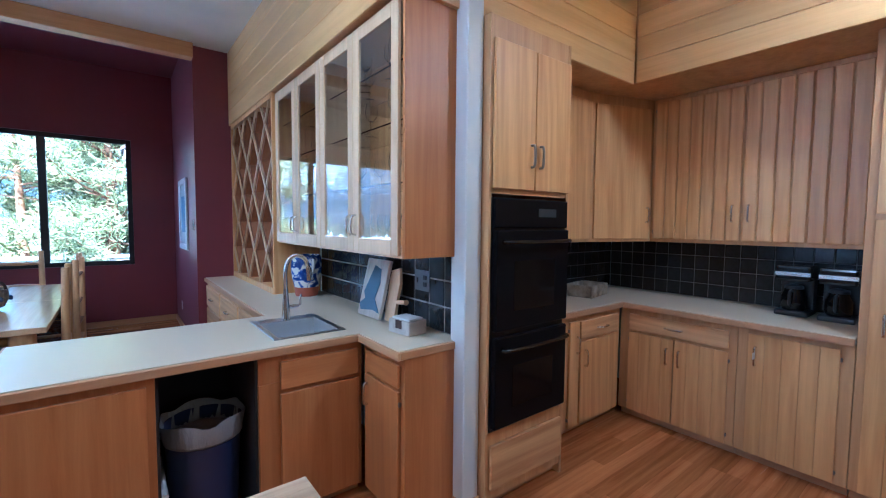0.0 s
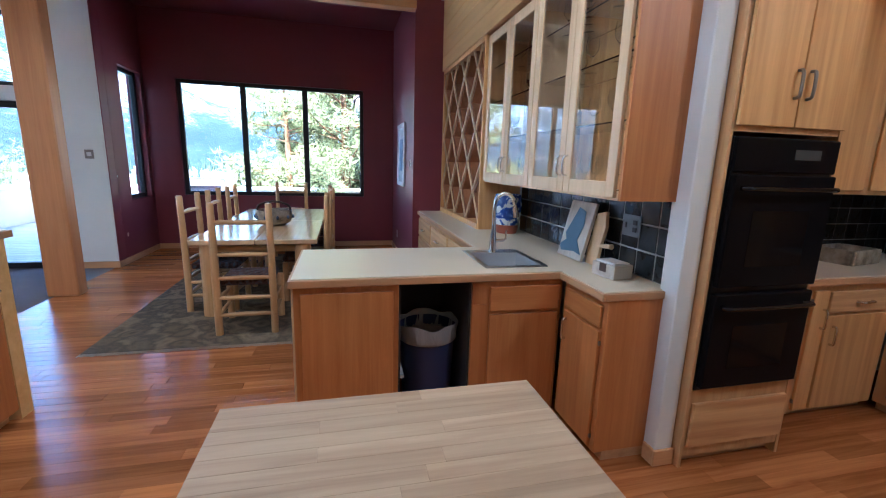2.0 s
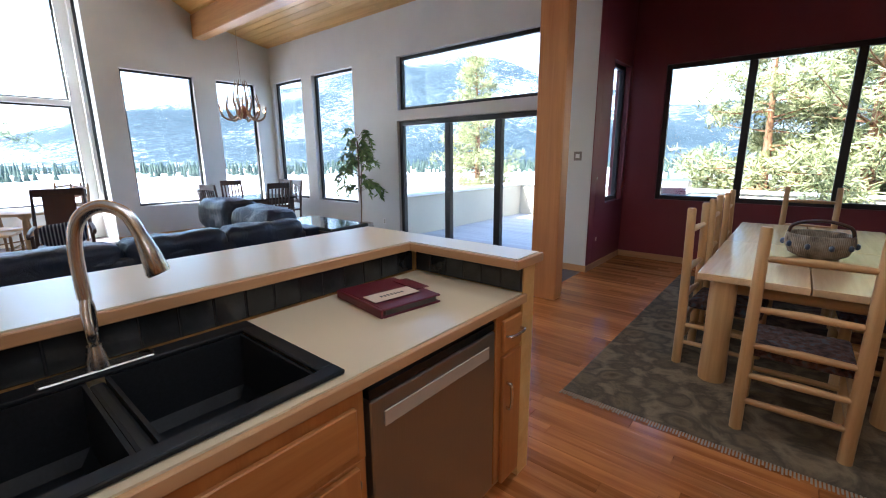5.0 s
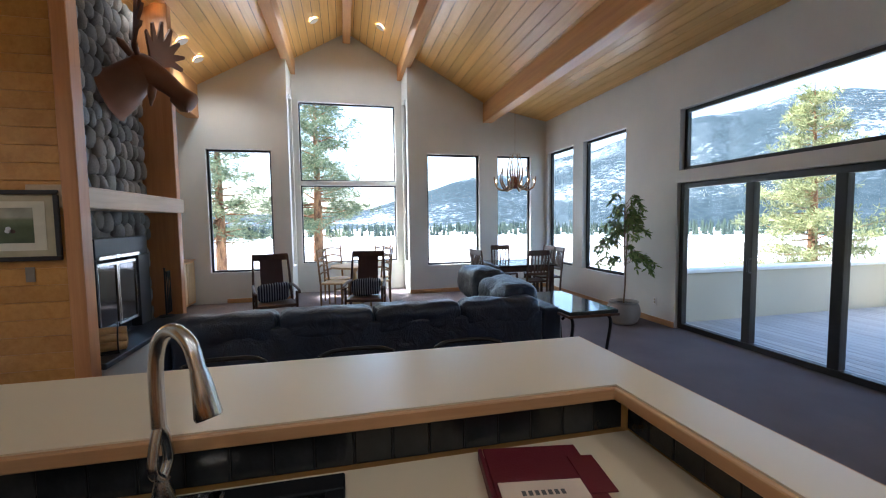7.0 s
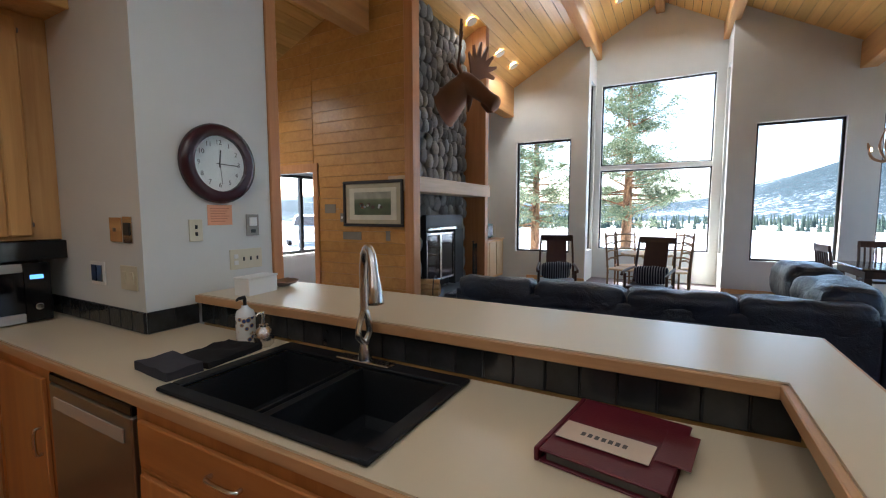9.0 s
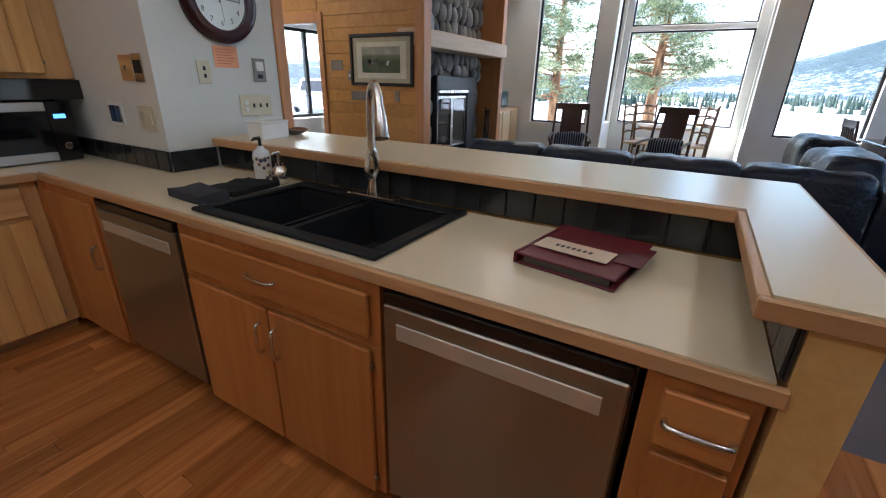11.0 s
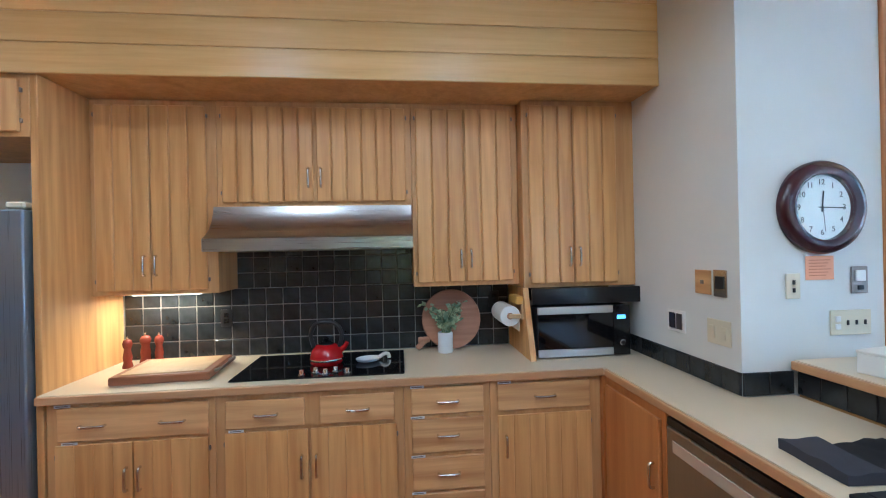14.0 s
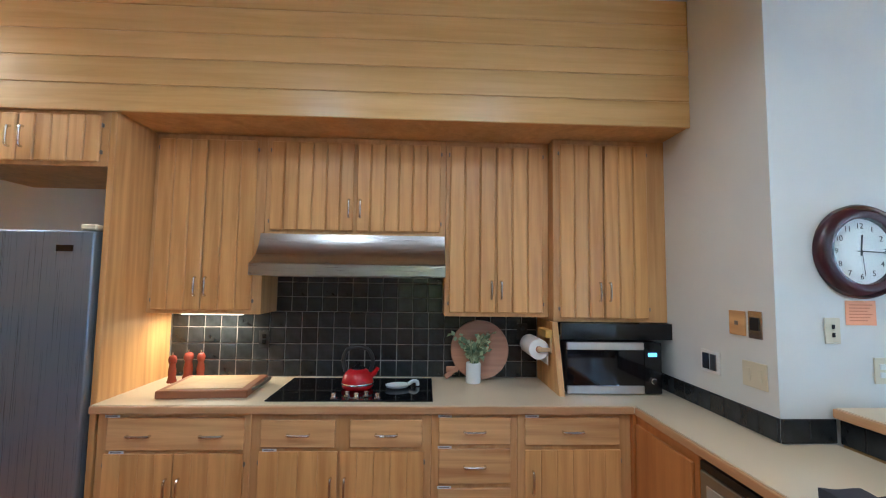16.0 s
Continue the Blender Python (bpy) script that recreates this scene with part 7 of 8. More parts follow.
part("timber", bx(-1.18, 1.21, -0.14, 0.20, 0, 0.185, bevel=0.008), wood("pale_mantel", (0.52, 0.36, 0.22), (0.70, 0.52, 0.34), "x", 0.5, 0.05), _m)
_h = thing("hearth", "raised hearth with a dark slate top", "hearth", (-7.10, SY, 0))
part("base", bx(-1.05, 1.02, 0.09, 0.42, 0.0, 0.33), paint("pale_stucco", (0.55, 0.50, 0.42), 0.8, 0.4), _h)
part("slab", bx(-1.08, 1.04, 0.09, 0.45, 0.331, 0.385, bevel=0.006), paint("slate_top", (0.035, 0.035, 0.04), 0.4, 0.3, 30.0, 0.2), _h, "dark slate slab")
_b = thing("log_basket", "dark metal log carrier filled with split logs", "log basket", (-6.48, 0.96, 0.386), 20)
for y_ in (-0.10, 0.10):
    part("hoop", tube(curve_pts([(-0.15, y_, 0.01), (-0.18, y_, 0.09), (-0.135, y_, 0.22), (0, y_, 0.27), (0.135, y_, 0.22), (0.18, y_, 0.09), (0.15, y_, 0.01)], 5), 0.007, 8), BLACK, _b, smooth=60)
for x_, z_ in ((-0.085, 0.06), (0.0, 0.056), (0.085, 0.06), (-0.042, 0.125), (0.045, 0.128), (0.0, 0.188)):
    part("log", tube([(x_, -0.16, z_), (x_ + 0.005, 0, z_ + 0.004), (x_, 0.16, z_)], [0.040, 0.043, 0.039], 9), LOG_X, _b, smooth=40)
part("tray", bx(-0.15, 0.15, -0.11, 0.11, 0.0, 0.014), BLACK, _b)
_t = thing("fire_tools", "black iron fireplace tools on a stand", "fire tools", (-8.05, 0.90, 0.386))
part("stand", lathe([(0.09, 0), (0.09, 0.012), (0.012, 0.02), (0.010, 0.62), (0.016, 0.64)], 16), BLACK, _t, smooth=50)
for x_ in (-0.05, 0.0, 0.05):
    part("tool", tube([(x_, 0.04, 0.05), (x_, 0.045, 0.45), (x_, 0.04, 0.60)], [0.012, 0.006, 0.012], 8), BLACK, _t, smooth=60)
_c = thing("nook_cabinet", "low oak cabinet in the nook beside the fireplace", "cabinet", (-10.97, -0.27, 0))
part("body", bx(0, 2.60, 0, 0.60, 0.05, 0.88, bevel=0.005), OAK_Z, _c)
part("top", bx(0, 2.60, 0, 0.63, 0.881, 0.91, bevel=0.004), EDGE_X, _c)
for k in range(6):
    part("door", bx(0.03 + k * 0.43, 0.43 + k * 0.43, 0.601, 0.618, 0.10, 0.85, bevel=0.003), PALE_WOOD, _c)
_c = thing("nook_shelf", "oak bookcase in the nook beside the fireplace", "shelf", (-10.20, -0.27, 0.911))
part("side", bx(0, 0.03, 0.0, 0.50, 0, 1.45), OAK_Z, _c)
part("side", bx(1.78, 1.81, 0.0, 0.50, 0, 1.45), OAK_Z, _c)
for z_ in (0.34, 0.70, 1.06, 1.42):
    part("shelf", bx(0.031, 1.779, 0.0, 0.48, z_, z_ + 0.025), OAK_X, _c)
_v = thing("television", "small dark television on the nook cabinet", "television", (-10.52, 0.10, 0.911), 160)
part("case", bx(-0.17, 0.17, -0.05, 0.15, 0.02, 0.33, bevel=0.015, segs=2), plain("green_grey_case", (0.07, 0.13, 0.12), 0.4), _v)
part("screen", bx(-0.145, 0.145, -0.056, -0.051, 0.05, 0.30), BLACK_GLASS, _v)
part("foot", bx(-0.12, 0.12, -0.04, 0.14, 0, 0.019), BLACK, _v)

_p = thing("hunting_print", "framed hunting print with a wide cream mat on the board wall", "picture", (WX + 0.001, 0.525, 1.32), -90)
PF = plain("dark_frame", (0.018, 0.010, 0.008), 0.45)
for b_ in ((-0.46, 0.46, 0, 0.03, 0, 0.035), (-0.46, 0.46, 0, 0.03, 0.53, 0.565), (-0.46, -0.425, 0, 0.029, 0.036, 0.529), (0.425, 0.46, 0, 0.029, 0.036, 0.529)):
    part("frame", bx(*b_, bevel=0.004), PF, _p)
part("mat_board", bx(-0.424, 0.424, 0, 0.012, 0.036, 0.529), plain("grey_green_mat", (0.50, 0.43, 0.29), 0.9, spec=0.1), _p)
part("inner_mat", bx(-0.36, 0.36, 0.0125, 0.015, 0.085, 0.475), plain("cream_mat", (0.70, 0.64, 0.50), 0.8), _p)
PR = Mat("meadow_print", 0.6)
_a = PR.noise(PR.co, 6.0, 5.0)
_sep = PR.n("ShaderNodeSeparateXYZ")
PR.link(PR.co, _sep.inputs[0])
_g = PR.ramp(_sep.outputs["Z"], [(0.27, (0.10, 0.12, 0.05)), (0.33, (0.20, 0.21, 0.11)), (0.35, (0.42, 0.38, 0.28))])
PR = PR.colour(PR.mix(_g, PR.ramp(_a, [(0.3, (0.6, 0.6, 0.6)), (0.7, (1.1, 1.1, 1.1))]), 1.0, "MULTIPLY")).m
_pr = part("print", bx(-0.28, 0.28, 0.0152, 0.017, 0.145, 0.425), PR, _p, "muted green meadow print")
_rnd = random.Random(4)
for k in range(13):
    x_, z_, r_ = _rnd.uniform(-0.20, 0.20), _rnd.uniform(0.235, 0.285), _rnd.uniform(0.012, 0.024)
    part("painted_mark", prism([(x_ + r_ * 1.3 * math.cos(q * 0.898), z_ + r_ * math.sin(q * 0.898)) for q in range(7)], 0.0172, 0.0178, "y"), (CERAM, DARK_WOOD, BOARD_W)[k % 3], _pr)
for y_, z_, w_, h_ in ((-0.175, 1.545, 0.19, 0.115), (0.187, 1.20, 0.30, 0.10), (0.75, 1.21, 0.065, 0.12)):
    wall_plate((WX + 0.0005, y_, z_), 90, w_, h_, "dark bronze plate on the board wall", PEWTER, [], "plate")
wall_plate((WX + 0.0005, 0.03, 1.43), 90, 0.07, 0.11, "dark switch on the board wall", PEWTER, [(0, 0, 0.03, 0.03, WHITE)])


def moose():
    """A carved moose head with broad antlers, as one plain mesh."""
    bm = bmesh.new()
    neck = curve_pts([(0, -0.05, -0.16), (0, 0.10, -0.10), (0, 0.32, 0.06), (0, 0.52, 0.20)], 6)
    tube(neck, [0.40 - 0.18 * (i / (len(neck) - 1)) ** 0.8 for i in range(len(neck))], 18, bm)
    head = curve_pts([(0, 0.30, 0.22), (0, 0.52, 0.20), (0, 0.82, 0.06), (0, 1.08, -0.12), (0, 1.24, -0.22), (0, 1.30, -0.27)], 4)
    rad = (0.10, 0.17, 0.20, 0.215, 0.215, 0.205, 0.19, 0.175, 0.165, 0.155, 0.148, 0.143, 0.142, 0.145, 0.150, 0.156, 0.158, 0.150, 0.13, 0.09, 0.03)
    tube(head, rad, 16, bm)
    tube([(0, 0.62, -0.02), (0, 0.60, -0.16), (0, 0.58, -0.30)], [0.08, 0.06, 0.015], 10, bm)
    tube([(0, 0.95, -0.16), (0, 1.10, -0.29), (0, 1.20, -0.34)], [0.08, 0.085, 0.03], 10, bm)
    palm = [(0.0, -0.05), (0.16, -0.06), (0.42, -0.02), (0.60, -0.06), (0.62, -0.02), (0.46, 0.05), (0.64, 0.10), (0.65, 0.14), (0.44, 0.14), (0.56, 0.26), (0.55, 0.30),
            (0.36, 0.22), (0.42, 0.42), (0.38, 0.44), (0.24, 0.26), (0.24, 0.50), (0.20, 0.50), (0.12, 0.27), (0.04, 0.46), (0.0, 0.45), (0.02, 0.22), (-0.10, 0.36), (-0.13, 0.33), (-0.05, 0.12)]
    for s in (-1, 1):
        tube([(s * 0.12, 0.36, 0.36), (s * 0.25, 0.28, 0.47), (s * 0.31, 0.25, 0.50)], [0.05, 0.06, 0.012], 8, bm)
        tube([(s * 0.08, 0.46, 0.36), (s * 0.22, 0.48, 0.40), (s * 0.34, 0.52, 0.44)], [0.05, 0.045, 0.05], 8, bm)
        ru, rw = Vector((s * 0.90, 0.42, 0.12)), Vector((-s * 0.05, 0.10, 1.25))
        nn = ru.cross(rw).normalized() * 0.022
        rings = [[bm.verts.new(Vector((s * 0.32, 0.50, 0.42)) + ru * u + rw * w + nn * q + Vector((0, 0.25 * u * u, 0.1 * u))) for u, w in palm] for q in (-1, 1)]
        bm.faces.new(rings[0])
        bm.faces.new(list(reversed(rings[1])))
        for k in range(len(palm)):
            m = (k + 1) % len(palm)
            bm.faces.new((rings[0][k], rings[1][k], rings[1][m], rings[0][m]))
    bmesh.ops.scale(bm, vec=(0.80, 0.62, 0.80), verts=bm.verts)
    bmesh.ops.recalc_face_normals(bm, faces=bm.faces)
    return bm


FUR = paint("carved_brown", (0.20, 0.085, 0.042), 0.6, 0.4, 45.0, 0.3)
solid("moose_mount", moose(), FUR, "carved brown moose head with broad antlers on the chimney", "wall mount", smooth=60, at=(-7.42, SY + 0.03, 3.20), rz=4)

# ---- sofa and living room furniture ----
LEATHER = Mat("navy_leather", 0.30)
_a = LEATHER.noise(LEATHER.co, 7.0, 4.0, 0.6, 0.8)
_b = LEATHER.noise(LEATHER.co, 120.0, 3.0)
LEATHER = LEATHER.colour(LEATHER.ramp(_a, [(0.3, (0.006, 0.010, 0.022)), (0.7, (0.015, 0.024, 0.048))])).bump(LEATHER.mix(_a, _b, 0.15), 0.7, 0.03).rough(_a, 0.24, 0.42).m


def puff(x0, x1, y0, y1, z0, z1, r, seed, amp=0.03):
    """A padded block with soft creased faces."""
    bm = bx(x0, x1, y0, y1, z0, z1)
    bmesh.ops.subdivide_edges(bm, edges=bm.edges, cuts=10, use_grid_fill=True)
    c = Vector(((x0 + x1) / 2, (y0 + y1) / 2, (z0 + z1) / 2))
    hs = Vector(((x1 - x0) / 2, (y1 - y0) / 2, (z1 - z0) / 2))
    for v in bm.verts:
        d = v.co - c
        core = Vector([max(-(h - r), min(h - r, e)) for h, e in zip(hs, d)])
        off = d - core
        if off.length > 1e-6:
            d = core + off.normalized() * min(r, off.length)
        v.co = c + d
        v.co += d.normalized() * amp * (noise.noise(v.co * 4 + Vector((seed, seed, 0))) + 0.6 * noise.noise(v.co * 13 + Vector((seed, 0, seed))))
    return bm


_s = thing("sectional_sofa", "dark navy leather sectional sofa with padded back cushions", "sofa", (-5.62, 1.84, 0))
part("back_panel", bx(-0.14, 0.06, 0.0, 3.22, 0.06, 0.72, bevel=0.03, segs=3), LEATHER, _s, smooth=50)
part("seat_base", bx(-1.0, -0.15, 0.02, 3.20, 0.08, 0.42, bevel=0.03, segs=2), LEATHER, _s, smooth=50)
for i_ in range(4):
    part("back_cushion", puff(-0.24, 0.065, 0.01 + i_ * 0.80, 0.81 + i_ * 0.80, 0.58, 0.845, 0.09, i_ * 3.3), LEATHER, _s, smooth=80)
    part("seat_cushion", puff(-0.98, -0.24, 0.02 + i_ * 0.80, 0.80 + i_ * 0.80, 0.40, 0.54, 0.05, i_ * 5.1), LEATHER, _s, smooth=80)
part("arm", puff(-1.0, 0.06, -0.16, 0.0, 0.06, 0.66, 0.07, 9), LEATHER, _s, smooth=80)
part("return_back", bx(-2.15, 0.06, 3.23, 3.42, 0.06, 0.74, bevel=0.03, segs=3), LEATHER, _s, smooth=50)
for i_ in range(2):
    part("back_cushion", puff(-2.05 + i_ * 0.92, -1.15 + i_ * 0.92, 2.92, 3.36, 0.55, 0.97 - 0.04 * i_, 0.12, 20 + i_ * 3.3, 0.045), LEATHER, _s, smooth=80)
for x_, y_ in ((0.0, 0.05), (0.0, 3.3), (-0.95, 0.05), (-2.1, 3.3)):
    part("foot", bx(x_ - 0.03, x_ + 0.03, y_ - 0.03, y_ + 0.03, 0, 0.06), DARK_WOOD, _s)

IRON = plain("wrought_iron", (0.012, 0.011, 0.011), 0.4, 0.5)
_t = thing("console_table", "glass-topped console table with scrolled iron legs", "table", (-5.90, 5.48, 0))
part("tabletop", bx(-0.55, 0.55, -0.26, 0.26, 0.70, 0.735, bevel=0.006), plain("table_slate", (0.05, 0.06, 0.06), 0.08), _t, "polished dark top")
part("rim", bx(-0.56, 0.56, -0.27, 0.27, 0.675, 0.699, bevel=0.004), DARK_WOOD, _t)
for x_ in (-0.48, 0.48):
    for y_ in (-0.2, 0.2):
        s_ = math.copysign(1, x_)
        part("leg", tube(curve_pts([(x_ - s_ * 0.16, y_, 0.62), (x_ - s_ * 0.10, y_, 0.66), (x_, y_, 0.66), (x_ + s_ * 0.03, y_, 0.58), (x_ - s_ * 0.03, y_, 0.30), (x_ - s_ * 0.06, y_, 0.008)], 6), 0.016, 8), IRON, _t, smooth=60)


def mission_chair(at, rz, label="dark slatted wooden dining chair in the living room"):
    c = thing("side_chair", label, "chair", at, rz, "chairs round the living room table")
    for x_ in (-0.20, 0.20):
        part("back_post", tube([(x_, 0.02, 0.004), (x_, 0.0, 0.45), (x_, -0.07, 1.03)], [0.020, 0.021, 0.018], 6), DARK_WOOD, c, smooth=30)
        part("front_leg", bx(x_ - 0.02, x_ + 0.02, 0.38, 0.42, 0.0, 0.44), DARK_WOOD, c)
    part("seat", bx(-0.22, 0.22, 0.0, 0.43, 0.44, 0.475, bevel=0.01), DARK_WOOD, c)
    part("top_rail", bx(-0.215, 0.215, -0.085, -0.055, 0.94, 1.04, bevel=0.008), DARK_WOOD, c)
    part("low_rail", bx(-0.19, 0.19, -0.035, -0.012, 0.58, 0.63, bevel=0.004), DARK_WOOD, c)
    for i in range(5):
        x_ = -0.13 + i * 0.065
        part("slat", tube([(x_, -0.022, 0.62), (x_, -0.07, 0.95)], 0.014, 4), DARK_WOOD, c)
    return c


_t = thing("card_table", "dark wooden table in the corner by the windows", "table", (-9.70, 6.55, 0))
part("tabletop", bx(-0.58, 0.58, -0.58, 0.58, 0.715, 0.75, bevel=0.008), plain("dark_polish", (0.05, 0.035, 0.028), 0.12), _t)
for x_ in (-0.5, 0.5):
    for y_ in (-0.5, 0.5):
        part("leg", bx(x_ - 0.04, x_ + 0.04, y_ - 0.04, y_ + 0.04, 0, 0.62, bevel=0.006), DARK_WOOD, _t)
part("apron", bx(-0.54, 0.54, -0.54, 0.54, 0.62, 0.714), DARK_WOOD, _t)
_c = mission_chair((-8.92, 6.62, 0), 90)
copy_thing(_c, pose(-10.55, 6.55, 0, 0, 0, -90))
copy_thing(_c, pose(-9.45, 5.70, 0, 0, 0, 8))
copy_thing(_c, pose(-9.95, 5.74, 0, 0, 0, -12))
copy_thing(_c, pose(-9.55, 7.35, 0, 0, 0, 175))
copy_thing(_c, pose(-10.05, 7.38, 0, 0, 0, 184))

PLAID = Mat("plaid_cloth", 0.9, spec=0.1)
_a = PLAID.n("ShaderNodeTexWave", Scale=9.0)
PLAID.link(PLAID.co, _a.inputs["Vector"])
PLAID = PLAID.colour(PLAID.ramp(_a.outputs["Fac"], [(0.3, (0.02, 0.025, 0.045)), (0.6, (0.07, 0.08, 0.12)), (0.9, (0.30, 0.32, 0.36))])).m
SPLAT = plain("oxblood_leather", (0.055, 0.018, 0.016), 0.35)


def rocking_chair(at, rz, label):
    c = thing("rocking_chair", label, "rocking chair", at, rz, "rocking chairs")
    for x_ in (-0.27, 0.27):
        part("rocker", tube(curve_pts([(x_, -0.45, 0.09), (x_, -0.1, 0.022), (x_, 0.25, 0.022), (x_, 0.55, 0.07)], 6), 0.018, 6), DARK_WOOD, c, smooth=60)
        part("back_post", tube([(x_, 0.0, 0.04), (x_, -0.02, 0.45), (x_ * 0.92, -0.22, 1.10)], [0.02, 0.021, 0.016], 8), DARK_WOOD, c, smooth=50)
        part("front_leg", tube([(x_, 0.45, 0.05), (x_, 0.45, 0.62)], 0.019, 8), DARK_WOOD, c, smooth=50)
        part("arm", tube(curve_pts([(x_, -0.08, 0.66), (x_ * 1.05, 0.2, 0.66), (x_ * 1.08, 0.5, 0.64), (x_ * 1.06, 0.56, 0.61)], 5), 0.02, 8), DARK_WOOD, c, smooth=50)
    part("splat", prism([(-0.04, 0.52), (-0.02, 0.52), (-0.20, 1.04), (-0.22, 1.04)], -0.16, 0.16, "x"), SPLAT, c, "dark red leather back panel")
    part("top_rail", bx(-0.26, 0.26, -0.235, -0.20, 1.02, 1.12, bevel=0.01), DARK_WOOD, c)
    part("seat", bx(-0.27, 0.27, 0.0, 0.47, 0.40, 0.44, bevel=0.012), DARK_WOOD, c)
    part("cushion", puff(-0.22, 0.22, 0.03, 0.17, 0.44, 0.70, 0.06, 4), PLAID, c, "plaid cushion", smooth=80)
    return c


_c = rocking_chair((-8.55, 2.15, 0), -75, "dark rocking chair with a leather back and plaid cushion")
copy_thing(_c, pose(-8.65, 3.55, 0, 0, 0, -100))

_t = thing("tea_table", "small round pine table in the bay", "table", (-10.35, 3.38, 0))
part("tabletop", lathe([(0.44, 0.70), (0.45, 0.71), (0.45, 0.735), (0.44, 0.74)], 40), PALE_WOOD, _t, smooth=40)
part("pedestal", lathe([(0.20, 0.0), (0.18, 0.03), (0.05, 0.08), (0.06, 0.4), (0.04, 0.6), (0.12, 0.70)], 20), PALE_WOOD, _t, smooth=50)
RUSH = wood("rush_chair", (0.16, 0.085, 0.035), (0.32, 0.19, 0.09), "z", 0.5, 0.1)


def ladder_chair(at, rz):
    c = thing("ladder_chair", "turned wooden ladder-back chair by the bay window", "chair", at, rz, "ladder-back chairs in the bay")
    for x_ in (-0.20, 0.20):
        part("back_post", tube([(x_, 0.0, 0.004), (x_, 0.0, 0.45), (x_, -0.06, 1.08), (x_, -0.062, 1.12)], [0.016, 0.02, 0.017, 0.010], 8), RUSH, c, smooth=50)
        part("front_leg", tube([(x_, 0.40, 0.004), (x_, 0.40, 0.46)], 0.018, 8), RUSH, c, smooth=50)
    for z_ in (0.62, 0.76, 0.90, 1.04):
        y_ = -0.06 * (z_ - 0.45) / 0.63
        part("back_slat", tube(curve_pts([(-0.19, y_, z_), (0, y_ - 0.02, z_ + 0.025), (0.19, y_, z_)], 5), 0.017, 6), RUSH, c, smooth=50)
    part("seat", bx(-0.215, 0.215, -0.01, 0.42, 0.44, 0.475, bevel=0.012), PALE_WOOD, c)
    for z_ in (0.16, 0.28):
        part("rung", tube([(-0.2, 0.40, z_), (0.2, 0.40, z_)], 0.010, 6), RUSH, c, smooth=50)
    return c


_c = ladder_chair((-10.10, 2.83, 0), -20)
copy_thing(_c, pose(-10.75, 2.98, 0, 0, 0, -60))
copy_thing(_c, pose(-10.15, 3.98, 0, 0, 0, 200))
copy_thing(_c, pose(-10.70, 3.95, 0, 0, 0, 225))

_n = thing("paper_sheet", "small white paper lying on the carpet", "paper", (-5.72, 6.02, 0.001), 25)
part("sheet", bx(-0.07, 0.07, -0.045, 0.045, 0, 0.002), WHITE, _n)

# potted fig tree
_p = thing("potted_tree", "slender weeping fig in a glazed stone pot", "plant", (-7.43, 7.33, 0))
part("pot", lathe([(0.15, 0.0), (0.20, 0.04), (0.245, 0.16), (0.23, 0.27), (0.20, 0.31), (0.215, 0.34), (0.20, 0.34), (0.18, 0.30)], 32), paint("glazed_stone", (0.36, 0.33, 0.29), 0.4, 0.3, 20.0, 0.15), _p, smooth=60)
part("soil", lathe([(0.19, 0.295), (0.19, 0.30)], 24), plain("soil", (0.03, 0.02, 0.015), 0.9), _p)
_st, _bm = bmesh.new(), bmesh.new()
_rnd = random.Random(17)
tube(curve_pts([(0, 0, 0.29), (0.02, 0.01, 0.7), (0.03, -0.02, 1.1), (0.0, 0.0, 1.75)], 6), 0.011, 7, _st)
tube(curve_pts([(0.02, 0, 0.6), (0.05, 0.0, 1.0), (0.12, -0.03, 1.5)], 6), 0.008, 6, _st)
for s_ in range(38):
    a, z_ = _rnd.uniform(0, 6.28), _rnd.uniform(0.85, 1.85)
    sp = (0.50 if z_ < 1.5 else 0.30) * _rnd.uniform(0.5, 1.0)
    b0 = Vector((0.02, 0, z_))
    b1 = b0 + Vector((math.cos(a) * sp * 0.6, math.sin(a) * sp * 0.6 - 0.03, 0.13))
    b2 = b0 + Vector((math.cos(a) * sp, math.sin(a) * sp - 0.04, _rnd.uniform(-0.18, 0.02)))
    if b2.y > 0.40:
        b2.y = 0.40
    br = curve_pts([b0, b1, b2], 6)
    tube(br, 0.0035, 4, _st)
    for q in br[3:]:
        for k in range(3):
            d = Vector((_rnd.gauss(0, 0.6) + math.cos(a) * 0.5, _rnd.gauss(0, 0.6) + math.sin(a) * 0.5, _rnd.gauss(-0.6, 0.4))).normalized()
            sd = d.orthogonal().normalized() * 0.014
            ln = _rnd.uniform(0.07, 0.12)
            vs = [_bm.verts.new(w) for w in (q, q + d * ln * 0.45 + sd, q + d * ln, q + d * ln * 0.45 - sd)]
            _bm.faces.new(vs)
part("stems", _st, plain("bark_grey", (0.20, 0.15, 0.10), 0.8), _p, smooth=60)
part("leaves", _bm, needle("fig_leaf", (0.10, 0.17, 0.06), (0.30, 0.40, 0.15)), _p, "drooping green leaves")

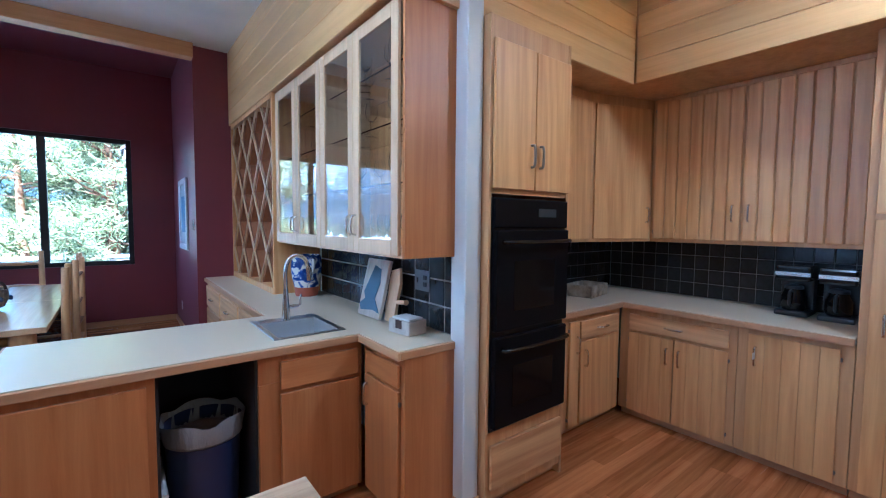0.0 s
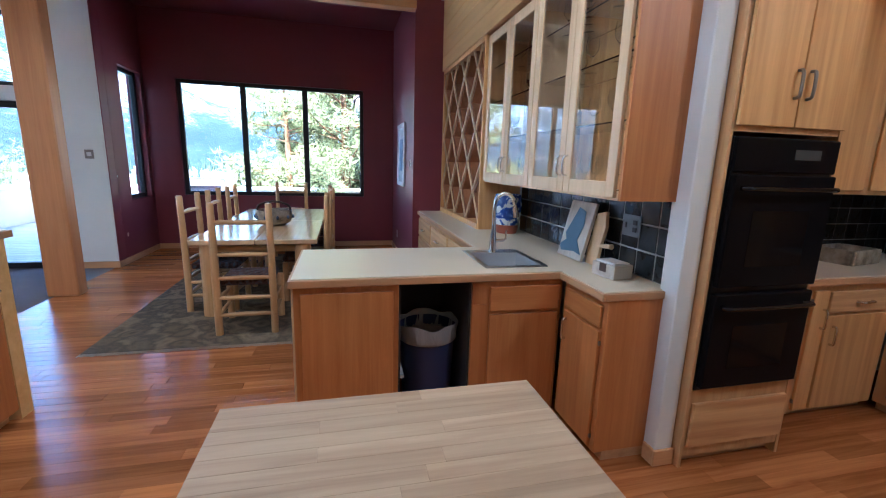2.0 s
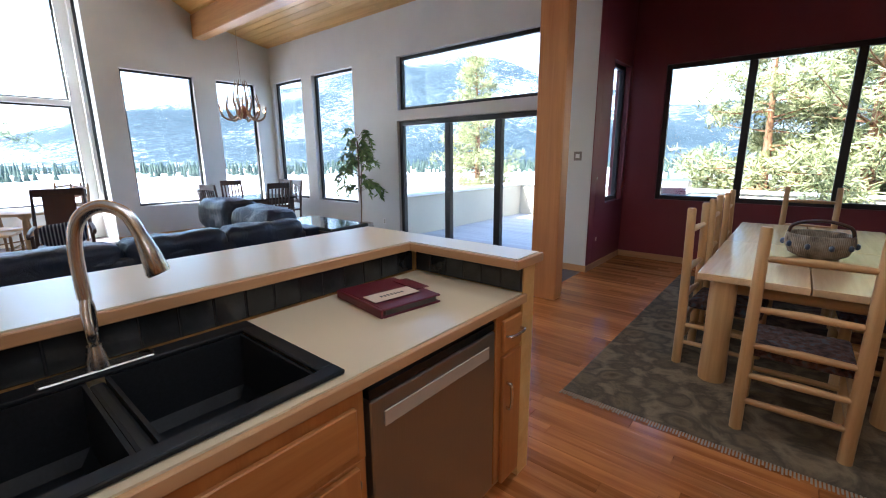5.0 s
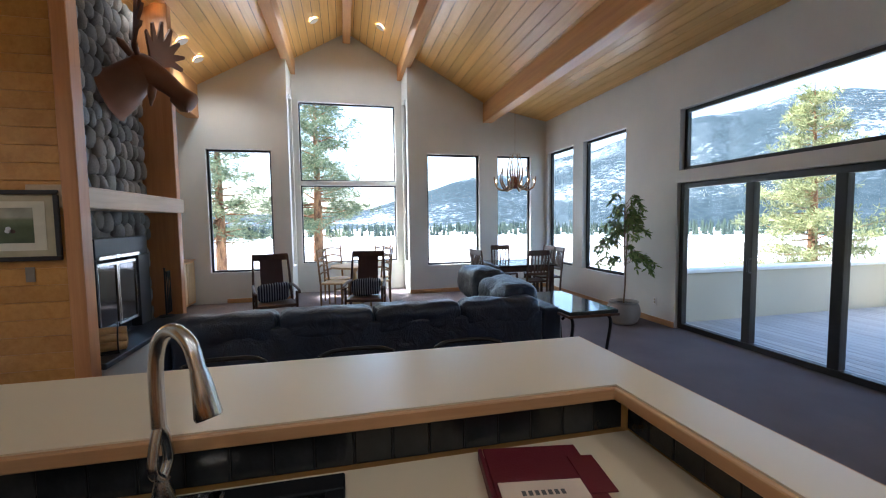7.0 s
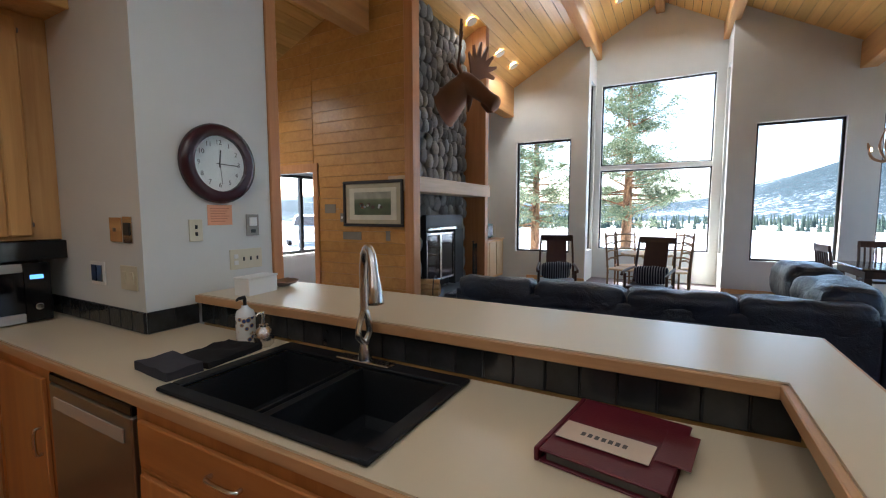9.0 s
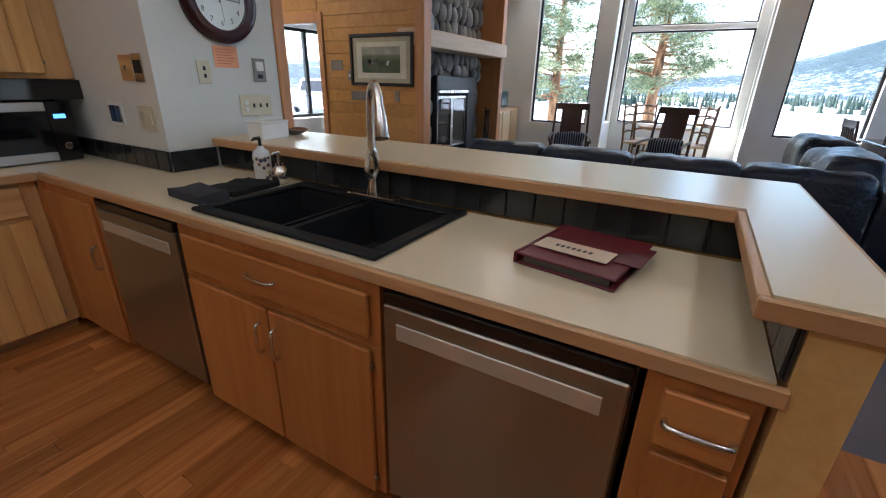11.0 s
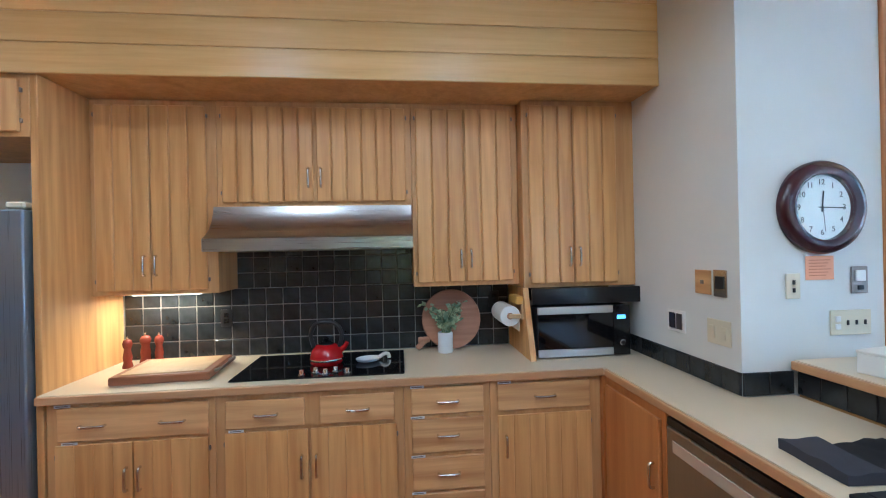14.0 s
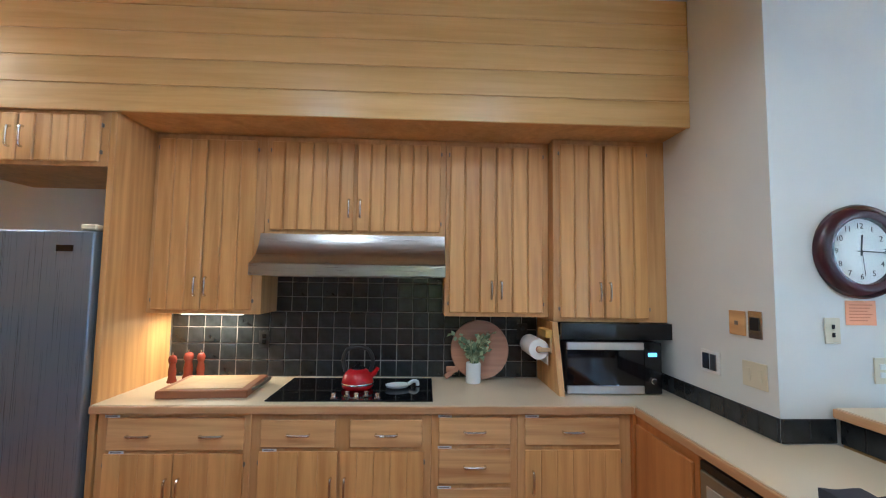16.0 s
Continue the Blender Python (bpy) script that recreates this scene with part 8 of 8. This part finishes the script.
# antler chandelier
ANTLER = paint("antler_bone", (0.34, 0.22, 0.13), 0.5, 0.4, 50.0, 0.25)
_c = thing("antler_chandelier", "antler chandelier with small candle lamps", "chandelier", (-9.65, 6.50, 2.10))
part("hub", lathe([(0.02, 0.10), (0.09, 0.16), (0.10, 0.24), (0.05, 0.32), (0.02, 0.34)], 16), plain("red_brown_hub", (0.20, 0.06, 0.035), 0.5), _c, smooth=60)
part("rod", tube([(0, 0, 0.33), (0, 0, 1.62)], 0.004, 6), NICKEL, _c)
for k in range(6):
    a = k * math.pi / 3 + 0.3
    c_, s_ = math.cos(a), math.sin(a)
    ar = part("antler_arm", tube(curve_pts([(0.05 * c_, 0.05 * s_, 0.22), (0.22 * c_, 0.22 * s_, 0.08), (0.36 * c_, 0.36 * s_, 0.14), (0.41 * c_, 0.41 * s_, 0.34)], 6), [0.022] * 8 + [0.018] * 6 + [0.014] * 4 + [0.008], 8), ANTLER, _c, smooth=60)
    part("tine", tube(curve_pts([(0.22 * c_, 0.22 * s_, 0.09), (0.30 * c_ - 0.08 * s_, 0.30 * s_ + 0.08 * c_, 0.28), (0.24 * c_ - 0.1 * s_, 0.24 * s_ + 0.1 * c_, 0.54)], 5), [0.015] * 6 + [0.010] * 4 + [0.004], 7), ANTLER, ar, smooth=60)
    part("tine", tube(curve_pts([(0.10 * c_, 0.10 * s_, 0.20), (0.14 * c_ + 0.05 * s_, 0.14 * s_ - 0.05 * c_, 0.42), (0.09 * c_, 0.09 * s_, 0.78)], 5), [0.016] * 6 + [0.010] * 4 + [0.004], 7), ANTLER, ar, smooth=60)
    cn = part("candle", tube([(0.37 * c_, 0.37 * s_, 0.11), (0.37 * c_, 0.37 * s_, 0.22)], 0.011, 8), IVORY, _c, smooth=60)
    part("bulb", lathe([(0.004, 0.22), (0.011, 0.235), (0.009, 0.255), (0.002, 0.275)], 10, at=(0.37 * c_, 0.37 * s_, 0)), emit("warm_bulb", (1.0, 0.62, 0.30), 5.0), cn, smooth=60)

# small white label strips on the cooktop cabinets
TAG = plain("label_tape", (0.74, 0.74, 0.73), 0.5, vary=0.02)
for x_, z_ in ((0.43, 0.853), (0.40, 0.664), (-0.40, 0.675), (-1.345, 0.854), (-1.345, 0.688), (-1.345, 0.476), (-1.345, 0.277), (-1.83, 0.854)):
    l_ = thing("label_strip", "small white label strip stuck on an oak cabinet", "label", (x_, 1.0405, z_), 180, "label strips")
    part("tape", bx(-0.038, 0.038, -0.0015, -0.0002, -0.007, 0.007), TAG, l_)
    part("print_bar", bx(-0.030, 0.026, -0.0021, -0.0016, -0.002, 0.002), _ink, l_)

# strip lamp below the wall cabinet, lighting the oak panel
_l = thing("strip_lamp", "slim under-cabinet lamp, switched on", "lamp", (0.22, 0.46, 1.345))
part("case", bx(-0.22, 0.22, -0.03, 0.03, 0.006, 0.019, bevel=0.003), WHITE, _l)
part("tube_lens", bx(-0.20, 0.20, -0.02, 0.02, 0.0, 0.0055), emit("strip_glow", (1.0, 0.78, 0.5), 0.4), _l, "glowing lens")
_sl = bpy.data.lights.new("strip_light", "AREA")
_sl.shape, _sl.size, _sl.size_y, _sl.energy, _sl.color = "RECTANGLE", 0.40, 0.010, 0.5, (1.0, 0.76, 0.48)
new("strip_light", _sl).location = (0.22, 0.46, 1.342)


def bar_stool(y):
    s = thing("bar_stool", "dark iron bar stool drawn up to the ledge", "stool", (-3.78, y, 0), -90, "bar stools")
    for x_ in (-0.17, 0.17):
        part("leg", tube([(x_ * 1.15, -0.17, 0.004), (x_, -0.15, 0.60), (x_ * 1.05, -0.20, 0.945)], 0.011, 8), IRON, s, smooth=60)
        part("leg", tube([(x_ * 1.15, 0.20, 0.004), (x_, 0.15, 0.60)], 0.011, 8), IRON, s, smooth=60)
    part("seat", lathe([(0.17, 0.60), (0.19, 0.61), (0.19, 0.65), (0.16, 0.665)], 24), SPLAT, s, smooth=60)
    part("back_rail", tube(curve_pts([(-0.18, -0.20, 0.94), (-0.10, -0.235, 0.955), (0.10, -0.235, 0.955), (0.18, -0.20, 0.94)], 5), 0.012, 8), IRON, s, smooth=60)
    part("foot_ring", tube([(-0.19, 0.19, 0.28), (0.19, 0.19, 0.28)], 0.009, 8), IRON, s, smooth=60)


for y_ in (2.65, 3.26, 3.84):
    bar_stool(y_)

# ---- lamps in the ceilings ----
LAMP = emit("lamp_face", (1.0, 0.86, 0.66), 14.0)


def downlight(x, y, z, power, slope=0.0, label="recessed round ceiling downlight, switched on; the pantry one is added fill"):
    d = thing("downlight", label, "lamp", (x, y, z))
    part("trim", lathe([(0.085, -0.012), (0.09, -0.004), (0.09, 0.0), (0.065, 0.0), (0.065, -0.010)], 28), WHITE, d, smooth=40)
    part("lens", lathe([(0.063, -0.006), (0.063, -0.002)], 24), LAMP, d, "bright lens")
    la = bpy.data.lights.new("downlight_lamp", "SPOT")
    la.energy, la.color, la.spot_size, la.spot_blend, la.shadow_soft_size = power, (1.0, 0.95, 0.89), radians(172), 0.6, 0.14
    ob = new("downlight_lamp", la)
    ob.location = (x, y, z - 0.16)
    d.rotation_euler[0] = slope


# added fill lamp: brightens the pantry in place of light from the windows
downlight(2.05, 1.3, CEIL, KITCHEN_WATTS * 2.9)
for x_, y_ in ((-1.75, 2.55), (-0.3, 2.5), (-1.75, 3.7), (-0.3, 3.5), (-2.3, 5.0)):
    downlight(x_, y_, CEIL, KITCHEN_WATTS * (2.2 if y_ > 4 else 1.0))
downlight(-4.5, -1.5, roof_z(-1.5) - 0.02, LIVING_WATTS * 2.2, 0.38)
downlight(-7.92, 0.92, roof_z(0.92) - 0.02, LIVING_WATTS * 0.3, 0.51)
for x_, y_ in ((-9.30, 0.86), (-10.05, 0.86), (-10.6, 2.76), (-10.6, 4.02)):
    downlight(x_, y_, roof_z(y_) - 0.02, LIVING_WATTS, math.copysign(0.51, RIDGE_Y - y_))

# ---- oak floor planks ----
_fl = thing("floor", "reddish varnished oak strip floor", "floor", (0, 0, 0), 0, kind="structure")
_rnd = random.Random(33)
rest = bmesh.new()
count, y_ = 0, 0.30
PW = 0.083
sizes = (0.55, 0.8, 1.05, 1.3)
_pm = {s: mesh_of("plank", bx(-s / 2 + 0.0006, s / 2 - 0.0006, -PW / 2 + 0.0005, PW / 2 - 0.0005, -0.012, 0.0, bevel=0.0012), PLANK) for s in sizes}
while y_ < 9.12:
    x_ = -3.60 + _rnd.uniform(-0.5, 0.0)
    while x_ < 3.4:
        s = _rnd.choice(sizes)
        near = -3.6 <= x_ and x_ + s < 0.2 and ((1.0 < y_ < 3.2 and x_ > -2.6) or 4.0 < y_ < 6.2)
        if near and count < 300:
            p = part("plank", None, None, _fl, data=_pm[s])
            p.location = (x_ + s / 2, y_, 0)
            count += 1
        elif x_ + s > -3.6:
            box(rest, max(-3.6, x_) + 0.0006, min(3.43, x_ + s) - 0.0006, y_ - PW / 2 + 0.0005, y_ + PW / 2 - 0.0005, -0.012, 0.0)
        x_ += s
    y_ += PW
tagged(part("more_planks", rest, PLANK_REST, _fl), kind="stuff")
